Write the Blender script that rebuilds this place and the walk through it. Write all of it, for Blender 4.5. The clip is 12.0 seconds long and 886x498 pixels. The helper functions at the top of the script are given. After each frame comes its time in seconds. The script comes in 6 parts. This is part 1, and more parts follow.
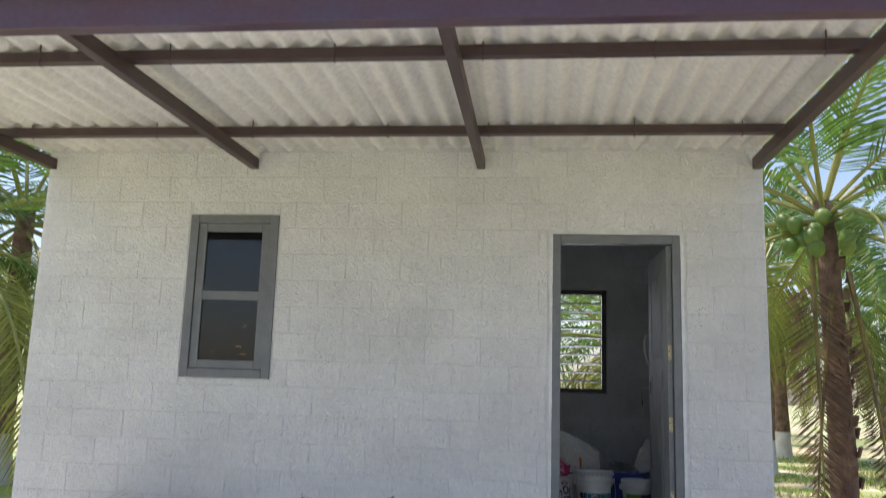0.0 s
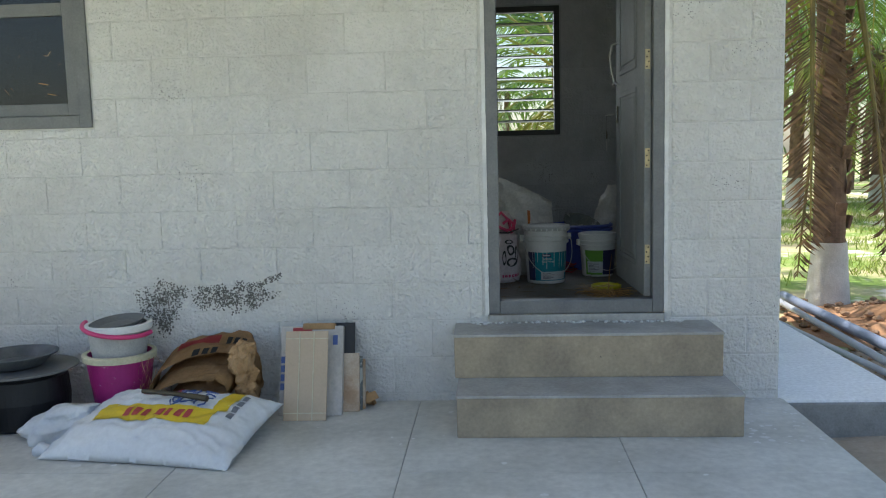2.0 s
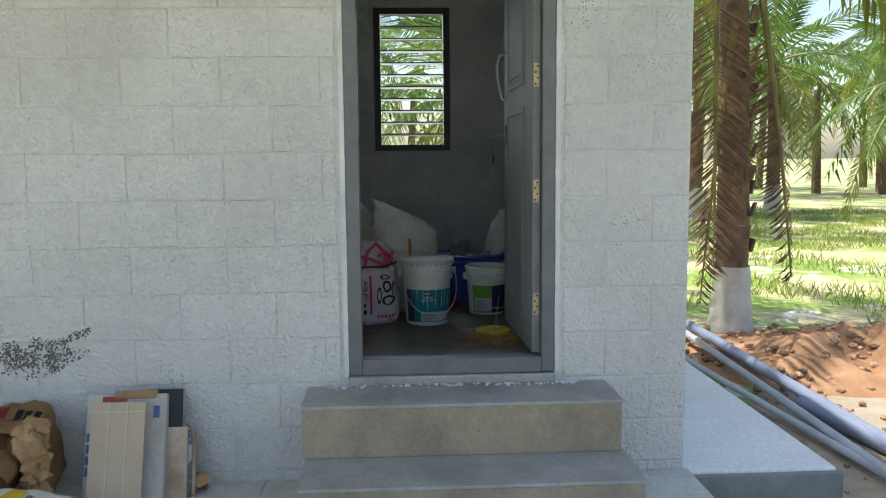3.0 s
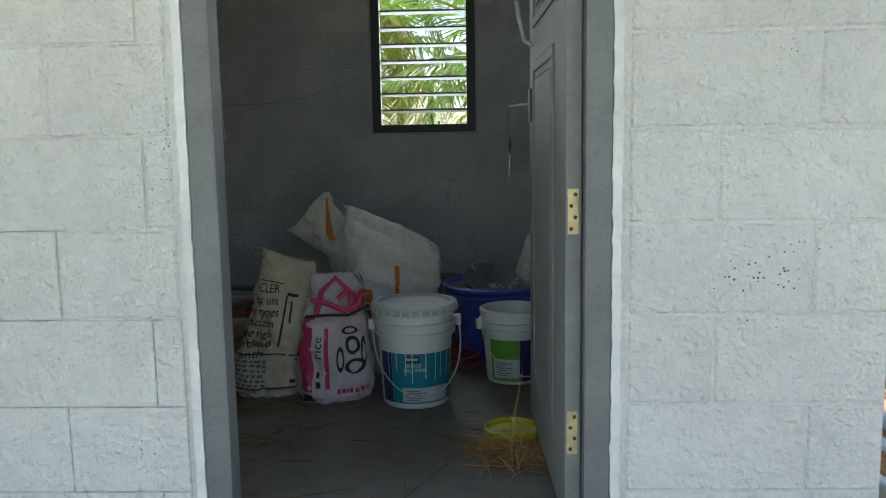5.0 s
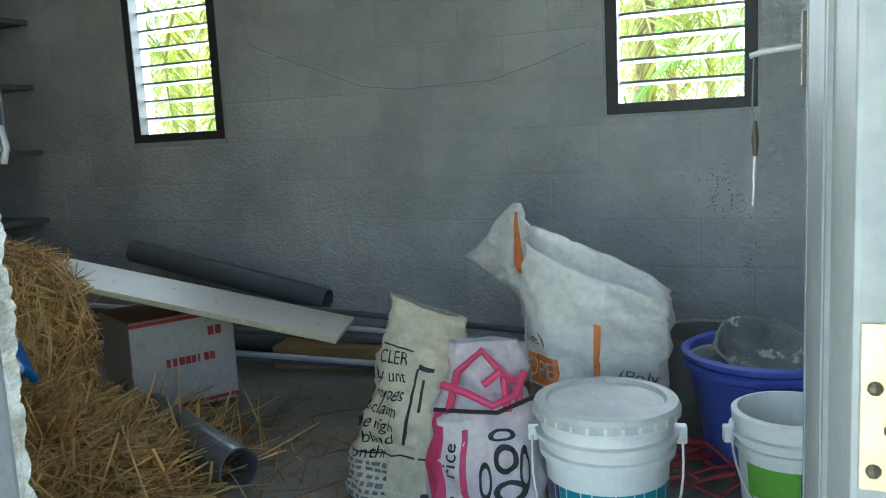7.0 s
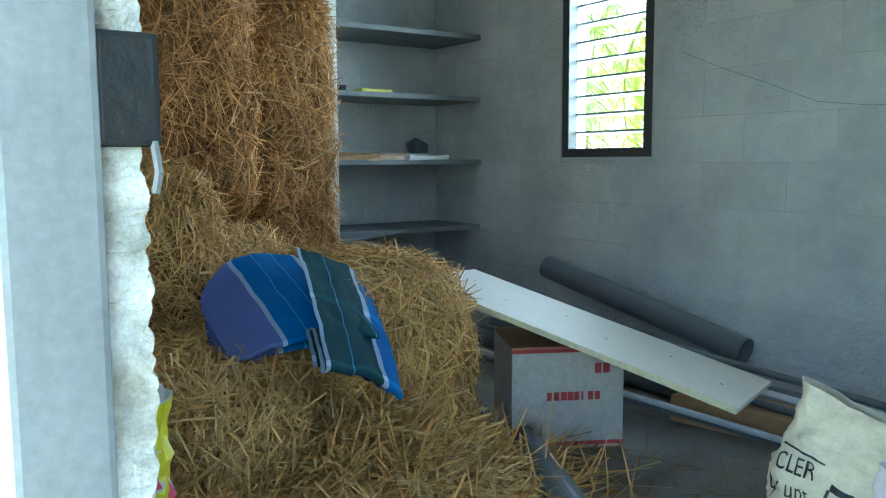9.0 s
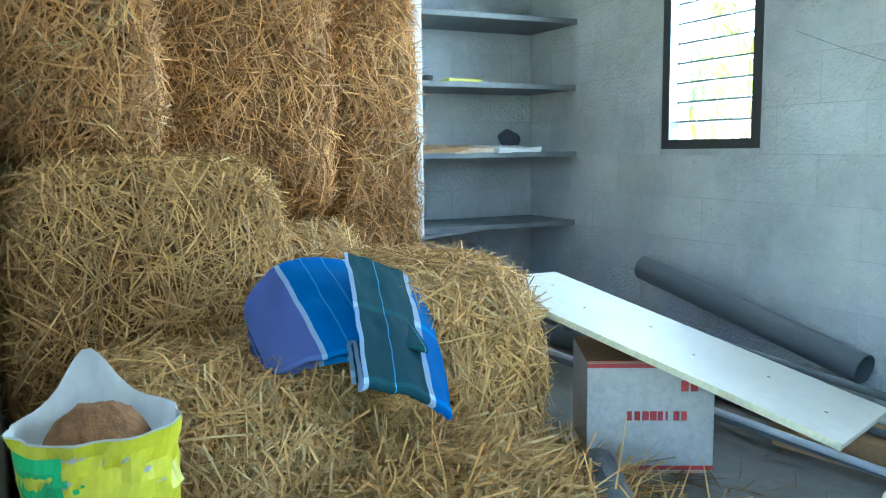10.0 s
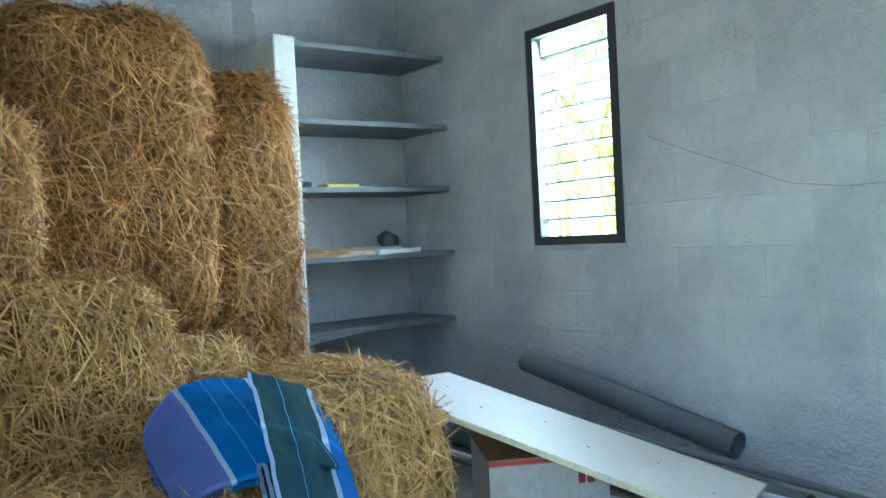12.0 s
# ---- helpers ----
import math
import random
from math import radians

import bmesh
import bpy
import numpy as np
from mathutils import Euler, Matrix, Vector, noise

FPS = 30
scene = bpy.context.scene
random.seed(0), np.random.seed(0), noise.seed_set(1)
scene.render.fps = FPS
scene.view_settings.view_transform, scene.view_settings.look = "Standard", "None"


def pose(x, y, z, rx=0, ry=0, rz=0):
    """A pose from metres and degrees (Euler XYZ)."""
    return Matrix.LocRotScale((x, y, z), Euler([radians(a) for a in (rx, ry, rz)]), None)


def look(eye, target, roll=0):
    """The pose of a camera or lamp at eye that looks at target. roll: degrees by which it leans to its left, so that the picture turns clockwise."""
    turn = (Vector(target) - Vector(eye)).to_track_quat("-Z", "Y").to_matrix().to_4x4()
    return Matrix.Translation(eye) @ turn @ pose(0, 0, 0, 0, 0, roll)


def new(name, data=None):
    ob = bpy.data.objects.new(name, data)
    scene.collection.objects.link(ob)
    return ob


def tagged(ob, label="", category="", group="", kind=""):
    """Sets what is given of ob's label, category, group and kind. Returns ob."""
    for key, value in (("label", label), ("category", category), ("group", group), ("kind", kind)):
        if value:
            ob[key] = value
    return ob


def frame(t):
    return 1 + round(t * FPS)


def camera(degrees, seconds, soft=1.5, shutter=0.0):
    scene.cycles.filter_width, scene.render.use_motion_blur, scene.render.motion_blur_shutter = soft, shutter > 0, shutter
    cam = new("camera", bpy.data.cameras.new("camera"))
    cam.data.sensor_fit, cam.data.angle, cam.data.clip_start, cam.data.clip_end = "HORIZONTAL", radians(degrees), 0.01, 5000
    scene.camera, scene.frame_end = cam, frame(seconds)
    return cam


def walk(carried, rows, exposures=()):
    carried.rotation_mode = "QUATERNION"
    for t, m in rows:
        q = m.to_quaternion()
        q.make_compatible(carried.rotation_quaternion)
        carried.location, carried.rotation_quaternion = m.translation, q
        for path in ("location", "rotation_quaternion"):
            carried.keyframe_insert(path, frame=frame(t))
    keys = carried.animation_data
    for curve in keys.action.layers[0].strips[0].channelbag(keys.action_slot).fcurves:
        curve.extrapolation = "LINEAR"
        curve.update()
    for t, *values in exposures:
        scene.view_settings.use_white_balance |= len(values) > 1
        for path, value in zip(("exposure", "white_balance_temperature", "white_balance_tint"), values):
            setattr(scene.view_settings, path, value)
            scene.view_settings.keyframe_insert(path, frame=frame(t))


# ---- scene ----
cam = camera(57.0, 12.0, soft=1.1, shutter=0.12)
PATH = [
    (0, (0.385, 0.063, 1.448), (0.156, 2.02, 1.791), 1.8),
    (0.2, (0.407, 0.17, 1.367), (0.182, 2.153, 1.502), 1.5),
    (0.5, (0.417, 0.41, 1.259), (0.186, 2.396, 1.206), 0.3),
    (0.7, (0.396, 0.566, 1.249), (0.187, 2.553, 1.151), 0.2),
    (1, (0.454, 0.779, 1.275), (0.293, 2.767, 1.123), -0.7),
    (1.5, (0.533, 1.241, 1.248), (0.412, 3.227, 1.04), -1.0),
    (2, (0.519, 1.746, 1.28), (0.4, 3.73, 1.063), -1.4),
    (2.5, (0.621, 2.084, 1.328), (0.626, 4.072, 1.109), -1.5),
    (3, (0.738, 2.479, 1.409), (0.839, 4.464, 1.189), -0.5),
    (3.5, (0.767, 2.906, 1.433), (0.865, 4.891, 1.208), -0.6),
    (3.7, (0.811, 3.103, 1.407), (0.909, 5.089, 1.189), -0.9),
    (5.5, (1.176, 4.648, 1.423), (1.022, 6.62, 1.129), -1.3),
    (6, (1.202, 5.022, 1.418), (0.951, 6.983, 1.097), -2.3),
    (6.5, (1.244, 5.305, 1.415), (0.724, 7.213, 1.114), -3.2),
    (7, (1.284, 5.516, 1.435), (0.483, 7.327, 1.155), -3.0),
    (7.5, (1.265, 5.675, 1.445), (0.294, 7.402, 1.17), -2.2),
    (7.7, (1.28, 5.742, 1.445), (0.119, 7.349, 1.183), -2.4),
    (9.5, (1.113, 6.038, 1.452), (-0.576, 7.082, 1.213), 0.2),
    (10, (1.085, 6.176, 1.474), (-0.688, 7.069, 1.234), -0.7),
    (10.5, (1.082, 6.139, 1.58), (-0.749, 6.943, 1.572), -3.6),
    (11, (1.137, 6.095, 1.671), (-0.695, 6.836, 1.977), -3.9),
    (11.2, (1.146, 6.098, 1.682), (-0.682, 6.858, 2.02), -3.5),
    (11.5, (1.122, 6.112, 1.654), (-0.643, 7.004, 1.952), -2.8),
    (12, (1.087, 6.069, 1.537), (-0.524, 7.253, 1.507), -2.9),
]
walk(cam, [(t, look(eye, target, roll)) for t, eye, target, roll in PATH],
     [(0, 0.42, 6200, 23), (0.5, 0.50, 6100, 12), (1.5, 0.60, 6250, 10), (2.5, 0.68, 6450, 11), (3.5, 0.73, 6500, 11), (5.5, 1.38, 6400, 9), (6.0, 1.82, 6450, 7), (6.5, 2.56, 6050, 4), (7.0, 3.15, 5850, 4), (7.7, 3.8, 5750, 6),
      (9.5, 3.95, 5100, -7), (10.0, 4.95, 5000, -4), (10.5, 5.1, 4900, -3), (11.0, 4.55, 4800, 0), (11.5, 4.6, 4750, -4), (12.0, 4.5, 5150, 0)])

# ---- light and air ----
world = bpy.data.worlds.new("world")
scene.world = world
world.use_nodes = True
wn = world.node_tree
sky = wn.nodes.new("ShaderNodeTexSky")
sky.sky_type = "NISHITA"
sky.sun_disc = False
SUN_DIR = Vector((-0.85, 0.2, 2.4)).normalized()
sky.sun_elevation = math.asin(SUN_DIR.z)
sky.sun_rotation = math.atan2(SUN_DIR.x, SUN_DIR.y)
sky.air_density, sky.dust_density = 1.2, 1.6
wn.links.new(sky.outputs[0], wn.nodes["Background"].inputs[0])
wn.nodes["Background"].inputs[1].default_value = 0.15
sun = new("sun", bpy.data.lights.new("sun", "SUN"))
sun.data.energy, sun.data.angle, sun.data.color = 4.2, radians(0.6), (1.0, 0.95, 0.86)
sun.matrix_world = look(SUN_DIR * 30, (0, 0, 0))
# sky light at the two open back windows
for k, (x, w, watts) in enumerate(((0.837, 0.50, 4.4), (-1.725, 0.50, 3.2))):
    la = new("window_light", bpy.data.lights.new("window_light", "AREA"))
    la.data.shape, la.data.size, la.data.size_y = "RECTANGLE", w, 1.0
    la.data.energy, la.data.color = watts, (0.86, 0.94, 1.0)
    la.matrix_world = look((x, 9.10, 2.02), (x, 8.0, 1.75))


# ---- materials ----
def mat(name, color, rough=0.7, metal=0.0, alt=None, scale=6.0, detail=6.0, bump=0.0, bump_scale=60.0, spots=None, spot_scale=20.0, spot_at=0.7,
        rand=0.0, island=0.0, transmission=0.0, ramp=(0.35, 0.65), fine=0.12, spec=0.5, translucent=0.0):
    m = bpy.data.materials.new(name)
    m.use_nodes = True
    n, l = m.node_tree.nodes, m.node_tree.links
    p = n["Principled BSDF"]
    p.inputs["Roughness"].default_value, p.inputs["Metallic"].default_value = rough, metal
    p.inputs["Specular IOR Level"].default_value = spec
    p.inputs["Transmission Weight"].default_value = transmission
    tc = n.new("ShaderNodeTexCoord")
    geo = n.new("ShaderNodeNewGeometry")
    place = geo.outputs["Position"]

    def noise_tex(s, d=detail, r=0.6):
        t = n.new("ShaderNodeTexNoise")
        t.inputs["Scale"].default_value, t.inputs["Detail"].default_value, t.inputs["Roughness"].default_value = s, d, r
        l.new(place, t.inputs["Vector"])
        return t.outputs["Fac"]

    def rampn(src, a, b, ca=(0, 0, 0, 1), cb=(1, 1, 1, 1)):
        r = n.new("ShaderNodeValToRGB")
        r.color_ramp.elements[0].position, r.color_ramp.elements[1].position = a, b
        r.color_ramp.elements[0].color, r.color_ramp.elements[1].color = ca, cb
        l.new(src, r.inputs[0])
        return r.outputs[0]

    def mix(kind, fac, a, b):
        x = n.new("ShaderNodeMix")
        x.data_type, x.blend_type = "RGBA", kind
        for sock, v in ((x.inputs["Factor"], fac), (x.inputs[6], a), (x.inputs[7], b)):
            if isinstance(v, (int, float)):
                sock.default_value = v
            elif isinstance(v, tuple):
                sock.default_value = (*v, 1)[:4]
            else:
                l.new(v, sock)
        return x.outputs[2]

    col = mix("MIX", rampn(noise_tex(scale), *ramp), color, alt or tuple(c * 0.8 for c in color))
    if fine:
        col = mix("MULTIPLY", fine * 3, col, rampn(noise_tex(scale * 14), 0.3, 0.7, (0.55, 0.55, 0.55, 1), (1.2, 1.2, 1.2, 1)))
    if spots:
        v = noise_tex(spot_scale, 4.0, 0.7)
        col = mix("MIX", rampn(v, spot_at, spot_at + 0.06), col, spots)
    if rand or island:
        src = n.new("ShaderNodeObjectInfo").outputs["Random"] if rand else geo.outputs["Random Per Island"]
        k = rand or island
        mr = n.new("ShaderNodeMapRange")
        mr.inputs["To Min"].default_value, mr.inputs["To Max"].default_value = 1 - k, 1 + k
        l.new(src, mr.inputs["Value"])
        cmb = n.new("ShaderNodeCombineColor")
        for i in range(3):
            l.new(mr.outputs[0], cmb.inputs[i])
        col = mix("MULTIPLY", 1.0, col, cmb.outputs[0])
    l.new(col, p.inputs["Base Color"])
    if bump:
        b = n.new("ShaderNodeBump")
        b.inputs["Strength"].default_value, b.inputs["Distance"].default_value = bump, 0.01
        l.new(noise_tex(bump_scale, 5.0), b.inputs["Height"])
        l.new(b.outputs[0], p.inputs["Normal"])
    if translucent:
        tr = n.new("ShaderNodeBsdfTranslucent")
        l.new(col, tr.inputs[0])
        ms = n.new("ShaderNodeMixShader")
        ms.inputs[0].default_value = translucent
        l.new(p.outputs[0], ms.inputs[1])
        l.new(tr.outputs[0], ms.inputs[2])
        l.new(ms.outputs[0], n["Material Output"].inputs[0])
    return m


def pitted_paint(name, color, alt, pits=0.5, dark=(0.2, 0.19, 0.18), bump=0.9, rand=0.03):
    """Painted concrete block: grainy relief, small open pits, faint smears."""
    m = mat(name, color, 0.85, alt=alt, scale=1.6, bump=0.0, rand=rand, fine=0.05)
    n, l = m.node_tree.nodes, m.node_tree.links
    p = n["Principled BSDF"]
    geo = n.new("ShaderNodeNewGeometry")
    v = n.new("ShaderNodeTexVoronoi")
    v.inputs["Scale"].default_value = 96
    l.new(geo.outputs["Position"], v.inputs["Vector"])
    big = n.new("ShaderNodeTexNoise")
    big.inputs["Scale"].default_value, big.inputs["Detail"].default_value = 3.4, 5.0
    l.new(geo.outputs["Position"], big.inputs["Vector"])
    thr = n.new("ShaderNodeMapRange")
    thr.inputs["From Min"].default_value, thr.inputs["From Max"].default_value = 0.50, 0.74
    thr.inputs["To Min"].default_value, thr.inputs["To Max"].default_value = -0.06, 0.46 * pits + 0.05
    l.new(big.outputs["Fac"], thr.inputs["Value"])
    sep = n.new("ShaderNodeSeparateColor")
    l.new(v.outputs["Color"], sep.inputs[0])
    pick = n.new("ShaderNodeMath")
    pick.operation = "LESS_THAN"
    l.new(sep.outputs[0], pick.inputs[0])
    pick.inputs[1].default_value = 0.42
    near = n.new("ShaderNodeMath")
    near.operation = "LESS_THAN"
    l.new(v.outputs["Distance"], near.inputs[0])
    l.new(thr.outputs[0], near.inputs[1])
    both = n.new("ShaderNodeMath")
    both.operation = "MULTIPLY"
    l.new(pick.outputs[0], both.inputs[0])
    l.new(near.outputs[0], both.inputs[1])
    x = n.new("ShaderNodeMix")
    x.data_type = "RGBA"
    l.new(both.outputs[0], x.inputs["Factor"])
    old = p.inputs["Base Color"].links[0].from_socket
    l.new(old, x.inputs[6])
    x.inputs[7].default_value = (*dark, 1)
    l.new(x.outputs[2], p.inputs["Base Color"])
    g = n.new("ShaderNodeTexNoise")
    g.inputs["Scale"].default_value, g.inputs["Detail"].default_value = 62, 7
    l.new(geo.outputs["Position"], g.inputs["Vector"])
    b = n.new("ShaderNodeBump")
    b.inputs["Strength"].default_value, b.inputs["Distance"].default_value = bump, 0.022
    l.new(g.outputs["Fac"], b.inputs["Height"])
    # trowel smears and the uneven skin of the blocks
    w = n.new("ShaderNodeTexNoise")
    w.inputs["Scale"].default_value, w.inputs["Detail"].default_value, w.inputs["Roughness"].default_value = 11, 4, 0.55
    l.new(geo.outputs["Position"], w.inputs["Vector"])
    b2 = n.new("ShaderNodeBump")
    b2.inputs["Strength"].default_value, b2.inputs["Distance"].default_value = 0.55, 0.03
    l.new(w.outputs["Fac"], b2.inputs["Height"])
    l.new(b2.outputs[0], b.inputs["Normal"])
    l.new(b.outputs[0], p.inputs["Normal"])
    return m


M_WALL = pitted_paint("white_painted_block", (0.74, 0.73, 0.70), (0.65, 0.64, 0.61), 0.62, (0.15, 0.145, 0.14), 1.0)
M_JOINT = mat("painted_joint", (0.70, 0.69, 0.66), 0.9, bump=0.5, bump_scale=90)
M_PLASTER = mat("smooth_white_plaster", (0.76, 0.76, 0.74), 0.8, scale=5, bump=0.4, bump_scale=50, fine=0.05)
M_INNER = pitted_paint("grey_white_primer_block", (0.55, 0.565, 0.575), (0.38, 0.40, 0.425), 0.7, bump=0.7, rand=0.06)
M_INJOINT = mat("primer_joint", (0.45, 0.465, 0.48), 0.9, bump=0.3)
M_SLAB = mat("cement_floor", (0.66, 0.65, 0.60), 0.5, alt=(0.47, 0.465, 0.425), scale=1.7, bump=0.15, bump_scale=25, spots=(0.55, 0.55, 0.53), spot_scale=7, spot_at=0.70)
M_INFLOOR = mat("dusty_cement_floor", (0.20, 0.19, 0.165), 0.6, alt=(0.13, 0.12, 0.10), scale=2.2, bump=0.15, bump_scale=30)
M_TREAD = mat("grey_cement_tread", (0.43, 0.42, 0.39), 0.7, alt=(0.31, 0.30, 0.275), scale=4, bump=0.2, bump_scale=40, spots=(0.55, 0.54, 0.5), spot_scale=30, spot_at=0.74)
M_RISER = mat("tan_cement_riser", (0.40, 0.33, 0.23), 0.85, alt=(0.27, 0.225, 0.165), scale=4, bump=0.35, bump_scale=45, spots=(0.1, 0.09, 0.08), spot_scale=14, spot_at=0.7)
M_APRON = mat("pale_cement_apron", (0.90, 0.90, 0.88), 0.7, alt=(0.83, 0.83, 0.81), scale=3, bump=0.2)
M_MEAL = mat("brown_meal", (0.30, 0.15, 0.06), 0.95, scale=30, bump=0.8, alt=(0.17, 0.08, 0.03), bump_scale=120)
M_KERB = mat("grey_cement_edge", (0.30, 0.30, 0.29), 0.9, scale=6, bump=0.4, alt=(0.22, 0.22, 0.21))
M_GREY = mat("grey_enamel_frame", (0.135, 0.14, 0.145), 0.5, alt=(0.175, 0.18, 0.18), scale=7, bump=0.12, bump_scale=30, spots=(0.42, 0.43, 0.43), spot_scale=26, spot_at=0.78)
M_LEAF = mat("grey_primed_door", (0.20, 0.205, 0.20), 0.62, alt=(0.16, 0.165, 0.165), scale=4, bump=0.06, bump_scale=40)
M_FRAMEDK = mat("dark_window_frame", (0.03, 0.032, 0.034), 0.5, scale=9, fine=0.05)
M_BAR = mat("painted_steel_louvre", (0.20, 0.22, 0.25), 0.45, scale=9)
M_STEEL = mat("brown_steel_section", (0.055, 0.032, 0.030), 0.45, alt=(0.075, 0.045, 0.042), scale=6, bump=0.08)
M_EDGE = mat("maroon_edge_beam", (0.085, 0.035, 0.045), 0.35, alt=(0.07, 0.045, 0.07), scale=2.5, bump=0.05)
M_SHEET = mat("fibre_cement_sheet", (0.80, 0.77, 0.69), 0.85, alt=(0.72, 0.69, 0.61), scale=2, bump=0.2, bump_scale=60)
M_GLASS = mat("dark_glass", (0.06, 0.07, 0.07), 0.04, transmission=0.9, fine=0.0)
M_SLATE = mat("slate_shelf", (0.10, 0.115, 0.125), 0.55, alt=(0.16, 0.17, 0.175), scale=5, bump=0.2)
M_STRAWORANGE = mat("orange_straw", (0.54, 0.29, 0.09), 0.6, alt=(0.37, 0.18, 0.048), scale=3, island=0.5, fine=0.0, translucent=0.15)
M_ROUGHPLASTER = mat("rough_broken_plaster", (0.62, 0.60, 0.55), 0.9, alt=(0.34, 0.32, 0.27), scale=22, bump=0.9, bump_scale=60, ramp=(0.4, 0.6))
M_STRAW = mat("straw", (0.60, 0.37, 0.13), 0.6, alt=(0.42, 0.235, 0.07), scale=3, island=0.45, fine=0.0, translucent=0.15)
M_STRAWPALE = mat("pale_straw", (0.56, 0.42, 0.19), 0.65, alt=(0.44, 0.30, 0.11), scale=7, island=0.4, fine=0.0, translucent=0.15)
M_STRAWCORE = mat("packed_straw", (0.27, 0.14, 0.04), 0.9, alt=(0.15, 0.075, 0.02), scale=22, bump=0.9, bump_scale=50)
M_WHITEPL = mat("white_plastic", (0.72, 0.73, 0.71), 0.4, alt=(0.66, 0.67, 0.64), scale=4, fine=0.05, spots=(0.80, 0.79, 0.72), spot_scale=12, spot_at=0.7)
M_DUSTYLID = mat("dusty_white_plastic_lid", (0.56, 0.57, 0.55), 0.6, alt=(0.44, 0.45, 0.43), scale=9, fine=0.08, spots=(0.68, 0.67, 0.60), spot_scale=16, spot_at=0.66)
M_TEAL = mat("teal_label", (0.012, 0.235, 0.29), 0.4, scale=4, fine=0.06, spots=(0.66, 0.68, 0.66), spot_scale=24, spot_at=0.76)
M_NAVY = mat("navy_label", (0.03, 0.035, 0.11), 0.4, scale=4, fine=0.06, spots=(0.6, 0.6, 0.6), spot_scale=30, spot_at=0.76)
M_GREEN = mat("green_label", (0.17, 0.42, 0.05), 0.4, scale=4, fine=0.06)
M_PALE = mat("pale_label", (0.62, 0.66, 0.66), 0.5, scale=8)
M_INK = mat("black_ink", (0.03, 0.03, 0.032), 0.7, fine=0.0)
M_GREYINK = mat("grey_print", (0.16, 0.17, 0.19), 0.7, fine=0.0)
M_RED = mat("red_ink", (0.42, 0.05, 0.05), 0.65, fine=0.0)
M_ORANGE = mat("orange_ink", (0.66, 0.20, 0.045), 0.65, fine=0.0)
M_PINK = mat("pink_print", (0.58, 0.05, 0.14), 0.6, fine=0.05)
M_BLUEPL = mat("blue_plastic", (0.055, 0.085, 0.36), 0.4, alt=(0.07, 0.11, 0.42), scale=4, fine=0.06, spots=(0.3, 0.33, 0.45), spot_scale=22, spot_at=0.77)
M_MAGENTA = mat("magenta_plastic", (0.36, 0.02, 0.17), 0.45, scale=5, fine=0.06, spots=(0.6, 0.55, 0.58), spot_scale=26, spot_at=0.66)
M_CREAMPL = mat("cream_plastic", (0.62, 0.58, 0.40), 0.45, scale=5, spots=(0.4, 0.38, 0.3), spot_scale=20, spot_at=0.7)
M_GREYBKT = mat("cement_smeared_plastic", (0.50, 0.50, 0.47), 0.6, alt=(0.36, 0.36, 0.34), scale=9, bump=0.2)
M_HOTPINK = mat("pink_handle", (0.68, 0.05, 0.20), 0.4, fine=0.05)
M_YELLOWPL = mat("yellow_plastic", (0.62, 0.58, 0.02), 0.4, fine=0.06)
M_WIRE = mat("galvanised_wire", (0.62, 0.62, 0.60), 0.35, 0.3, fine=0.05)
M_BRASS = mat("worn_brass", (0.60, 0.49, 0.27), 0.45, 0.5, alt=(0.42, 0.35, 0.22), scale=30)
M_SCREW = mat("dark_screw", (0.09, 0.075, 0.05), 0.5, 0.6)
M_BLACKMETAL = mat("sooty_metal", (0.012, 0.013, 0.015), 0.5, 0.3, scale=8, bump=0.15)
M_ENAMEL = mat("dusty_enamel_basin", (0.05, 0.06, 0.07), 0.45, alt=(0.12, 0.13, 0.14), scale=7, spots=(0.3, 0.31, 0.32), spot_scale=18, spot_at=0.68)
M_LIDGREY = mat("dull_grey_lid", (0.16, 0.16, 0.155), 0.6, scale=5)
M_WHITESACK = mat("white_woven_sack", (0.70, 0.71, 0.71), 0.6, alt=(0.62, 0.63, 0.64), scale=3, bump=0.3, bump_scale=140, fine=0.06)
M_CREAMSACK = mat("cream_woven_sack", (0.56, 0.51, 0.39), 0.65, alt=(0.46, 0.41, 0.30), scale=4, bump=0.3, bump_scale=120)
M_POLY = mat("translucent_poly_sack", (0.76, 0.75, 0.71), 0.36, alt=(0.66, 0.65, 0.61), scale=4, bump=0.35, bump_scale=34, translucent=0.25)
M_PINKSACK = mat("pale_pink_sack", (0.63, 0.58, 0.59), 0.55, alt=(0.56, 0.48, 0.50), scale=4, bump=0.25, bump_scale=90)
M_BROWNSACK = mat("brown_paper_sack", (0.50, 0.31, 0.15), 0.75, alt=(0.36, 0.21, 0.09), scale=6, bump=0.4, bump_scale=40)
M_YELLOWINK = mat("yellow_print", (0.72, 0.50, 0.02), 0.55, fine=0.05)
M_BLUEINK = mat("blue_print", (0.07, 0.12, 0.32), 0.6, fine=0.0)
M_CARTON = mat("brown_cardboard", (0.36, 0.22, 0.105), 0.85, alt=(0.30, 0.18, 0.085), scale=4, bump=0.1)
M_CARTONIN = mat("pale_cardboard", (0.46, 0.34, 0.21), 0.85, scale=4, bump=0.1)
M_WHITEBOX = mat("white_faced_cardboard", (0.52, 0.49, 0.45), 0.8, alt=(0.46, 0.43, 0.39), scale=3, bump=0.08)
M_BOARD = mat("white_board_laminate", (0.55, 0.53, 0.49), 0.5, alt=(0.49, 0.47, 0.43), scale=2, fine=0.05)
M_PVC = mat("grey_pvc_pipe", (0.085, 0.10, 0.115), 0.4, alt=(0.11, 0.125, 0.14), scale=4, fine=0.06)
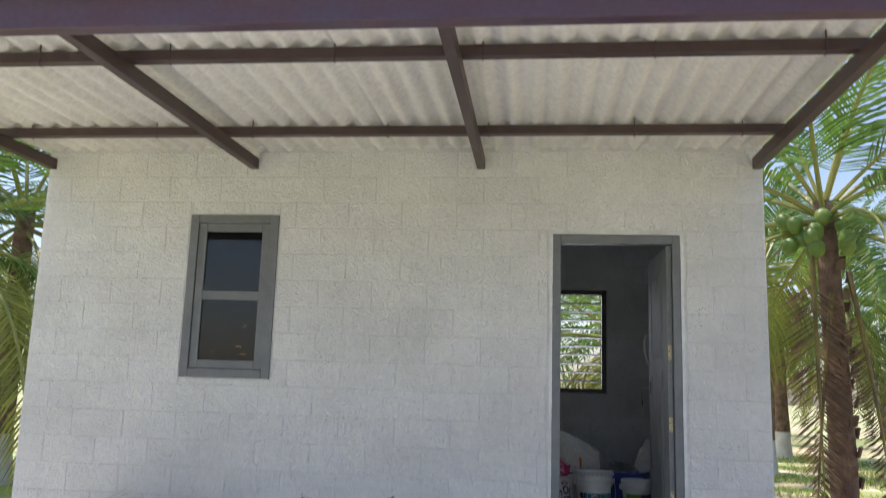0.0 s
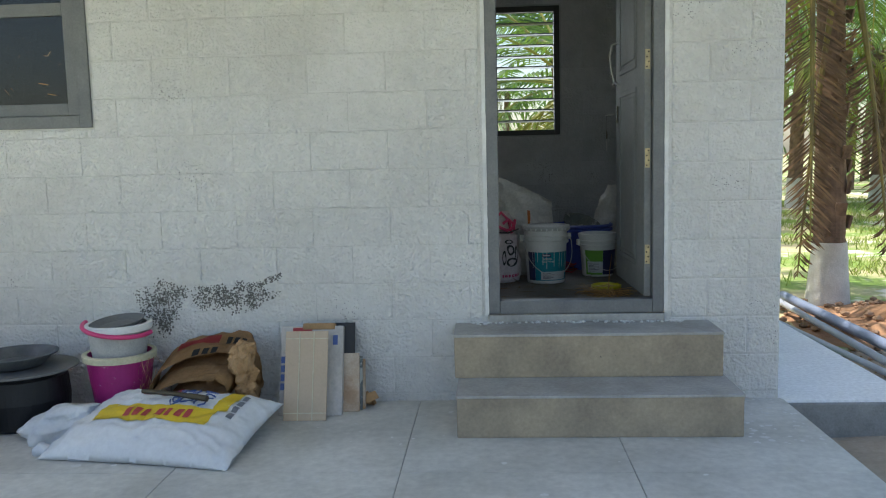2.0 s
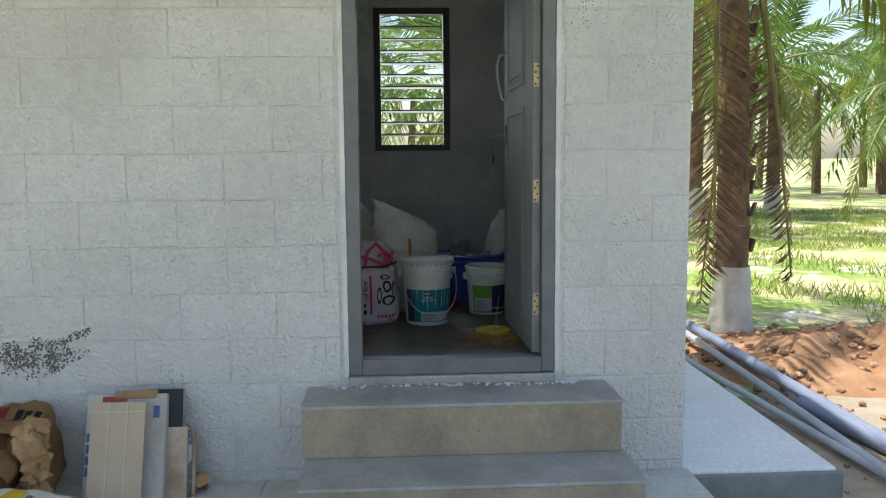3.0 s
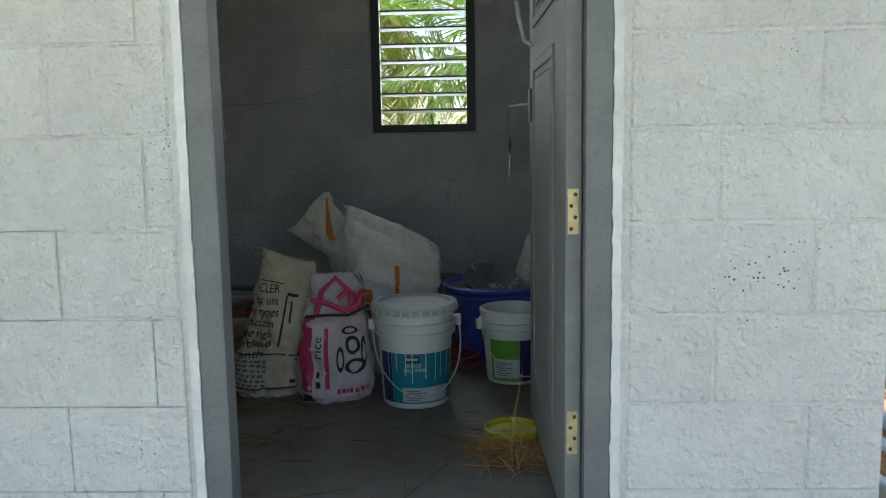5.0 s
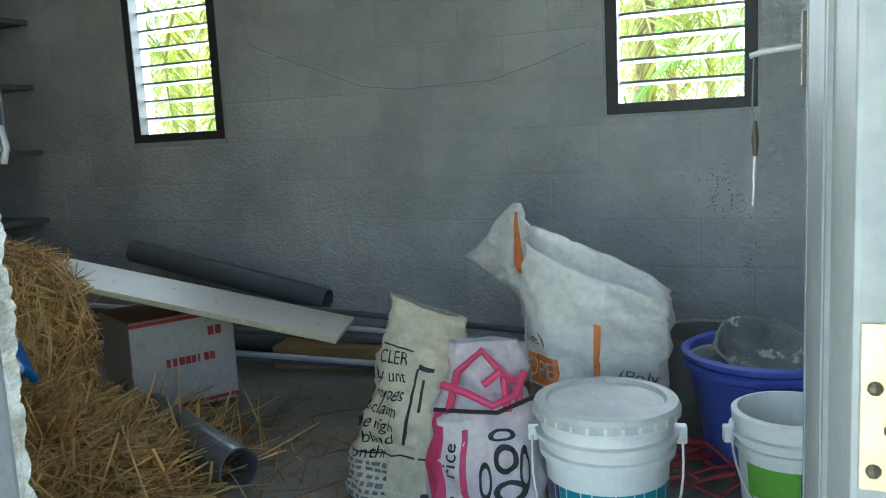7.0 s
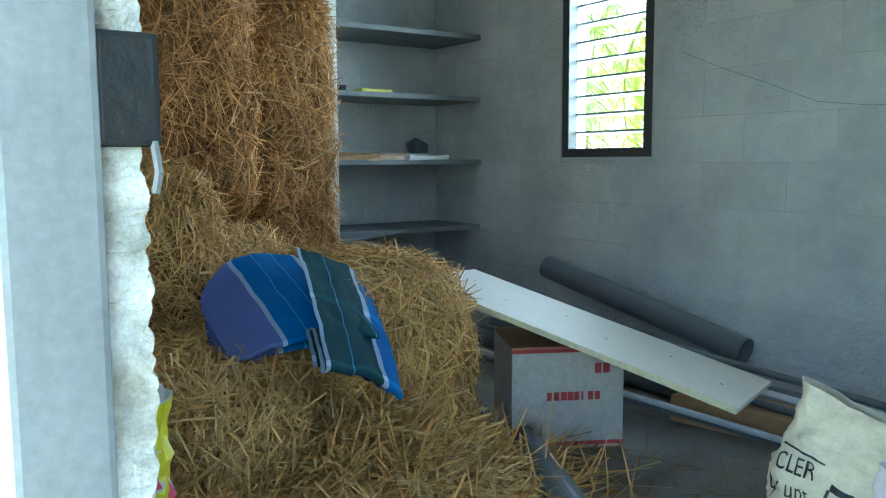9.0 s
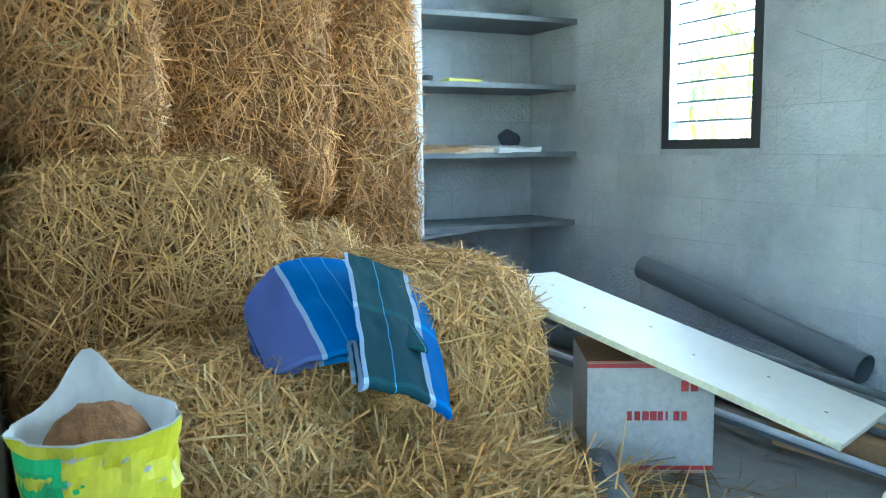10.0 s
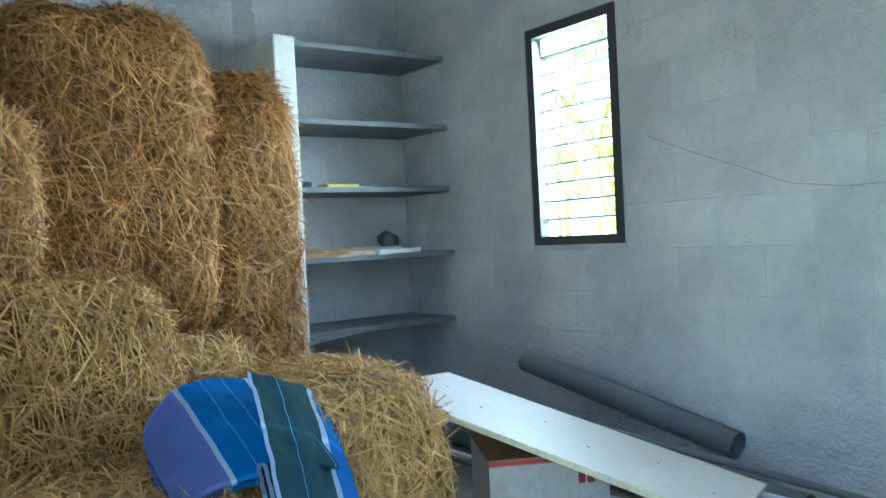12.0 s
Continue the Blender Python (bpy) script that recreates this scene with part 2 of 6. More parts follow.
M_PVCBLUE = mat("blue_grey_pvc_pipe", (0.20, 0.24, 0.34), 0.35, alt=(0.24, 0.28, 0.38), scale=4, fine=0.05)
M_PVCPALE = mat("pale_pvc_pipe", (0.50, 0.52, 0.58), 0.35, scale=4, fine=0.05)
M_TILE = mat("beige_ceramic_tile", (0.50, 0.385, 0.26), 0.4, alt=(0.46, 0.35, 0.235), scale=5, fine=0.05)
M_CLAY = mat("clay_pot", (0.50, 0.36, 0.26), 0.8, alt=(0.42, 0.29, 0.2), scale=6)
M_WHITEFILM = mat("thin_white_polythene", (0.68, 0.69, 0.70), 0.35, scale=4, fine=0.05, translucent=0.3)
M_GREENPL = mat("green_plastic", (0.06, 0.44, 0.14), 0.4, fine=0.05)
M_GROUND = mat("dry_grass_and_sand", (0.55, 0.47, 0.27), 0.95, alt=(0.23, 0.34, 0.07), scale=0.55, bump=0.5, bump_scale=14, ramp=(0.44, 0.56), fine=0.2, spots=(0.74, 0.68, 0.56), spot_scale=0.9, spot_at=0.56)
M_GRASS = mat("grass_blade", (0.26, 0.39, 0.075), 0.7, alt=(0.40, 0.42, 0.13), scale=0.7, island=0.4, fine=0.0, translucent=0.3)
M_DIRT = mat("red_earth", (0.46, 0.26, 0.14), 0.95, alt=(0.32, 0.17, 0.085), scale=4, bump=0.8, bump_scale=22)
M_PEBBLE = mat("earth_crumb", (0.40, 0.25, 0.15), 0.95, island=0.35, fine=0.1)
M_SAND = mat("grey_sandy_soil", (0.42, 0.35, 0.26), 0.95, alt=(0.32, 0.26, 0.19), scale=2.5, bump=0.6, bump_scale=30)
M_FROND = mat("palm_leaflet", (0.075, 0.16, 0.026), 0.4, alt=(0.15, 0.25, 0.045), scale=0.8, island=0.4, fine=0.0, translucent=0.45)
M_FRONDYEL = mat("yellowing_leaflet", (0.30, 0.30, 0.05), 0.5, alt=(0.2, 0.24, 0.045), scale=1.2, island=0.35, fine=0.0, translucent=0.35)
M_FRONDDRY = mat("dry_leaflet", (0.21, 0.12, 0.06), 0.7, alt=(0.11, 0.062, 0.03), scale=3, island=0.5, fine=0.0, translucent=0.15)
M_RACHIS = mat("leaf_stalk", (0.22, 0.26, 0.06), 0.5, alt=(0.30, 0.27, 0.06), scale=3)
M_RACHISDRY = mat("yellow_dry_stalk", (0.26, 0.20, 0.04), 0.5, alt=(0.12, 0.08, 0.03), scale=3)
M_TRUNK = mat("palm_trunk", (0.27, 0.17, 0.115), 0.9, alt=(0.12, 0.075, 0.05), scale=7, bump=0.8, bump_scale=20)
M_LIME = mat("limewash", (0.70, 0.68, 0.64), 0.9, alt=(0.58, 0.55, 0.5), scale=6, bump=0.5)
M_NUT = mat("green_coconut", (0.13, 0.23, 0.035), 0.45, alt=(0.19, 0.26, 0.05), scale=6, fine=0.05)
M_STAIN = mat("dark_mould", (0.10, 0.095, 0.085), 0.95, alt=(0.2, 0.19, 0.17), scale=40)
M_CEMENTLUMP = mat("cement_lump", (0.20, 0.215, 0.20), 0.9, alt=(0.11, 0.125, 0.12), scale=9, bump=0.6, spots=(0.46, 0.48, 0.44), spot_scale=14, spot_at=0.58)
M_RAG = mat("dark_rag", (0.05, 0.055, 0.07), 0.9, scale=8)
M_SKYBLUE = mat("light_blue_tin", (0.10, 0.28, 0.50), 0.4, fine=0.05)
M_MAROON = mat("maroon_tin", (0.17, 0.02, 0.03), 0.4, fine=0.05)
M_PAPER = mat("torn_paper", (0.55, 0.46, 0.36), 0.85, alt=(0.4, 0.26, 0.16), scale=9)
M_REDCORD = mat("red_cord", (0.38, 0.05, 0.06), 0.6, fine=0.05)


def cloth_material():
    """Blue check lungi cloth: bands of blue, violet and dark green with pale threads, woven along its own length and width."""
    m = bpy.data.materials.new("checked_cotton")
    m.use_nodes = True
    n, l = m.node_tree.nodes, m.node_tree.links
    p = n["Principled BSDF"]
    p.inputs["Roughness"].default_value = 0.85
    uv = n.new("ShaderNodeTexCoord").outputs["UV"]
    sep = n.new("ShaderNodeSeparateXYZ")
    l.new(uv, sep.inputs[0])

    def bands(src, stops):
        r = n.new("ShaderNodeValToRGB")
        r.color_ramp.interpolation = "CONSTANT"
        while len(r.color_ramp.elements) < len(stops):
            r.color_ramp.elements.new(0.5)
        for e, (at, c) in zip(r.color_ramp.elements, stops):
            e.position, e.color = at, (*c, 1)
        l.new(src, r.inputs[0])
        return r.outputs[0]

    violet, blue, pale, green, line = (0.13, 0.17, 0.45), (0.015, 0.17, 0.52), (0.42, 0.52, 0.68), (0.008, 0.065, 0.085), (0.10, 0.34, 0.66)
    a = bands(sep.outputs[0], [(0, violet), (0.2, pale), (0.225, blue), (0.33, line), (0.336, blue), (0.44, line), (0.446, blue), (0.55, pale), (0.575, green),
                               (0.68, line), (0.685, green), (0.82, pale), (0.84, blue), (0.92, violet)])
    b = bands(sep.outputs[1], [(0, (1, 1, 1)), (0.18, (1.4, 1.4, 1.3)), (0.2, (0.8, 0.85, 0.9)), (0.42, (1.5, 1.5, 1.4)), (0.435, (1, 1, 1)), (0.7, (0.75, 0.8, 0.85)), (0.86, (1.4, 1.4, 1.3)), (0.88, (1, 1, 1))])
    x = n.new("ShaderNodeMix")
    x.data_type, x.blend_type = "RGBA", "MULTIPLY"
    x.inputs["Factor"].default_value = 1.0
    l.new(a, x.inputs[6])
    l.new(b, x.inputs[7])
    l.new(x.outputs[2], p.inputs["Base Color"])
    return m


M_CLOTH = cloth_material()


# ---- shape helpers ----
def mesh_of(name, bm, m):
    me = bpy.data.meshes.new(name)
    bm.to_mesh(me)
    bm.free()
    for x in (m if isinstance(m, (list, tuple)) else [m]):
        me.materials.append(x)
    return me


def part(name, bm, m, parent=None, label="", smooth=False, at=None):
    """One mesh object from a bmesh or a mesh, under a thing or a part."""
    me = bm if isinstance(bm, bpy.types.Mesh) else mesh_of(name, bm, m)
    if smooth:
        me.polygons.foreach_set("use_smooth", [True] * len(me.polygons))
    ob = new(name, me)
    if parent is not None:
        ob.parent = parent
    if at is not None:
        ob.matrix_basis = at
    return tagged(ob, label)


def thing(name, label, category, at=None, group="", kind=""):
    ob = new(name)
    ob.empty_display_size = 0.1
    if at is not None:
        ob.matrix_basis = at
    return tagged(ob, label, category, group, kind)


def add_box(bm, x0, x1, y0, y1, z0, z1, bev=0.0, m=None):
    vs = bmesh.ops.create_cube(bm, size=1.0)["verts"]
    for v in vs:
        v.co = Vector(((x0 + x1) / 2 + v.co.x * (x1 - x0), (y0 + y1) / 2 + v.co.y * (y1 - y0), (z0 + z1) / 2 + v.co.z * (z1 - z0)))
    if m is not None:
        bmesh.ops.transform(bm, matrix=m, verts=vs)
    if bev:
        es = list({e for v in vs for e in v.link_edges})
        bmesh.ops.bevel(bm, geom=es, offset=bev, segments=2, profile=0.6, affect="EDGES")
    return bm


def box(x0, x1, y0, y1, z0, z1, bev=0.0, m=None):
    return add_box(bmesh.new(), x0, x1, y0, y1, z0, z1, bev, m)


def lathe(profile, seg=40, bm=None, centre=(0, 0, 0)):
    bm = bm or bmesh.new()
    rings = []
    for r, z in profile:
        if r < 1e-5:
            rings.append([bm.verts.new((centre[0], centre[1], centre[2] + z))])
        else:
            rings.append([bm.verts.new((centre[0] + r * math.cos(2 * math.pi * i / seg), centre[1] + r * math.sin(2 * math.pi * i / seg), centre[2] + z)) for i in range(seg)])
    for a, b in zip(rings, rings[1:]):
        for i in range(seg):
            j = (i + 1) % seg
            q = [a[i % len(a)], a[j % len(a)], b[j % len(b)], b[i % len(b)]]
            q = list(dict.fromkeys(q))
            if len(q) > 2:
                bm.faces.new(q)
    return bm


def tube(points, r, seg=10, bm=None, caps=True):
    """A round bar along a line of points; r is one radius or one for each point."""
    bm = bm or bmesh.new()
    pts = [Vector(p) for p in points]
    rs = r if isinstance(r, (list, tuple)) else [r] * len(pts)
    rings = []
    side = None
    for i, p in enumerate(pts):
        d = (pts[min(i + 1, len(pts) - 1)] - pts[max(i - 1, 0)]).normalized()
        if side is None:
            side = d.orthogonal().normalized()
        side = (side - d * side.dot(d)).normalized()
        up = d.cross(side)
        rings.append([bm.verts.new(p + (side * math.cos(2 * math.pi * k / seg) + up * math.sin(2 * math.pi * k / seg)) * rs[i]) for k in range(seg)])
    for a, b in zip(rings, rings[1:]):
        for k in range(seg):
            bm.faces.new((a[k], a[(k + 1) % seg], b[(k + 1) % seg], b[k]))
    if caps:
        bm.faces.new(rings[0][::-1])
        bm.faces.new(rings[-1])
    return bm


def pipe(a, b, r, wall, seg=28):
    """An open pipe with a wall of its own thickness."""
    a, b = Vector(a), Vector(b)
    bm = bmesh.new()
    d = (b - a).normalized()
    s = d.orthogonal().normalized()
    u = d.cross(s)
    loops = []
    for p, rad in ((a, r - wall), (a, r), (b, r), (b, r - wall)):
        loops.append([bm.verts.new(p + (s * math.cos(2 * math.pi * k / seg) + u * math.sin(2 * math.pi * k / seg)) * rad) for k in range(seg)])
    for i in range(4):
        p, q = loops[i], loops[(i + 1) % 4]
        for k in range(seg):
            bm.faces.new((p[k], p[(k + 1) % seg], q[(k + 1) % seg], q[k]))
    return bm


def crease(q, amount):
    """Soft swellings with sharp creases between them, for crumpled skins."""
    return amount * (noise.noise(q) + 0.45 * noise.noise(q * 2.7) + 0.9 * (0.22 - abs(noise.noise(q * 1.6 + Vector((4, 8, 2))))) + 0.35 * (0.2 - abs(noise.noise(q * 3.9))))


def loft(rings, seg=48, crumple=0.0, freq=6.0, power=2.6, cap_top=True, seed=0.0):
    """A soft body from rings of (z, centre x, centre y, half x, half y), rounded boxes in plan, with crumpled skin."""
    bm = bmesh.new()
    loops = []
    for z, cx, cy, rx, ry in rings:
        loop = []
        for i in range(seg):
            a = 2 * math.pi * i / seg
            c, s = math.cos(a), math.sin(a)
            k = (abs(c) ** power + abs(s) ** power) ** (-1 / power)
            p = Vector((cx + rx * k * c, cy + ry * k * s, z))
            if crumple:
                q = p * freq + Vector((seed, seed * 2, 0))
                f = crease(q, crumple)
                p += Vector((c * f, s * f, noise.noise(q + Vector((9, 3, 1))) * crumple * 0.35))
            loop.append(bm.verts.new(p))
        loops.append(loop)
    for a, b in zip(loops, loops[1:]):
        for i in range(seg):
            bm.faces.new((a[i], a[(i + 1) % seg], b[(i + 1) % seg], b[i]))
    bm.faces.new(loops[0][::-1])
    if cap_top:
        bm.faces.new(loops[-1])
    return bm


def spline_rings(keys, n):
    """Smoothly fill in between a few ring keys."""
    keys = np.array(keys, float)
    t = np.linspace(0, len(keys) - 1, n)
    out = []
    for x in t:
        i = min(int(x), len(keys) - 2)
        f = x - i
        f = f * f * (3 - 2 * f)
        out.append(tuple(keys[i] * (1 - f) + keys[i + 1] * f))
    return out


def lettering(name, words, size, m, parent, at, label="", squash=1.0):
    """Flat words in the built-in font, as a mesh a hair above the surface."""
    cu = bpy.data.curves.new(name, "FONT")
    cu.body, cu.size, cu.extrude, cu.resolution_u = words, size, 0.0006, 3
    cu.align_x, cu.align_y = "CENTER", "CENTER"
    tmp = new(name, cu)
    me = bpy.data.meshes.new_from_object(tmp.evaluated_get(bpy.context.evaluated_depsgraph_get()))
    bpy.data.objects.remove(tmp)
    me.materials.clear()
    me.materials.append(m)
    me.transform(Matrix.Diagonal((squash, 1, 1, 1)))
    return part(name, me, m, parent, label, at=at)


def upright(origin, right, up=(0, 0, 1)):
    """A frame for flat prints: x along right, y up, z out of the surface."""
    r, u = Vector(right).normalized(), Vector(up).normalized()
    o = r.cross(u).normalized()
    u = o.cross(r)
    return Matrix(((r.x, u.x, o.x, origin[0]), (r.y, u.y, o.y, origin[1]), (r.z, u.z, o.z, origin[2]), (0, 0, 0, 1)))


def wrap_patch(radius_at, a0, a1, z0, z1, off=0.0012, seg=24, rows=4):
    """A print or label that follows a round wall: angles in degrees, heights, a hair proud of the wall."""
    bm = bmesh.new()
    grid = []
    for j in range(rows + 1):
        z = z0 + (z1 - z0) * j / rows
        r = radius_at(z) + off
        grid.append([bm.verts.new((r * math.cos(radians(a0 + (a1 - a0) * i / seg)), r * math.sin(radians(a0 + (a1 - a0) * i / seg)), z)) for i in range(seg + 1)])
    for j in range(rows):
        for i in range(seg):
            bm.faces.new((grid[j][i], grid[j][i + 1], grid[j + 1][i + 1], grid[j + 1][i]))
    return bm


def ribbons(name, starts, dirs, ups, lengths, widths, bend, m, parent=None, label=""):
    """Many thin blades in one mesh: each two bent quads, from numpy arrays."""
    nb = len(starts)
    dirs = dirs / np.linalg.norm(dirs, axis=1, keepdims=True)
    side = np.cross(dirs, ups)
    side /= np.linalg.norm(side, axis=1, keepdims=True) + 1e-9
    up = np.cross(side, dirs)
    L, W, B = lengths[:, None], widths[:, None], bend[:, None]
    p0, p1, p2 = starts, starts + dirs * L * 0.5 + up * B, starts + dirs * L
    v = np.empty((nb, 6, 3))
    v[:, 0], v[:, 1] = p0 - side * W / 2, p0 + side * W / 2
    v[:, 2], v[:, 3] = p1 - side * W / 2, p1 + side * W / 2
    v[:, 4], v[:, 5] = p2 - side * W / 5, p2 + side * W / 5
    base = (np.arange(nb) * 6)[:, None]
    f = np.concatenate([base + np.array([0, 1, 3, 2]), base + np.array([2, 3, 5, 4])])
    me = bpy.data.meshes.new(name)
    me.from_pydata(v.reshape(-1, 3).tolist(), [], f.tolist())
    me.materials.append(m)
    return part(name, me, m, parent, label)


RNG = np.random.default_rng(7)

# ---- the house ----
FLOOR_IN, WALL_TOP, YB, XL, XR = 0.44, 3.27, 8.95, -3.2, 1.85


def roof_z(y):
    return 3.10 + 0.02 * (y - 6.0)


def wall_with_holes(name, u0, u1, z0, z1, holes, across, t0, t1, m, label, top=None):
    """A thick wall along x (across='y') or along y (across='x'), with openings that go through it."""
    bm = bmesh.new()
    us = sorted({u0, u1, *[h[0] for h in holes], *[h[1] for h in holes]})
    for a, b in zip(us, us[1:]):
        cuts = sorted([(h[2], h[3]) for h in holes if h[0] < (a + b) / 2 < h[1]])
        z = z0
        for lo, hi in cuts + [(z1, z1)]:
            if lo > z + 1e-4:
                add_box(bm, *((a, b, t0, t1) if across == "y" else (t0, t1, a, b)), z, lo)
            z = hi
    bmesh.ops.remove_doubles(bm, verts=bm.verts[:], dist=1e-4)
    ob = part(name, bm, m)
    return tagged(ob, label, "wall", kind="structure")


DOOR = (0.56, 1.35, 0.53, 2.55)
DOOR_HOLE = (0.495, 1.412, 0.44, 2.61)
WIN = (-2.275, -1.575, 1.495, 2.735)
BW1 = (0.543, 1.131, 1.475, 2.57)
BW2 = (-2.027, -1.422, 1.467, 2.57)
wall_front = wall_with_holes("wall_front", -3.5, 2.0, -0.2, WALL_TOP, [DOOR_HOLE, WIN], "y", 6.0, 6.06, M_JOINT, "white painted concrete block wall with pits and mould")
wall_back = wall_with_holes("wall_back", -3.5, 2.0, -0.2, WALL_TOP, [BW1, BW2], "y", YB, YB + 0.16, M_INJOINT, "grey-white primed concrete block wall inside the store room")
wall_left = wall_with_holes("wall_left", 6.06, YB, -0.2, WALL_TOP, [], "x", -3.5, XL, M_INJOINT, "grey-white primed concrete block side wall")
wall_right = wall_with_holes("wall_right", 6.06, YB, -0.2, WALL_TOP, [], "x", XR, 2.0, M_INJOINT, "grey-white primed concrete block side wall by the door")
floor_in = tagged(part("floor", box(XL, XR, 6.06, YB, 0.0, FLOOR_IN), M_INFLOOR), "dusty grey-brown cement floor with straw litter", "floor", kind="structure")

# veranda slab with its joints, apron and kerb
slab = tagged(part("pavement", box(-4.0, 2.02, -2.0, 6.0, -0.25, -0.006), M_KERB), "grey cement veranda floor cast in bays with paint spots", "veranda floor", kind="structure")
ys = [-2.0, 0.4, 2.7, 4.98, 6.0]
xs = [-4.0, -2.05, -0.845, 0.125, 1.085, 2.022]
for i in range(len(xs) - 1):
    for j in range(len(ys) - 1):
        part("bay", box(xs[i] + 0.0015, xs[i + 1] - 0.0015, ys[j] + 0.0015, ys[j + 1] - 0.0015, -0.02, 0.0, 0.0015), M_SLAB, slab)
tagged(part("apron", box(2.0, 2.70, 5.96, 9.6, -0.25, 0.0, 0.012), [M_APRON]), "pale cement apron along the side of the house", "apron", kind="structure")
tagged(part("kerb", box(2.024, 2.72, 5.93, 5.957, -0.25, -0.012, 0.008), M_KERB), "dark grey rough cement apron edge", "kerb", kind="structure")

steps = thing("entrance_steps", "two cement steps with tan risers and grey treads below the door", "steps")
for x0, x1, y0, y1, z0, z1 in ((0.345, 1.645, 5.395, 6.0, 0.0, 0.20), (0.325, 1.635, 5.70, 6.0, 0.20, 0.42)):
    bm = box(x0, x1, y0, y1, z0, z1 - 0.012, 0.006)
    for v in bm.verts:
        v.co += Vector((0, noise.noise(v.co * 5) * 0.004, 0))
    st = part("step", bm, M_RISER, steps)
    part("tread", box(x0 - 0.004, x1 + 0.004, y0 - 0.006, y1, z1 - 0.014, z1, 0.005), M_TREAD, st, "grey cement tread")
part("sill_bed", box(0.50, 1.41, 5.975, 6.0, 0.42, 0.462, 0.008), M_TREAD, steps)
crumb_bm = bmesh.new()
rc = random.Random(17)
for k in range(130):
    x = rc.uniform(0.40, 1.50)
    if rc.random() < 0.35:
        x = rc.choice((0.47, 1.44)) + rc.gauss(0, 0.03)
    y = 5.972 - abs(rc.gauss(0, 0.02))
    size = rc.uniform(0.003, 0.011)
    hit = bmesh.ops.create_icosphere(crumb_bm, subdivisions=1, radius=size, matrix=pose(x, y, 0.424 + size * 0.3, 0, 0, rc.uniform(0, 90)))
    for v in hit["verts"]:
        v.co.z = 0.424 + (v.co.z - 0.424) * 0.7
tagged(part("plaster_crumbs", crumb_bm, M_PLASTER), "white plaster crumbs along the foot of the door sill", "plaster crumbs", kind="stuff")

# canopy and roof: rafters along the depth, purlins across, corrugated sheets on top
frame_roof = thing("roof_frame", "dark brown painted steel rafters and purlins under the roof sheets", "roof frame", kind="structure")
for x in (-3.47, -1.85, -0.04, 1.96):
    bm = box(x - 0.03, x + 0.03, 3.42, 8.95, -0.0, 0.085, 0.004)
    for v in bm.verts:
        v.co.x += 0.036 * max(0.0, v.co.y - 6.0) if x == -1.85 else 0.0
        v.co.z += roof_z(v.co.y)
    part("rafter", bm, M_STEEL, frame_roof)
for y in (4.03, 5.40, 6.46, 7.68, 8.76):
    z = roof_z(y) + 0.087
    part("purlin", box(-3.52, 2.03, y - 0.032, y + 0.032, z, z + 0.06, 0.004), M_STEEL, frame_roof)
    for k in range(7):
        xk = -3.2 + k * 0.83 + 0.07 * math.sin(k * 3 + y)
        part("hook_bolt", tube([(xk, y - 0.036, z + 0.12), (xk, y - 0.036, z - 0.012), (xk, y - 0.01, z - 0.02)], 0.004, 6), M_STEEL, frame_roof)
part("edge_beam", box(-3.9, 2.4, 3.34, 3.42, roof_z(3.4) - 0.02, roof_z(3.4) + 0.145, 0.006), M_EDGE, frame_roof, "maroon painted box beam at the canopy edge")


def sheets():
    bm = bmesh.new()
    pitch, amp = 0.146, 0.024
    for s in range(6):
        x0 = -3.56 + s * 0.905
        nx, rows = 57, 12
        lift = 0.006 * (s % 2)
        for top in (0, 1):
            g = []
            for j in range(rows + 1):
                y = 3.2 + (9.25 - 3.2) * j / rows
                g.append([bm.verts.new((x0 + 1.06 * i / nx, y, roof_z(y) + 0.147 + amp + amp * math.cos(2 * math.pi * (x0 + 1.06 * i / nx) / pitch) + lift + 0.006 * top)) for i in range(nx + 1)])
            for j in range(rows):
                for i in range(nx):
                    q = (g[j][i], g[j][i + 1], g[j + 1][i + 1], g[j + 1][i])
                    bm.faces.new(q if top else q[::-1])
    return bm


tagged(part("ceiling", sheets(), M_SHEET, smooth=True), "corrugated off-white fibre cement roof sheets", "roof", kind="structure")
# mortar fillets between wall tops and sheets
for nm, x0, x1, y0, y1 in (("trim", -3.5, 2.0, 6.0, 6.06), ("trim", -3.5, 2.0, YB, YB + 0.16), ("trim", -3.5, XL, 6.06, YB), ("trim", XR, 2.0, 6.06, YB)):
    tagged(part(nm, box(x0 + 0.002, x1 - 0.002, y0 + 0.002, y1 - 0.002, WALL_TOP, roof_z(y0) + 0.205), M_PLASTER), "white mortar fill under the roof sheets", "mortar fill", kind="structure")

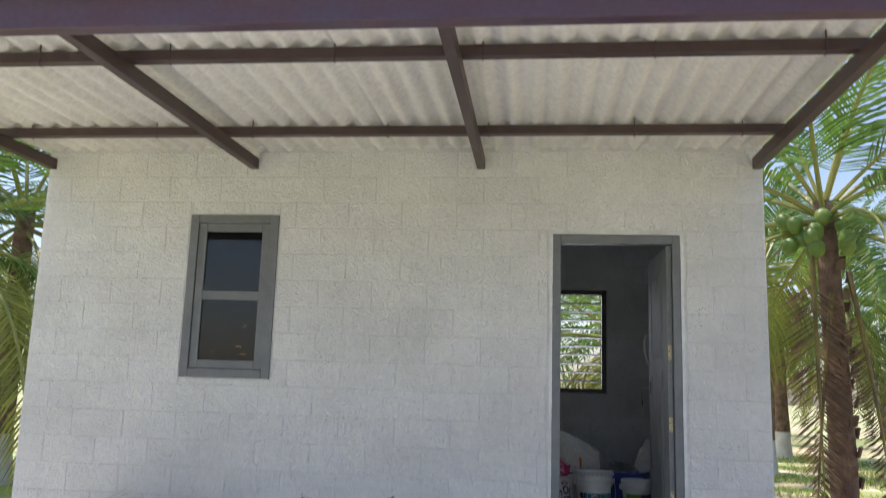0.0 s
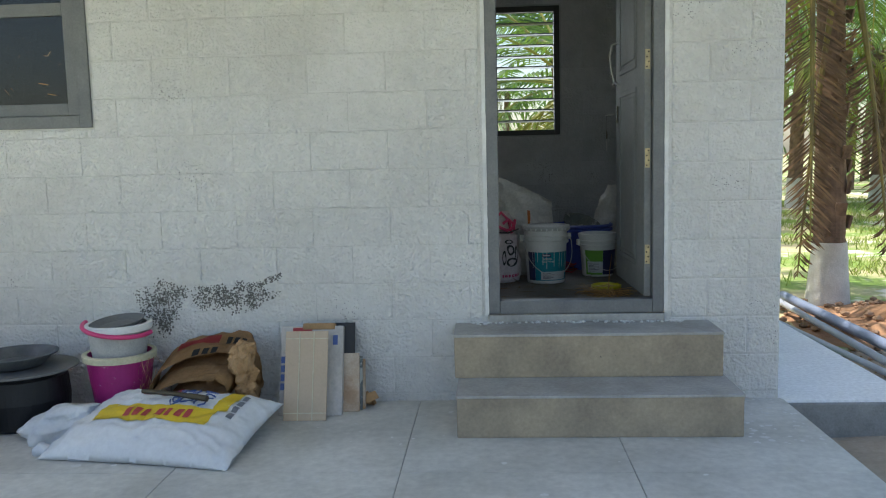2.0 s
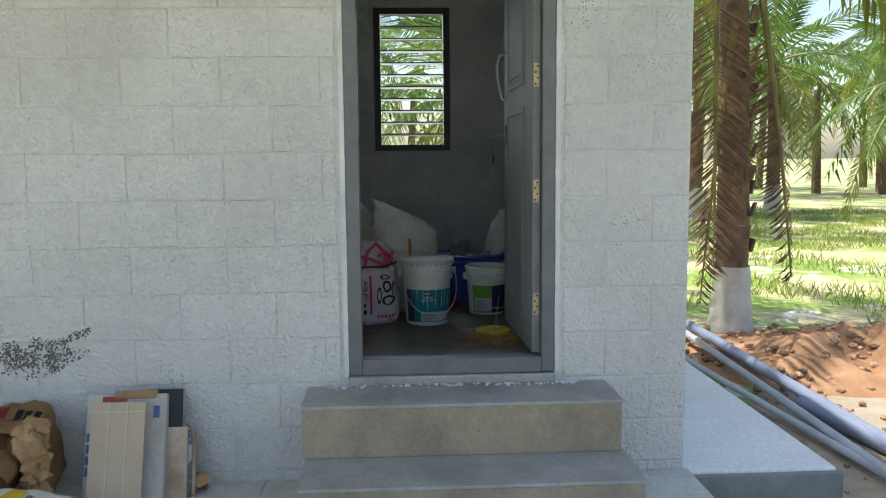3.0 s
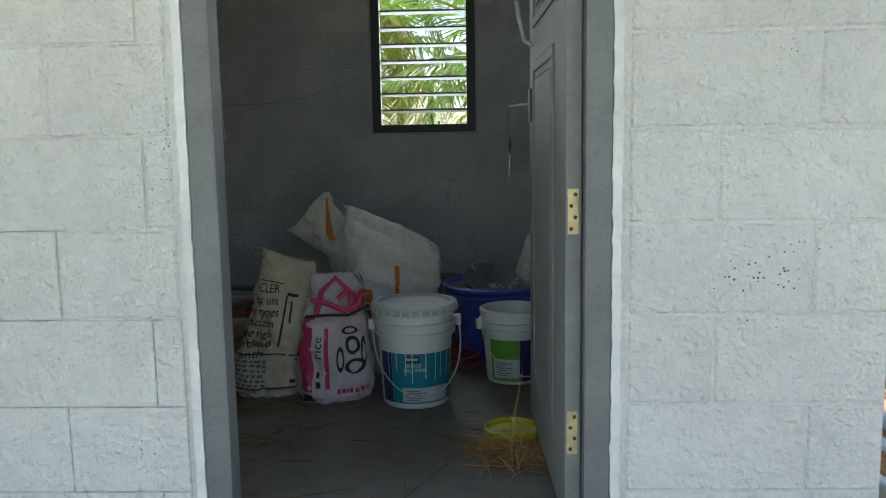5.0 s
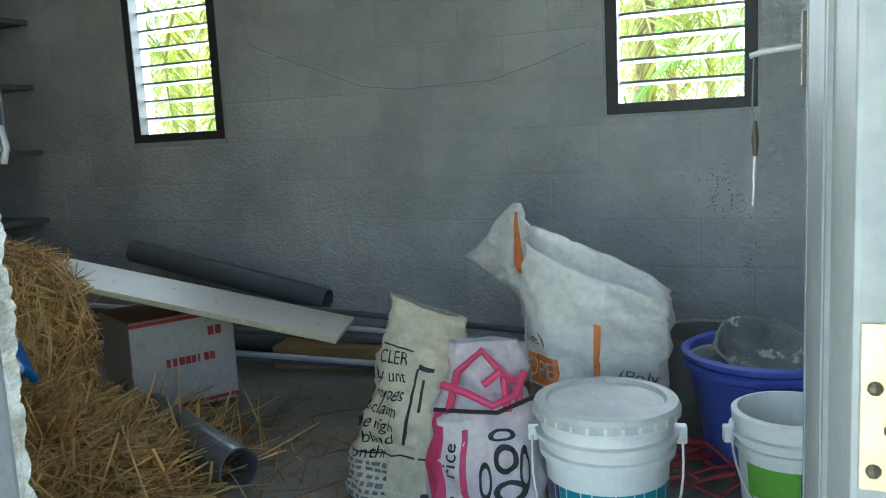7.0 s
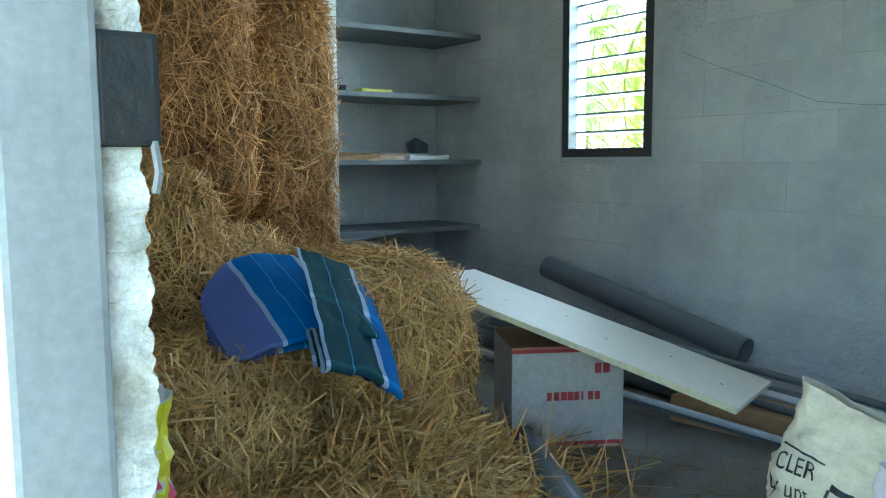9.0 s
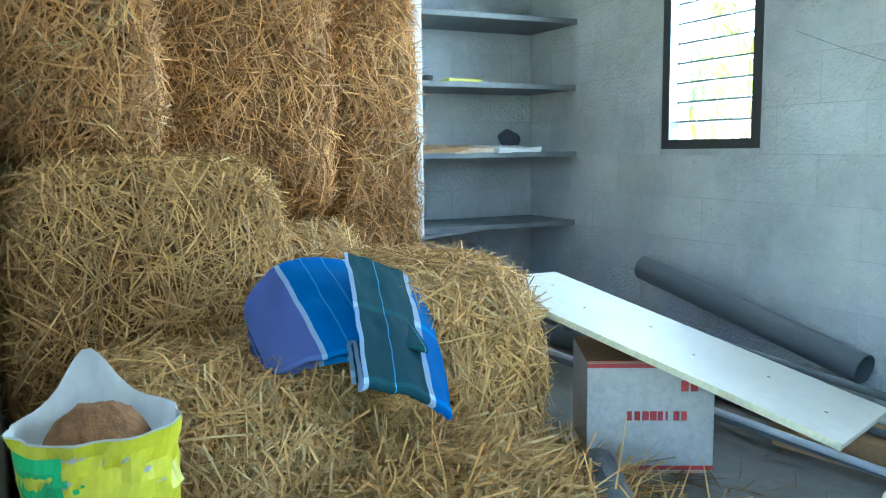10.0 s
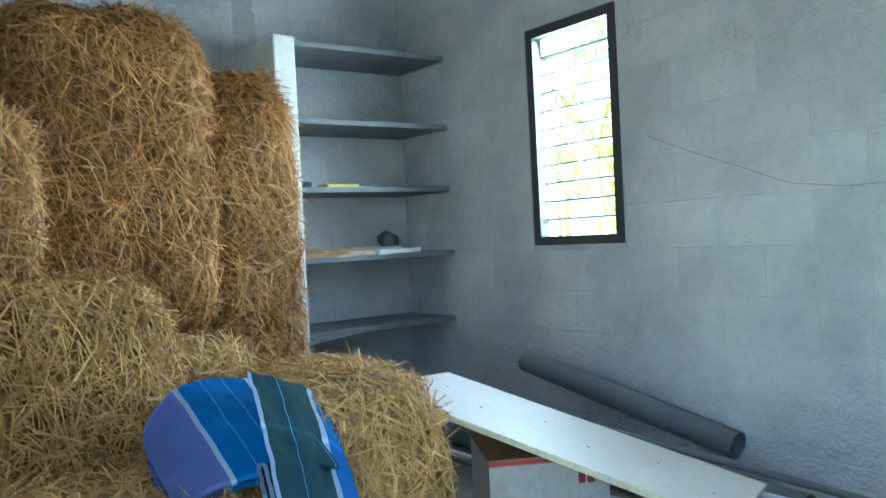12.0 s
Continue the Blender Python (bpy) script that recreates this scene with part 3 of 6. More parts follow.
# door frame and leaf
door = thing("door_1", "open grey panelled door in a chipped grey painted frame", "door", pose(0, 0, 0), kind="structure")
for nm, b in (("jamb", (0.50, 0.56, 5.992, 6.061, 0.465, 2.605)), ("jamb", (1.35, 1.408, 5.992, 6.061, 0.465, 2.605)), ("head", (0.56, 1.35, 5.992, 6.061, 2.54, 2.605)), ("threshold", (0.56, 1.35, 5.988, 6.061, 0.465, 0.535))):
    part(nm, box(*b, 0.006), M_GREY, door)
def ragged_strip(x0, x1, y0, y1, z0, z1, amp, seed, n=150):
    """A rough upright band of plaster with a broken, uneven skin."""
    bm = bmesh.new()
    loops = []
    for k in range(n + 1):
        z = z0 + (z1 - z0) * k / n
        loop = []
        for x, y in ((x0, y0), (x1, y0), (x1, (y0 + y1) / 2), (x1, y1), ((x0 + x1) / 2, y1), (x0, y1)):
            q = Vector((x * 40, y * 40 + seed, z * 38))
            loop.append(bm.verts.new((x + amp * (noise.noise(q) + 0.6 * noise.noise(q * 3)), y + amp * (noise.noise(q + Vector((5, 5, 5))) + 0.6 * noise.noise(q * 3.3)), z)))
        loops.append(loop)
    for a, b in zip(loops, loops[1:]):
        for i in range(6):
            bm.faces.new((a[i], a[(i + 1) % 6], b[(i + 1) % 6], b[i]))
    return bm


for x0, x1 in ((0.480, 0.500), (1.408, 1.428)):
    part("plaster_edge", ragged_strip(x0, x1, 5.990, 6.01, 0.46, 2.62, 0.0035, x0 * 9), M_PLASTER, door, "rough white plaster along the frame")
leaf = part("door_leaf", box(-0.0, 0.036, 0.0, 0.80, 0.0, 1.99, 0.004), M_LEAF, door, "grey primed panelled leaf", at=pose(1.312, 6.03, 0.545, 0, 0, 1.5))
for z0, z1 in ((0.14, 1.10), (1.20, 1.86)):
    for y0, y1 in ((0.20, 0.68),):
        bm = bmesh.new()
        for a in ((y0, y1, z0, z0 + 0.028), (y0, y1, z1 - 0.028, z1), (y0, y0 + 0.028, z0 + 0.028, z1 - 0.028), (y1 - 0.028, y1, z0 + 0.028, z1 - 0.028)):
            add_box(bm, -0.004, 0.0, a[0], a[1], a[2], a[3], 0.004)
        part("panel_moulding", bm, M_LEAF, leaf)
        part("panel", box(-0.003, 0.0, y0 + 0.05, y1 - 0.05, z0 + 0.05, z1 - 0.05, 0.004), M_LEAF, leaf)
for z in (0.22, 0.72, 1.22):
    hb = part("hinge", box(0.005, 0.029, -0.003, 0.001, z - 0.05, z + 0.05, 0.001), M_BRASS, leaf, "worn brass butt hinge")
    part("knuckle", tube([(0.0325, -0.002, z - 0.05), (0.0325, -0.002, z + 0.05)], 0.0032, 10), M_LEAF, leaf)
    sc = bmesh.new()
    for k in range(4):
        bmesh.ops.create_uvsphere(sc, u_segments=8, v_segments=5, radius=0.0045, matrix=pose(0.0125 + 0.009 * (k % 2), -0.003, z - 0.038 + 0.025 * k))
    part("screw", sc, M_SCREW, leaf)
part("pull_handle", tube([(-0.0, 0.74, 1.40), (-0.035, 0.74, 1.39), (-0.05, 0.735, 1.33), (-0.04, 0.73, 1.24), (-0.022, 0.725, 1.17), (0, 0.72, 1.155)], 0.007, 8), M_WIRE, leaf, "pale curved pull handle")
part("latch_plate", box(-0.008, 0.0, 0.735, 0.765, 0.93, 1.03, 0.002), M_SCREW, leaf)
part("latch_rod", tube([(0, 0.75, 0.985), (-0.06, 0.745, 0.98), (-0.075, 0.74, 0.975)], 0.004, 8), M_WIRE, leaf)
part("padlock_key", tube([(-0.07, 0.74, 0.975), (-0.072, 0.738, 0.90), (-0.068, 0.735, 0.87)], 0.0012, 6), M_LIDGREY, leaf)
part("padlock", tube([(-0.068, 0.735, 0.885), (-0.068, 0.735, 0.86), (-0.068, 0.735, 0.835)], [0.0025, 0.005, 0.003], 10), M_SCREW, leaf)
part("key", tube([(-0.068, 0.735, 0.845), (-0.07, 0.73, 0.765)], 0.0022, 8), M_WIRE, leaf)
keep = part("lock_keep", box(0.530, 0.549, 6.06, 6.106, 1.462, 1.545, 0.005), M_BLACKMETAL, door, "dark metal lock keep")
part("keep_lip", tube([(0.546, 6.100, 1.466), (0.549, 6.102, 1.443), (0.545, 6.10, 1.428)], 0.0035, 6), M_LIDGREY, keep)
part("broken_plaster", ragged_strip(0.510, 0.537, 6.062, 6.095, 0.5, 2.6, 0.007, 3.0, 420), M_ROUGHPLASTER, door, "ragged unpainted plaster inside the jamb")

# front window: grey frame, two dark panes
window = thing("window_1", "grey framed window with two dark glass panes", "window", kind="structure")
x0, x1, z0, z1 = WIN
fr = bmesh.new()
for b in ((x0, x0 + 0.065, z0, z1), (x1 - 0.065, x1, z0, z1), (x0 + 0.065, x1 - 0.065, z0, z0 + 0.065), (x0 + 0.065, x1 - 0.065, z1 - 0.065, z1)):
    add_box(fr, b[0], b[1], 5.985, 6.09, b[2], b[3], 0.004)
part("window_frame", fr, M_GREY, window)
sash = bmesh.new()
for b in ((x0 + 0.067, x0 + 0.13, z0 + 0.067, z1 - 0.067), (x1 - 0.13, x1 - 0.067, z0 + 0.067, z1 - 0.067), (x0 + 0.13, x1 - 0.13, z0 + 0.067, z0 + 0.13), (x0 + 0.13, x1 - 0.13, z1 - 0.13, z1 - 0.067), (x0 + 0.13, x1 - 0.13, 2.08, 2.145)):
    add_box(sash, b[0], b[1], 6.0, 6.04, b[2], b[3], 0.004)
sash_ob = part("sash", sash, M_GREY, window)
for a, b in ((z0 + 0.128, 2.082), (2.143, z1 - 0.128)):
    part("pane", box(x0 + 0.126, x1 - 0.126, 6.018, 6.023, a, b), M_GLASS, sash_ob)

# back windows: dark frames with steel louvre bars
for i, (x0, x1, z0, z1) in enumerate((BW1, BW2)):
    w = thing("window_%d" % (i + 2), "open dark framed window with horizontal steel bars", "window", kind="structure")
    fr = bmesh.new()
    for b in ((x0, x0 + 0.05, z0, z1), (x1 - 0.05, x1, z0, z1), (x0 + 0.05, x1 - 0.05, z0, z0 + 0.045), (x0 + 0.05, x1 - 0.05, z1 - 0.05, z1)):
        add_box(fr, b[0], b[1], YB - 0.004, YB + 0.06, b[2], b[3], 0.003)
    part("window_frame", fr, M_FRAMEDK, w)
    for k in range(10):
        z = z0 + 0.125 + k * 0.0925
        part("louvre_bar", box(x0 + 0.04, x1 - 0.04, -0.022, 0.022, -0.0055, 0.0055, 0.0015), M_BAR, w, at=pose(0, YB + 0.075, z, -14))
    part("window_sill", box(x0 + 0.045, x1 - 0.045, YB + 0.06, YB + 0.17, z0 - 0.01, z0 + 0.02, 0.003), M_PLASTER, w)
    part("reveal", box(x0, x0 + 0.012, YB + 0.062, YB + 0.158, z0 + 0.022, z1), M_PLASTER, w)

# shelf alcove
fin = tagged(part("partition", box(XL, -2.70, 7.86, 7.98, FLOOR_IN, 2.60, 0.012), M_PLASTER), "white painted masonry partition beside the shelves", "partition", kind="structure")
for k, z in enumerate((1.07, 1.46, 1.83, 2.19, 2.59)):
    bm = box(XL, -2.73, 7.98, YB, z - 0.03, z, 0.004)
    for v in bm.verts:
        v.co.x += noise.noise(Vector((v.co.y * 3, z * 7, 0))) * 0.02 if v.co.x > -2.8 else 0
    tagged(part("shelf", bm, M_SLATE), "dark slate wall shelf", "shelf", group="alcove shelves", kind="structure")

# ---- outdoors ----
def ground_mesh():
    bm = bmesh.new()
    ticks = [-400, -120, -50, -30] + [(-20 + i) for i in range(61)] + [60, 120, 400]
    g = [[bm.verts.new((x, y, -0.2 + (0.035 * noise.noise(Vector((x * 0.4, y * 0.4, 0))) if (x > 2.9 or y > 9.4) else 0.0))) for x in ticks] for y in ticks]
    for a, b in zip(g, g[1:]):
        for i in range(len(ticks) - 1):
            bm.faces.new((a[i], a[i + 1], b[i + 1], b[i]))
    return bm


tagged(part("ground", ground_mesh(), M_GROUND, smooth=True), "patchy grass and pale sandy soil under the palms", "ground", kind="structure")


def heap(name, cx, cy, rx, ry, h, m, label, z=-0.22, n=48, rough=0.5):
    bm = bmesh.new()
    g = []
    for j in range(n + 1):
        row = []
        for i in range(n + 1):
            u, v = -1 + 2 * i / n, -1 + 2 * j / n
            d = min(1.0, math.hypot(u, v))
            f = (0.5 + 0.5 * math.cos(math.pi * d))
            x, y = cx + u * rx, cy + v * ry
            row.append(bm.verts.new((x, y, z + f * h * (1 + rough * noise.fractal(Vector((x * 2.5, y * 2.5, 1)), 1.0, 2.0, 4)))))
        g.append(row)
    for a, b in zip(g, g[1:]):
        for i in range(n):
            bm.faces.new((a[i], a[i + 1], b[i + 1], b[i]))
    return tagged(part(name, bm, m, smooth=True), label, "soil", kind="stuff")


heap("earth_mound", 4.5, 8.6, 1.9, 1.5, 0.20, M_DIRT, "loose red earth dug up beside the apron", rough=0.9)
heap("sandy_strip", 4.6, 4.6, 4.4, 5.6, 0.07, M_SAND, "grey sandy soil beside the veranda")
crumbs = bmesh.new()
for _ in range(900):
    x, y = random.uniform(2.8, 6.2), random.uniform(4.6, 9.9)
    r = random.uniform(0.008, 0.035) * (1.3 if y > 7.3 else 0.6)
    d = min(1, math.hypot((x - 4.5) / 1.9, (y - 8.6) / 1.5))
    z = max(-0.2, -0.22 + 0.20 * (0.5 + 0.5 * math.cos(math.pi * d))) + 0.02
    ret = bmesh.ops.create_icosphere(crumbs, subdivisions=1, radius=r, matrix=pose(x, y, z, random.uniform(0, 90), 0, random.uniform(0, 180)))
    for v in ret["verts"]:
        v.co.z = z + (v.co.z - z) * 0.6
tagged(part("earth_crumbs", crumbs, M_PEBBLE), "scattered clods and crumbs of red earth", "clods", kind="stuff")


def grass(n):
    x = RNG.uniform(3.2, 15, n)
    y = RNG.uniform(9.8, 27, n)
    keep = np.array([noise.noise(Vector((a * 0.55, b * 0.55, 3))) > -0.05 for a, b in zip(x, y)])
    x, y = x[keep], y[keep]
    k = len(x)
    d = np.stack([RNG.normal(0, 0.5, k), RNG.normal(0, 0.5, k), np.ones(k)], 1)
    ups = np.stack([RNG.normal(0, 1, k), RNG.normal(0, 1, k), np.zeros(k)], 1)
    tagged(ribbons("grass", np.stack([x, y, np.full(k, -0.21)], 1), d, ups, RNG.uniform(0.06, 0.17, k), RNG.uniform(0.008, 0.018, k), RNG.uniform(-0.02, 0.02, k), M_GRASS),
           "short patchy green grass under the palms", "grass", kind="stuff")


grass(34000)


def frond_mesh(name, length, droop, leaf, m_leaf, m_stalk, pairs=58, fold=0.5, ragged=0.1, hang=0.35, seed=1, wide=0.019):
    """A palm frond along +x from its base: tapered stalk and two rows of folded leaflets that droop."""
    rng = random.Random(seed)
    bm = bmesh.new()

    def at(t):
        return Vector((length * (t - 0.28 * droop * t ** 2.2), 0, length * (0.22 * t - droop * t ** 2.1)))
    pts = [at(i / 14) for i in range(15)]
    tube(pts, [0.03 * (1 - 0.9 * i / 14) + 0.003 for i in range(15)], 6, bm)
    nstalk = len(bm.faces)
    for k in range(pairs):
        t = 0.2 + 0.8 * (k + rng.uniform(-0.3, 0.3)) / pairs
        t = min(max(t, 0.18), 0.995)
        p = at(t)
        d = (at(min(1, t + 0.02)) - at(t - 0.02)).normalized()
        for s in (-1, 1):
            if rng.random() < ragged:
                continue
            ln = leaf * (math.sin(math.pi * min(1, 0.18 + 0.78 * t)) ** 0.7) * rng.uniform(0.8, 1.1) + 0.05
            out = (Vector((0, s, 0)) * 0.85 + d * (0.45 + 0.5 * t) + Vector((0, 0, 0.25 - fold * 0.6 + rng.uniform(-0.1, 0.1)))).normalized()
            mid = p + out * ln * 0.5
            end = mid + (out + Vector((0, 0, -hang * rng.uniform(0.6, 1.5)))).normalized() * ln * 0.5
            w = d * (wide * rng.uniform(0.8, 1.2)) * (0.8 + 0.1 * length)
            a, b = bm.verts.new(p - w * 0.4), bm.verts.new(p + w * 0.4)
            c, e = bm.verts.new(mid - w), bm.verts.new(mid + w)
            f = bm.verts.new(end)
            bm.faces.new((a, b, e, c)).material_index = 1
            bm.faces.new((c, e, f)).material_index = 1
    return mesh_of(name, bm, [m_stalk, m_leaf])


FRONDS = [frond_mesh("frond", 3.4, 0.34, 0.75, M_FROND, M_RACHIS, seed=1), frond_mesh("frond", 3.0, 0.55, 0.7, M_FROND, M_RACHIS, seed=2, hang=0.55),
          frond_mesh("frond", 3.2, 0.75, 0.7, M_FRONDYEL, M_RACHIS, seed=3, hang=0.7), frond_mesh("frond", 2.8, 0.2, 0.65, M_FROND, M_RACHIS, seed=4)]
DRY = [frond_mesh("dry_frond", 2.9, 0.06, 0.46, M_FRONDDRY, M_RACHISDRY, pairs=80, seed=5, ragged=0.35, hang=0.5, fold=0.6, wide=0.012), frond_mesh("dry_frond", 2.6, 0.05, 0.26, M_FRONDDRY, M_RACHISDRY, pairs=70, seed=6, ragged=0.4, hang=0.6, fold=0.9, wide=0.012)]


def trunk_mesh(h, r0, r1, lean, rings, seed):
    bm = bmesh.new()
    seg, rows = 20, rings * 4
    loops = []
    for j in range(rows + 1):
        t = j / rows
        ridge = 0.05 * (1 - (t * rings) % 1.0)
        r = (r0 * (1 - t) + r1 * t) * (1 + 0.3 * max(0, 0.10 - t) / 0.10) * (1 + ridge)
        loops.append([bm.verts.new((lean[0] * t * t + r * math.cos(2 * math.pi * i / seg) * (1 + 0.05 * noise.noise(Vector((i, t * 9, seed)))),
                                    lean[1] * t * t + r * math.sin(2 * math.pi * i / seg) * (1 + 0.05 * noise.noise(Vector((i, t * 9, seed + 4)))), h * t)) for i in range(seg)])
    for a, b in zip(loops, loops[1:]):
        for i in range(seg):
            bm.faces.new((a[i], a[(i + 1) % seg], b[(i + 1) % seg], b[i]))
    bm.faces.new(loops[-1])
    return bm


def palm(x, y, h, label, n=20, scale=1.0, seed=0, r0=0.2, lime=0.75, nuts=0, z=-0.22, low=-50):
    rng = random.Random(seed)
    t = thing("coconut_palm", label, "palm tree", pose(x, y, z), group="palm grove")
    lean = (rng.uniform(-0.15, 0.15), rng.uniform(-0.15, 0.15))
    part("trunk", trunk_mesh(h, r0, r0 * 0.72, lean, max(8, int(h * 7)), seed), M_TRUNK, t, smooth=False)
    if lime:
        bm = bmesh.new()
        rows = 10
        lathe([(r0 * (1.32 - 0.26 * min(1, k / rows * lime / (0.12 * h))) * (1.0 - 0.25 * lime / h * k / rows) + 0.012, lime * k / rows) for k in range(rows + 1)], 24, bm)
        for v in bm.verts:
            v.co += Vector((v.co.x, v.co.y, 0)).normalized() * noise.noise(v.co * 9) * 0.012
        part("limewash_band", bm, M_LIME, t, "limewashed lower trunk", smooth=True)
    for k in range(n):
        f = k / max(1, n - 1)
        a = 137.5 * k + rng.uniform(-14, 14)
        tilt = 78 - (78 - low) * f ** 0.9 + rng.uniform(-8, 8)
        me = FRONDS[3 if tilt > 55 else 0 if tilt > 15 else 1 if tilt > -20 else 2]
        s = scale * rng.uniform(0.85, 1.1)
        m = Matrix.Translation((lean[0], lean[1], h - 0.05 - 0.25 * f)) @ pose(0, 0, 0, 0, 0, a) @ pose(0, 0, 0, rng.uniform(-25, 25), -tilt * 0.8, 0) @ Matrix.Translation((r0 * 0.4, 0, 0)) @ Matrix.Diagonal((s, s, s, 1))
        part("frond", me, None, t, at=m)
    for k in range(nuts):
        a = rng.uniform(0, 2 * math.pi)
        bm = bmesh.new()
        bmesh.ops.create_uvsphere(bm, u_segments=16, v_segments=10, radius=0.088)
        for v in bm.verts:
            v.co.z *= 1.22
            v.co.x *= 1 + 0.12 * (v.co.z > 0)
        part("coconut", bm, M_NUT, t, "green coconut", smooth=True, at=pose(lean[0] + (0.28 + 0.17 * rng.random()) * math.cos(a), lean[1] + (0.28 + 0.17 * rng.random()) * math.sin(a), h - 0.22 - 0.42 * rng.random(), rng.uniform(-25, 25), rng.uniform(-25, 25), 0))
    return t


near = palm(3.80, 9.85, 4.0, "coconut palm with green nuts and brown hanging fronds", 20, 1.0, 3, 0.15, 0.62, 26, low=-30)
# dead fronds that hang down the near trunk
for k, (a, dx, dz, tw, me) in enumerate(((262, -0.30, -0.45, 8, 0), (275, 0.10, -0.85, -20, 1), (250, -0.08, -1.1, 35, 1))):
    part("dry_frond", DRY[me], None, near, "brown dead frond", at=Matrix.Translation((dx, -0.2 + 0.03 * k, 4.0 + dz)) @ pose(0, 0, 0, 0, 0, a) @ pose(0, 0, 0, 0, 90, 0) @ pose(0, 0, 0, tw, 0, 0))
for k in range(46):
    boots = bmesh.new()
    z = 0.75 + 3.1 * k / 46
    a = 137.5 * k
    add_box(boots, 0.0, 0.028, -0.055, 0.055, 0.0, 0.13, 0.008, Matrix.Translation((0.03, 0.0, z)) @ pose(0, 0, 0, 0, 0, a) @ Matrix.Translation((0.118 - 0.008 * z, 0, 0)) @ pose(0, 0, 0, 0, 16, 0))
    part("old_leaf_base", boots, M_TRUNK, near, "ridged brown leaf stub")

SPOTS = [(11.3, 17.4, 3.2, 1.1), (11.3, 25.2, 4.4, 1.15), (8.6, 24.0, 4.8, 1.15), (13.0, 17.6, 4.8, 1.2), (15.5, 23.0, 5.0, 1.2), (7.6, 25.5, 5.2, 1.2), (16.5, 27.0, 5.4, 1.2), (1.9, 16.0, 2.9, 1.1), (-5.0, 17.0, 3.4, 1.1), (-8.0, 12.4, 4.4, 1.2), (5.6, 19.8, 4.8, 1.1),
         (-7.2, 9.6, 3.6, 1.2), (-6.4, 15.5, 4.6, 1.2), (-11.5, 13.5, 5.0, 1.3), (-1.0, 19.0, 4.8, 1.2), (12.5, 13.6, 4.6, 1.2), (19.0, 19.5, 5.2, 1.2), (-9.5, 20.0, 5.0, 1.2)]
for k, (x, y, h, s) in enumerate(SPOTS):
    palm(x, y, h, "coconut palm with limewashed foot in the grove", 19, s, 20 + k, 0.19, 0.8, 0, low=-55)
# far rows of palms close the view
rows_bm = bmesh.new()
for k in range(70):
    x, y = -40 + 1.25 * k + random.uniform(-1, 1), 36 + random.uniform(-4, 10)
    h = random.uniform(3.8, 6)
    tube([(x, y, -0.3), (x + random.uniform(-0.3, 0.3), y, h)], [0.2, 0.14], 6, rows_bm)
    for j in range(13):
        a, e = radians(137.5 * j + k * 11), random.uniform(-0.9, 0.9)
        d = Vector((math.cos(a) * math.cos(e), math.sin(a) * math.cos(e), math.sin(e)))
        p0 = Vector((x, y, h))
        side = d.cross(Vector((0, 0, 1))).normalized() * 0.45
        for i in range(12):
            q = p0 + d * (0.5 + 0.24 * i) + Vector((0, 0, -0.03 * i * i * 0.35))
            for s in (-1, 1):
                v = [rows_bm.verts.new(q), rows_bm.verts.new(q + d * 0.16), rows_bm.verts.new(q + side * s * 1.5 + d * 0.35 + Vector((0, 0, -0.45)))]
                rows_bm.faces.new(v).material_index = 1
tagged(part("far_palm_rows", rows_bm, [M_TRUNK, M_FROND]), "far rows of coconut palms closing the grove", "palm grove", kind="stuff")

# plastic pipes lying on the earth beside the apron
for k, (a, b, r, m, lab) in enumerate((((3.28, 9.6, -0.08), (3.30, 5.2, -0.12), 0.042, M_PVCBLUE, "long blue-grey plastic pipe on the earth"), ((3.18, 9.5, -0.10), (3.06, 5.6, -0.13), 0.028, M_PVCPALE, "pale blue-grey plastic conduit on the earth"),
                                       ((2.86, 8.9, -0.13), (3.16, 5.1, -0.14), 0.022, M_PVCPALE, "thin pale plastic conduit on the earth"), ((3.22, 7.3, -0.12), (3.46, 5.0, -0.13), 0.05, M_PVCBLUE, "blue-grey plastic pipe with a wide socket end"))):
    tagged(part("plastic_pipe", pipe(a, b, r, 0.004, 20), m, smooth=False), lab, "pipe", group="pipes beside the apron")

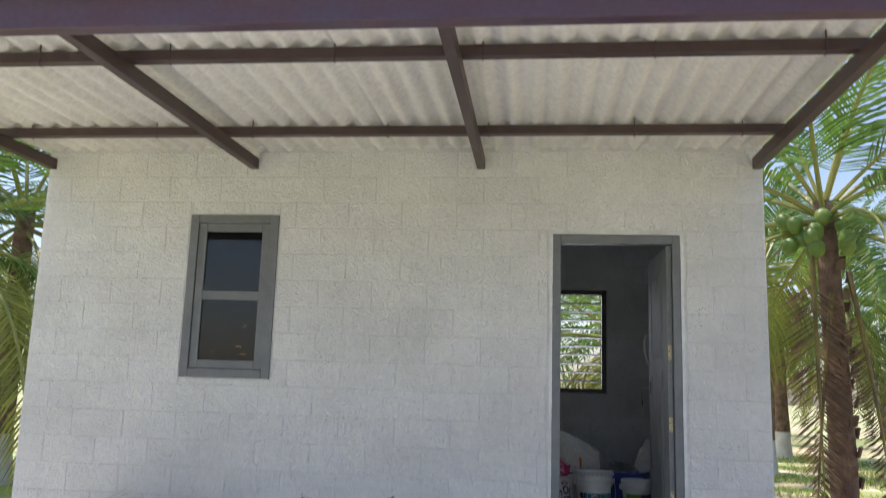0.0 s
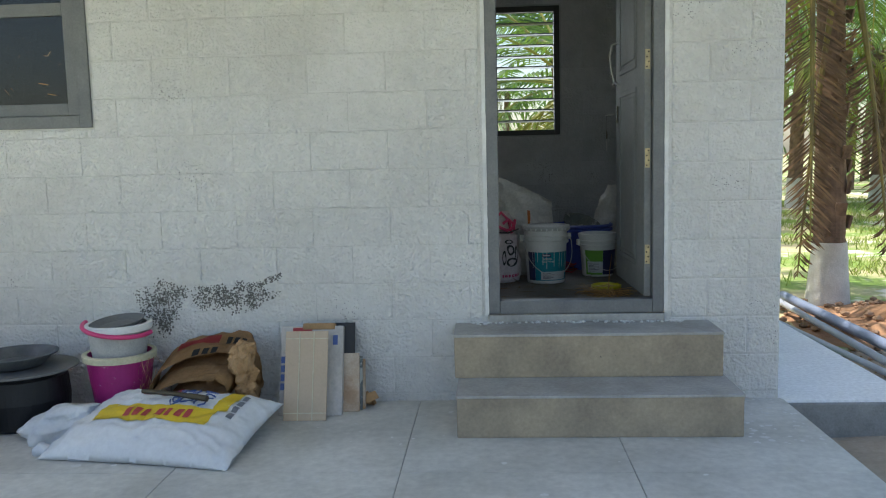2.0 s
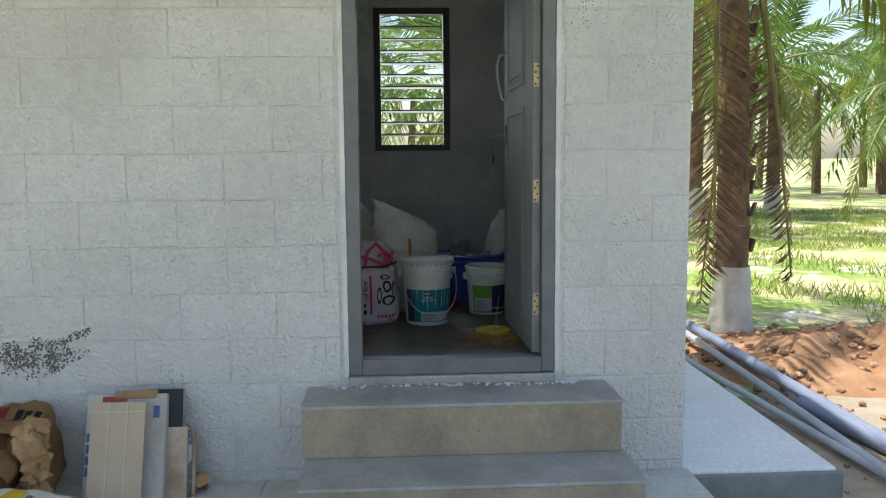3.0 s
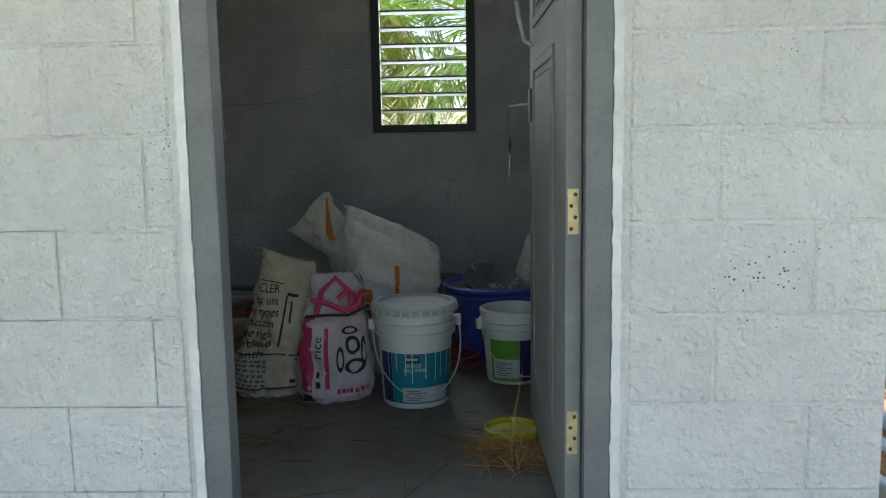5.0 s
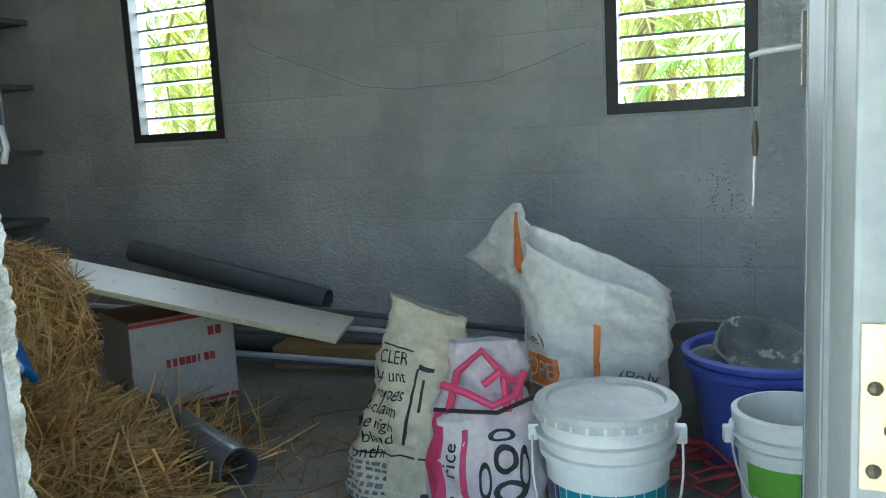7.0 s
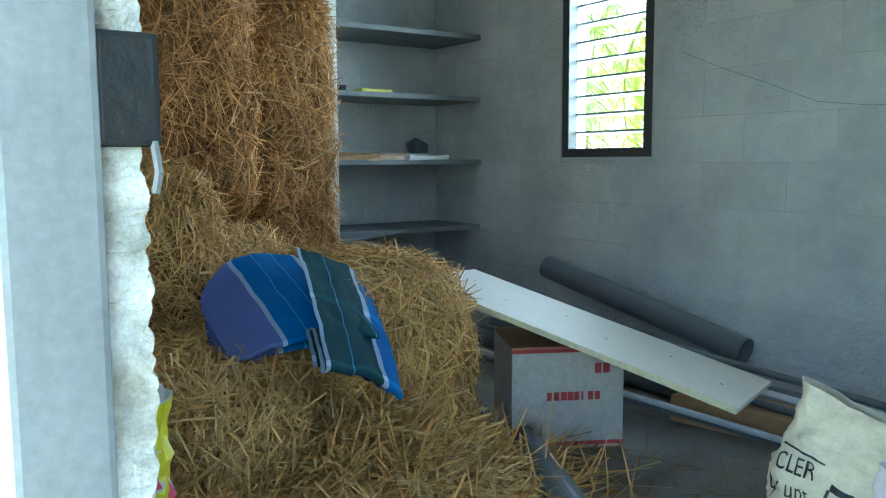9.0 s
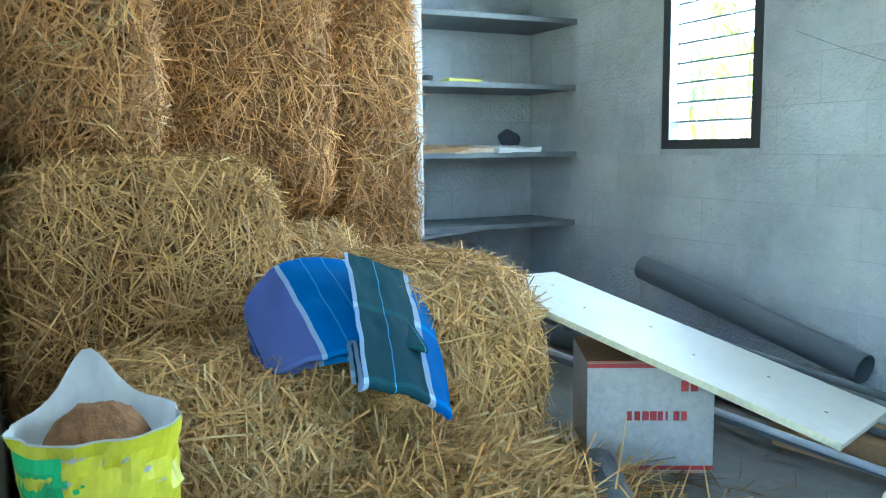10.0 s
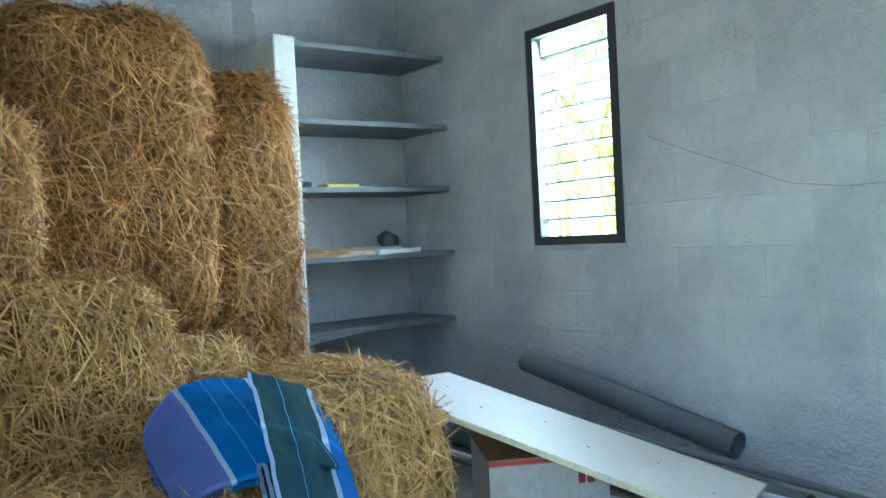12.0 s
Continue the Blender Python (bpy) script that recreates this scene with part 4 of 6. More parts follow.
# ---- inside: straw ----
def bale(label, cx, cy, cz, sx, sy, sz, n, m=None, seed=0, yaw=0.0, shag=0.03, pale=0.0, category="straw bale"):
    """A packed straw bale: a lumpy rounded core under a coat of single stalks."""
    rng = np.random.default_rng(100 + seed)
    t = thing("straw_bale", label, category, pose(cx, cy, cz, 0, 0, yaw), group="stacked straw bales")
    bm = bmesh.new()
    bmesh.ops.create_cube(bm, size=2.0)
    bmesh.ops.subdivide_edges(bm, edges=bm.edges[:], cuts=9, use_grid_fill=True)

    def shape(p):
        k = (np.abs(p) ** 5).sum(-1, keepdims=True) ** (-1 / 5)
        return p * k
    for v in bm.verts:
        q = shape(np.array(v.co))
        f = 0.95 + 0.07 * noise.noise(Vector(q) * 2.2 + Vector((seed, 0, 0))) + 0.05 * noise.noise(Vector(q) * 6)
        v.co = Vector((q[0] * sx / 2 * f, q[1] * sy / 2 * f, q[2] * sz / 2 * f + sz / 2))
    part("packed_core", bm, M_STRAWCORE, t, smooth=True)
    p = rng.uniform(-1, 1, (n, 3))
    ax = rng.integers(0, 5, n)
    sign = np.where(rng.random(n) < 0.5, -1.0, 1.0)
    for k in range(3):
        sel = (ax % 3 == k) if k != 2 else (ax == 2)
        p[sel, k] = sign[sel] if k != 2 else 1.0
    q = shape(p)
    nrm = q ** 5
    nrm = np.sign(q) * np.abs(nrm)
    nrm /= np.linalg.norm(nrm, axis=1, keepdims=True)
    f = np.array([0.95 + 0.07 * noise.noise(Vector(a) * 2.2 + Vector((seed, 0, 0))) for a in q])[:, None]
    pos = q * f * np.array([sx, sy, sz]) / 2 + np.array([0, 0, sz / 2])
    d = rng.normal(0, 1, (n, 3)) + np.array([0, 0, -0.8])
    d -= nrm * (d * nrm).sum(1, keepdims=True)
    d /= np.linalg.norm(d, axis=1, keepdims=True)
    d += nrm * rng.normal(0.10, 0.16, (n, 1))
    L = rng.uniform(0.08, 0.27, n)
    start = pos + nrm * rng.uniform(-0.004, shag, (n, 1)) - d * L[:, None] * 0.5
    args = (start, d, nrm + rng.normal(0, 0.5, (n, 3)), L, rng.uniform(0.003, 0.0062, n), rng.normal(0.0, 0.02, n))
    cut = int(n * pale)
    tagged(ribbons("straw_coat", *[a[cut:] for a in args], m or M_STRAW, t), kind="stuff")
    if cut:
        tagged(ribbons("pale_straw_coat", *[a[:cut] for a in args], M_STRAWPALE, t, "pale bleached stalks"), kind="stuff")
    return t


F = FLOOR_IN
bale("tall golden straw bale at the top of the stack", -2.62, 6.96, F + 0.66, 0.80, 0.86, 1.45, 15000, M_STRAWORANGE, seed=1)
bale("bulging brown straw bale low in the stack", -2.50, 7.04, F, 0.92, 0.84, 0.74, 9000, seed=2, pale=0.35)
bale("narrow upright straw bale against the partition", -2.72, 7.63, F, 0.56, 0.44, 1.93, 12000, M_STRAWORANGE, seed=3, pale=0.06)
bale("greenish straw bale by the front wall", -2.12, 6.32, F + 1.02, 0.88, 0.50, 0.54, 9000, M_STRAWORANGE, seed=5, pale=0.12)
bale("large straw bale on the floor by the front wall", -1.86, 6.50, F, 0.95, 0.84, 1.02, 15000, seed=6, pale=0.08)
bale("shaded straw bale deep in the corner", -2.92, 6.40, F + 0.9, 0.50, 0.56, 0.98, 5000, seed=7)
bale("broken straw bale on the floor", -1.08, 6.58, F, 0.62, 0.60, 0.48, 10000, seed=8, pale=0.3, shag=0.05)
bale("round slumped straw bale under the cloth", -1.26, 7.20, F, 0.70, 0.66, 0.65, 15000, seed=9, pale=0.22, shag=0.07)


def loose_straw(name, label, n, spread, zfun, m, seed, parent=None, lmin=0.08, lmax=0.3, tilt=0.2, wide=(0.003, 0.0062)):
    rng = np.random.default_rng(seed)
    xy = spread(rng, n)
    z = np.array([zfun(a, b) for a, b in xy])
    d = np.concatenate([rng.normal(0, 1, (n, 2)), rng.normal(0, tilt, (n, 1))], 1)
    L = rng.uniform(lmin, lmax, n)
    d /= np.linalg.norm(d, axis=1, keepdims=True)
    start = np.concatenate([xy, z[:, None]], 1) - d * L[:, None] / 2
    start[:, 2] = np.maximum(start[:, 2], FLOOR_IN + 0.002)
    d[:, 2] = np.maximum(d[:, 2], (FLOOR_IN + 0.002 - start[:, 2]) / L)
    ups = np.tile(np.array([0, 0, 1.0]), (n, 1)) + rng.normal(0, 0.35, (n, 3))
    return tagged(ribbons(name, start, d, ups, L, rng.uniform(wide[0], wide[1], n), rng.normal(0, 0.01, n), m, parent), label, "straw", kind="stuff")


def skirt(x, y):
    d = math.hypot((x + 0.98) / 0.75, (y - 7.02) / 0.72)
    return F + 0.003 + max(0.0, 0.30 * (1 - d)) + random.uniform(0, 0.02)


loose_straw("loose_straw", "loose dry straw spilling from the broken bales", 11000, lambda r, n: np.stack([np.clip(r.normal(-0.92, 0.26, n), -1.5, -0.3), np.clip(r.normal(7.0, 0.28, n), 6.2, 7.75)], 1), skirt, M_STRAW, 31, tilt=0.35, lmin=0.15, lmax=0.38, wide=(0.0035, 0.008))
loose_straw("loose_pale_straw", "pale straw strewn over the heap", 3600, lambda r, n: np.stack([np.clip(r.normal(-0.85, 0.25, n), -1.5, -0.2), np.clip(r.normal(6.95, 0.28, n), 6.2, 7.75)], 1), lambda x, y: skirt(x, y) + 0.02, M_STRAWPALE, 32, tilt=0.35, lmin=0.15, lmax=0.38, wide=(0.0035, 0.008))
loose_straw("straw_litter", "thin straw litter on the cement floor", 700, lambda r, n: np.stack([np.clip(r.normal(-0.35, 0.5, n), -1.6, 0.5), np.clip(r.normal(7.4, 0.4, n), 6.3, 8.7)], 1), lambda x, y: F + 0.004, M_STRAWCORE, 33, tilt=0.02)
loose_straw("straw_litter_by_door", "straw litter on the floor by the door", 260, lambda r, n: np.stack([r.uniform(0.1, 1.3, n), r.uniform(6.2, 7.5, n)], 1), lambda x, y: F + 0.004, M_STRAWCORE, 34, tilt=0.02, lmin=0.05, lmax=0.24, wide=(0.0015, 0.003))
loose_straw("straw_tuft_by_door", "small heap of straw under the yellow lid", 260, lambda r, n: np.stack([r.normal(1.22, 0.05, n), r.normal(6.75, 0.08, n)], 1), lambda x, y: F + 0.01, M_STRAW, 35, tilt=0.08)
heapbm = bmesh.new()
g = []
for j in range(25):
    g.append([heapbm.verts.new((-1.75 + 1.5 * i / 24, 6.25 + 1.5 * j / 24, max(F - 0.01, skirt(-1.75 + 1.5 * i / 24, 6.25 + 1.5 * j / 24) - 0.02 + 0.03 * noise.noise(Vector((i * 0.4, j * 0.4, 0)))))) for i in range(25)])
for a, b in zip(g, g[1:]):
    for i in range(24):
        heapbm.faces.new((a[i], a[i + 1], b[i + 1], b[i]))
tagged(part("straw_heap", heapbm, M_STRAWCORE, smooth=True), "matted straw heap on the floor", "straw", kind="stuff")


# folded check cloth over the heap
def swept_cloth(c, along, down, profile, length, seed, u0, u1, round_end=0.0, sag=0.03, wave=0.008):
    """A folded sheet: its profile (down the slope, off the slope) swept along the fold, with its weave as its own coordinates."""
    bm = bmesh.new()
    uvl = bm.loops.layers.uv.new("uv")
    along, down = Vector(along).normalized(), Vector(down).normalized()
    up = along.cross(down).normalized()
    if up.z < 0:
        up = -up
    nu, nv = 34, len(profile) - 1
    grid = []
    for i in range(nu + 1):
        u = i / nu
        e = min(1.0, u / round_end) if round_end else 1.0
        pinch = math.sqrt(max(0.0, 1 - (1 - e) ** 2)) * 0.55 + 0.45 if round_end else 1.0
        row = []
        for j, (v, w) in enumerate(profile):
            q = Vector((u * 5, v * 14, seed))
            p = Vector(c) + along * (u - 0.5) * length + down * v * pinch + up * (w * (0.6 + 0.4 * pinch))
            p += up * (wave * noise.noise(q) + 0.5 * wave * noise.noise(q * 2.3)) + down * 0.008 * noise.noise(q * 1.4 + Vector((3, 3, 3)))
            p.z += sag * (1 - (2 * u - 1) ** 2) - (0.05 * (1 - e) ** 2 if round_end else 0.0)
            row.append(bm.verts.new(p))
        grid.append(row)
    for i in range(nu):
        for j in range(nv):
            f = bm.faces.new((grid[i][j], grid[i + 1][j], grid[i + 1][j + 1], grid[i][j + 1]))
            for lp, (a, b) in zip(f.loops, ((i, j), (i + 1, j), (i + 1, j + 1), (i, j + 1))):
                lp[uvl].uv = (u0 + (u1 - u0) * a / nu, 0.9 * b / nv)
    bmesh.ops.solidify(bm, geom=bm.faces[:], thickness=0.004)
    return bm


def fold_profile(runs, r=0.011, step=0.02):
    """Runs back and forth down the slope, (from, to), each lying below the last and joined by a round fold."""
    pts, w = [], 0.0
    for k, (a, b) in enumerate(runs):
        n = max(2, int(abs(b - a) / step))
        pts += [(a + (b - a) * i / n, w + 0.006 * math.sin(math.pi * i / n)) for i in range(n + 1)]
        if k < len(runs) - 1:
            s = 1 if b > a else -1
            pts += [(b + s * r * math.sin(math.pi * i / 5), w - r + r * math.cos(math.pi * i / 5)) for i in range(1, 5)]
            w -= 2 * r
    return pts


lungi = thing("checked_cloth", "folded blue and green checked cotton cloth lying on the straw", "cloth")
part("rolled_fold", swept_cloth((-0.92, 6.845, 1.062), (0.05, 0.46, 0.03), (0.33, 0.02, -0.17), fold_profile(((-0.19, 0.185), (0.185, -0.12), (-0.12, 0.165), (0.165, -0.1), (-0.1, 0.14))), 0.38, 1.7, 0.0, 0.70, round_end=0.4), M_CLOTH, lungi, smooth=True)
part("hanging_end", swept_cloth((-0.80, 6.99, 1.022), (-0.03, 0.20, -0.10), (0.30, -0.07, -0.25), fold_profile(((-0.20, 0.215), (0.215, 0.08), (0.08, 0.19))), 0.28, 5.5, 0.56, 0.92, sag=0.02), M_CLOTH, lungi, smooth=True)


# ---- inside: pipes, board, cartons ----
def pvc(a, b, r, m, label):
    return tagged(part("plastic_pipe", pipe(a, b, r, 0.005, 30), m, smooth=False), label, "pipe", group="pipes in the store room")


pvc((-1.97, 8.80, 0.90), (-0.83, 8.87, 0.655), 0.058, M_PVC, "thick dark grey plastic pipe leaning by the back wall")
pvc((-2.3, 8.72, 0.55), (-0.5, 8.80, 0.50), 0.055, M_PVC, "thick dark grey plastic pipe on the floor by the back wall")
pvc((-0.84, 7.66, F + 0.070), (-0.20, 7.33, F + 0.064), 0.062, M_PVC, "short thick grey plastic pipe on the straw")
pvc((-2.6, 8.60, F + 0.06), (0.4, 8.74, F + 0.05), 0.05, M_PVC, "grey plastic pipe on the floor")
for k, (y, z, r) in enumerate(((8.50, 0.60, 0.014), (8.46, 0.57, 0.012), (8.56, 0.52, 0.014), (8.42, 0.49, 0.012), (8.52, 0.47, 0.014))):
    pvc((-1.9 - 0.1 * k, y - 0.06 * k, z + 0.16 - 0.03 * k), (0.75 + 0.06 * k, y + 0.16 - 0.03 * k, z - 0.015), r, M_PVCPALE if k % 2 else M_PVC, "thin grey conduit lying along the back wall")

board = thing("long_board", "long white laminated board propped on the carton and straw", "board")
A, B = Vector((-1.415, 7.74, 1.012)), Vector((-0.315, 8.17, 0.708))
ub = (B - A).normalized()
wv = Vector((-0.21, 0.46, -0.03)).normalized()
wv = (wv - ub * wv.dot(ub)).normalized()
nv_ = ub.cross(wv)
mb = Matrix(((ub.x, wv.x, nv_.x, A.x), (ub.y, wv.y, nv_.y, A.y), (ub.z, wv.z, nv_.z, A.z), (0, 0, 0, 1)))
part("panel", box(0, (B - A).length, -0.245, 0.245, -0.009, 0.009, 0.002), M_BOARD, board, at=mb)
part("edge_strip", box(0, (B - A).length, -0.251, -0.246, -0.010, 0.010, 0.001), M_CREAMPL, board, "cream edge strip", at=mb)
for k in range(6):
    part("screw_hole", lathe([(0.0, 0.0101), (0.006, 0.0101)], 8, None, (0.12 + 0.2 * k, 0.05 * (-1) ** k, 0.0)), M_INK, board, at=mb)


def carton(name, label, w, d, h, at, m, m_in):
    """A cardboard box with walls of their own thickness."""
    t = thing(name, label, "carton", at)
    wl = 0.006
    for b in ((-w / 2, w / 2, -d / 2, -d / 2 + wl), (-w / 2, w / 2, d / 2 - wl, d / 2), (-w / 2, -w / 2 + wl, -d / 2 + wl, d / 2 - wl), (w / 2 - wl, w / 2, -d / 2 + wl, d / 2 - wl)):
        part("side", box(b[0], b[1], b[2], b[3], 0.008, h, 0.002), m, t)
    part("base", box(-w / 2 + 0.002, w / 2 - 0.002, -d / 2 + 0.002, d / 2 - 0.002, 0.0, 0.0075), m_in, t)
    return t


fdir = math.degrees(math.atan2(0.30, 0.165))
cart = carton("carton", "white printed carton with red edge tape beside the straw", 0.40, 0.36, 0.36, pose(-0.86, 7.885, F, 0, 0, fdir) @ Matrix.Translation((0, 0.18, 0)), M_WHITEBOX, M_CARTONIN)
part("top_flap", box(-0.20, 0.20, -0.18, 0.18, 0.361, 0.367, 0.002), M_CARTON, cart, "dark open top flap")
for z in (0.012, 0.346):
    part("red_tape", box(-0.201, 0.201, -0.1825, -0.1805, z, z + 0.014), M_RED, cart, "red edge tape")
part("red_tape", box(-0.20, 0.20, -0.182, -0.17, 0.3675, 0.3685), M_RED, cart)
bars = bmesh.new()
for k, wdt in enumerate((0.016, 0.018, 0.021, 0.021, 0.016, 0.007, 0.018, 0.018)):
    x = -0.075 + k * 0.0245
    add_box(bars, x, x + wdt, -0.1825, -0.1803, 0.175, 0.205)
part("red_print", bars, M_RED, cart, "row of red block print")
for k in range(2):
    part("red_mark", box(0.095 + 0.03 * k, 0.118 + 0.03 * k, -0.1825, -0.1803, 0.27, 0.305), M_RED, cart)
long_carton = tagged(part("flat_carton", box(-0.38, 0.38, -0.11, 0.11, 0, 0.10, 0.006), M_CARTON, at=pose(-0.50, 8.60, F, 0, 0, 10)), "long brown carton with red corner on the floor", "carton")
part("red_corner", box(0.36, 0.384, -0.112, 0.112, 0.02, 0.103, 0.004), M_RED, long_carton)
flat2 = tagged(part("flat_carton", box(-0.5, 0.5, -0.1, 0.1, 0, 0.07, 0.006), M_CARTONIN, at=pose(0.30, 8.42, F, 0, 0, 6)), "long brown cardboard strip on the floor", "carton")


# ---- inside: sacks ----
def print_rows(t, ring_fn, rows, a0, a1, z0, z1, m, name="print_line", seed=0, h=0.012, words=True):
    """Lines of unreadable print that follow a sack's side."""
    rng = random.Random(seed)
    for k in range(rows):
        bm = bmesh.new()
        z = z1 - (z1 - z0) * (k + 0.5) / rows
        a = a0
        while a < a1 - 3:
            w = rng.uniform(3.0, 8.0)
            w = min(w, a1 - a)
            q = []
            for zz in (z - h / 2, z + h / 2):
                q.append([bm.verts.new(ring_fn(radians(a + w * i / 3), zz)) for i in range(4)])
            for i in range(3):
                bm.faces.new((q[0][i], q[0][i + 1], q[1][i + 1], q[1][i]))
            a += w + rng.uniform(1.5, 3.0)
        part(name, bm, m, t)


def sack(name, label, keys, at, m, n=26, crumple=0.014, freq=7, seed=0, seg=64, power=2.4, mouth=True, slant=0.0):
    t = thing(name, label, "sack", at)
    rings = spline_rings(keys, n)
    bm = loft(rings, seg, crumple, freq, power, cap_top=not mouth, seed=seed)
    top_z = rings[-1][0]
    for v in bm.verts:
        v.co.z += slant * v.co.x * (max(0.0, v.co.z) / top_z) ** 2
    body = part("bag", bm, m, t, smooth=True)
    zs = [r[0] for r in rings]

    def surf(a, z, off=0.0025):
        f = min(max((z - zs[0]) / (zs[-1] - zs[0]), 0), 1) * 1.0
        i = max(0, min(len(zs) - 2, next((k for k in range(len(zs) - 1) if zs[k + 1] >= z), len(zs) - 2)))
        u = 0 if zs[i + 1] == zs[i] else (z - zs[i]) / (zs[i + 1] - zs[i])
        r = [rings[i][k] * (1 - u) + rings[i + 1][k] * u for k in range(5)]
        c, s = math.cos(a), math.sin(a)
        k = (abs(c) ** power + abs(s) ** power) ** (-1 / power)
        p = Vector((r[1] + r[3] * k * c, r[2] + r[4] * k * s, z))
        q = p * freq + Vector((seed, seed * 2, 0))
        fo = crease(q, crumple) + off
        p = p + Vector((c * fo, s * fo, noise.noise(q + Vector((9, 3, 1))) * crumple * 0.35))
        p.z += slant * p.x * (max(0.0, p.z) / top_z) ** 2
        return p
    return t, body, surf


def words_on(t, surf, words, size, a_mid, z, per_metre, m, turn=0.0, name="print"):
    """Words that lie on a sack's side and bend with it."""
    ob = lettering(name, words, size, m, t, None)
    c, s = math.cos(turn), math.sin(turn)
    for v in ob.data.vertices:
        x, y = v.co.x * c - v.co.y * s, v.co.x * s + v.co.y * c
        v.co = surf(radians(a_mid + x * per_metre), z + y, 0.0075)
    return ob


def patch(surf, a0, a1, z0, z1, nu=14, nv=8, off=0.003):
    bm = bmesh.new()
    g = [[bm.verts.new(surf(radians(a0 + (a1 - a0) * i / nu), z0 + (z1 - z0) * j / nv, off)) for i in range(nu + 1)] for j in range(nv + 1)]
    for a, b in zip(g, g[1:]):
        for i in range(nu):
            bm.faces.new((a[i], a[i + 1], b[i + 1], b[i]))
    return bm


# cream feed sack with black print
t, body, surf = sack("feed_sack", "slumped cream woven sack with black print", [(0, -0.02, 0, 0.15, 0.10), (0.04, -0.02, 0, 0.175, 0.12), (0.20, 0, 0, 0.16, 0.115), (0.34, 0.03, 0, 0.13, 0.10), (0.46, 0.05, 0.01, 0.105, 0.06), (0.555, 0.055, 0.03, 0.10, 0.018)],
                     pose(0.335, 7.42, F, 0, 0, 8), M_CREAMSACK, crumple=0.026, freq=9, seed=3, slant=-0.35, n=64, seg=120)
for k, wd in enumerate(("CLER", "by unt", "ur types", "bl claim", "abe righ", "of bland", "onthi")):
    words_on(t, surf, wd, 0.046, 238 - 0.8 * k, 0.415 - 0.041 * k, 330, M_INK, 0.06)
print_rows(t, surf, 7, 205, 255, 0.03, 0.15, M_GREYINK, "small_print", 5, 0.010)
for z0, z1, a0, a1 in ((0.44, 0.444, 215, 262), (0.165, 0.170, 205, 300), (0.04, 0.046, 215, 300)):
    part("rule_line", patch(surf, a0, a1, z0, z1, 14, 1), M_INK, t)
words_on(t, surf, "MAHAM", 0.05, 306, 0.23, 330, M_INK, math.pi / 2 - 0.25)
for a0, a1, z0, z1 in ((268, 271, 0.20, 0.40), (288, 296, 0.06, 0.075), (270, 290, 0.40, 0.412), (278, 281, 0.30, 0.38)):
    part("rule_line", patch(surf, a0, a1, z0, z1, 3, 10), M_INK, t)

# pink and white rice sack, with its handles
t, body, surf = sack("rice_sack", "pale pink printed rice sack with red handles", [(0, 0, 0, 0.125, 0.085), (0.03, 0, 0, 0.15, 0.105), (0.18, 0, 0, 0.145, 0.10), (0.31, 0.0, 0, 0.13, 0.075), (0.36, 0.0, 0.01, 0.10, 0.05), (0.43, 0.01, 0.03, 0.09, 0.04), (0.48, 0.01, 0.04, 0.08, 0.02)],
                     pose(0.57, 7.33, F, 0, 0, 22), M_PINKSACK, crumple=0.018, freq=11, seed=7, n=60, seg=120)
part("red_side_panel", patch(surf, 196, 226, 0.05, 0.33, 6, 8), M_PINK, t, "red printed side panel")
part("red_band", patch(surf, 245, 251, 0.06, 0.29, 2, 8), M_PINK, t)
part("black_base_print", patch(surf, 200, 225, 0.005, 0.04, 6, 3), M_INK, t)
words_on(t, surf, "rice", 0.055, 236, 0.22, 330, M_INK, math.pi / 2)
print_rows(t, surf, 2, 231, 241, 0.06, 0.13, M_INK, "upright_print", 11, 0.022)
print_rows(t, surf, 1, 262, 318, 0.035, 0.06, M_PINK, "foot_print", 12, 0.018)
# dark plain figure print on the front
for k, (a, z, ra, rz) in enumerate(((288, 0.22, 12, 0.035), (292, 0.14, 17, 0.03), (268, 0.17, 6, 0.05), (306, 0.19, 6, 0.06), (286, 0.275, 14, 0.014))):
    bm = bmesh.new()
    ring = [bm.verts.new(surf(radians(a + ra * math.cos(2 * math.pi * i / 20)), z + rz * math.sin(2 * math.pi * i / 20), 0.003)) for i in range(20)]
    inner = [bm.verts.new(surf(radians(a + ra * 0.62 * math.cos(2 * math.pi * i / 20)), z + rz * 0.62 * math.sin(2 * math.pi * i / 20), 0.003)) for i in range(20)]
    for i in range(20):
        bm.faces.new((ring[i], ring[(i + 1) % 20], inner[(i + 1) % 20], inner[i]))
    part("figure_print", bm, M_INK, t)
for pts in (((-0.085, -0.07, 0.335), (-0.06, -0.065, 0.43), (0.0, -0.045, 0.475), (0.05, -0.06, 0.42), (0.055, -0.09, 0.335)), ((-0.10, -0.06, 0.40), (-0.04, -0.088, 0.385), (0.02, -0.10, 0.355), (0.075, -0.085, 0.375), (0.10, -0.05, 0.42)),
            ((0.0, -0.075, 0.40), (0.04, -0.075, 0.43), (0.08, -0.06, 0.40), (0.085, -0.07, 0.345))):
    part("handle", tube(pts, 0.010, 8), M_PINK, t, "red woven handle")
part("black_cord", tube([(-0.12, -0.05, 0.335), (-0.05, -0.10, 0.345), (0.03, -0.105, 0.34), (0.12, -0.06, 0.36)], 0.006, 6), M_INK, t)

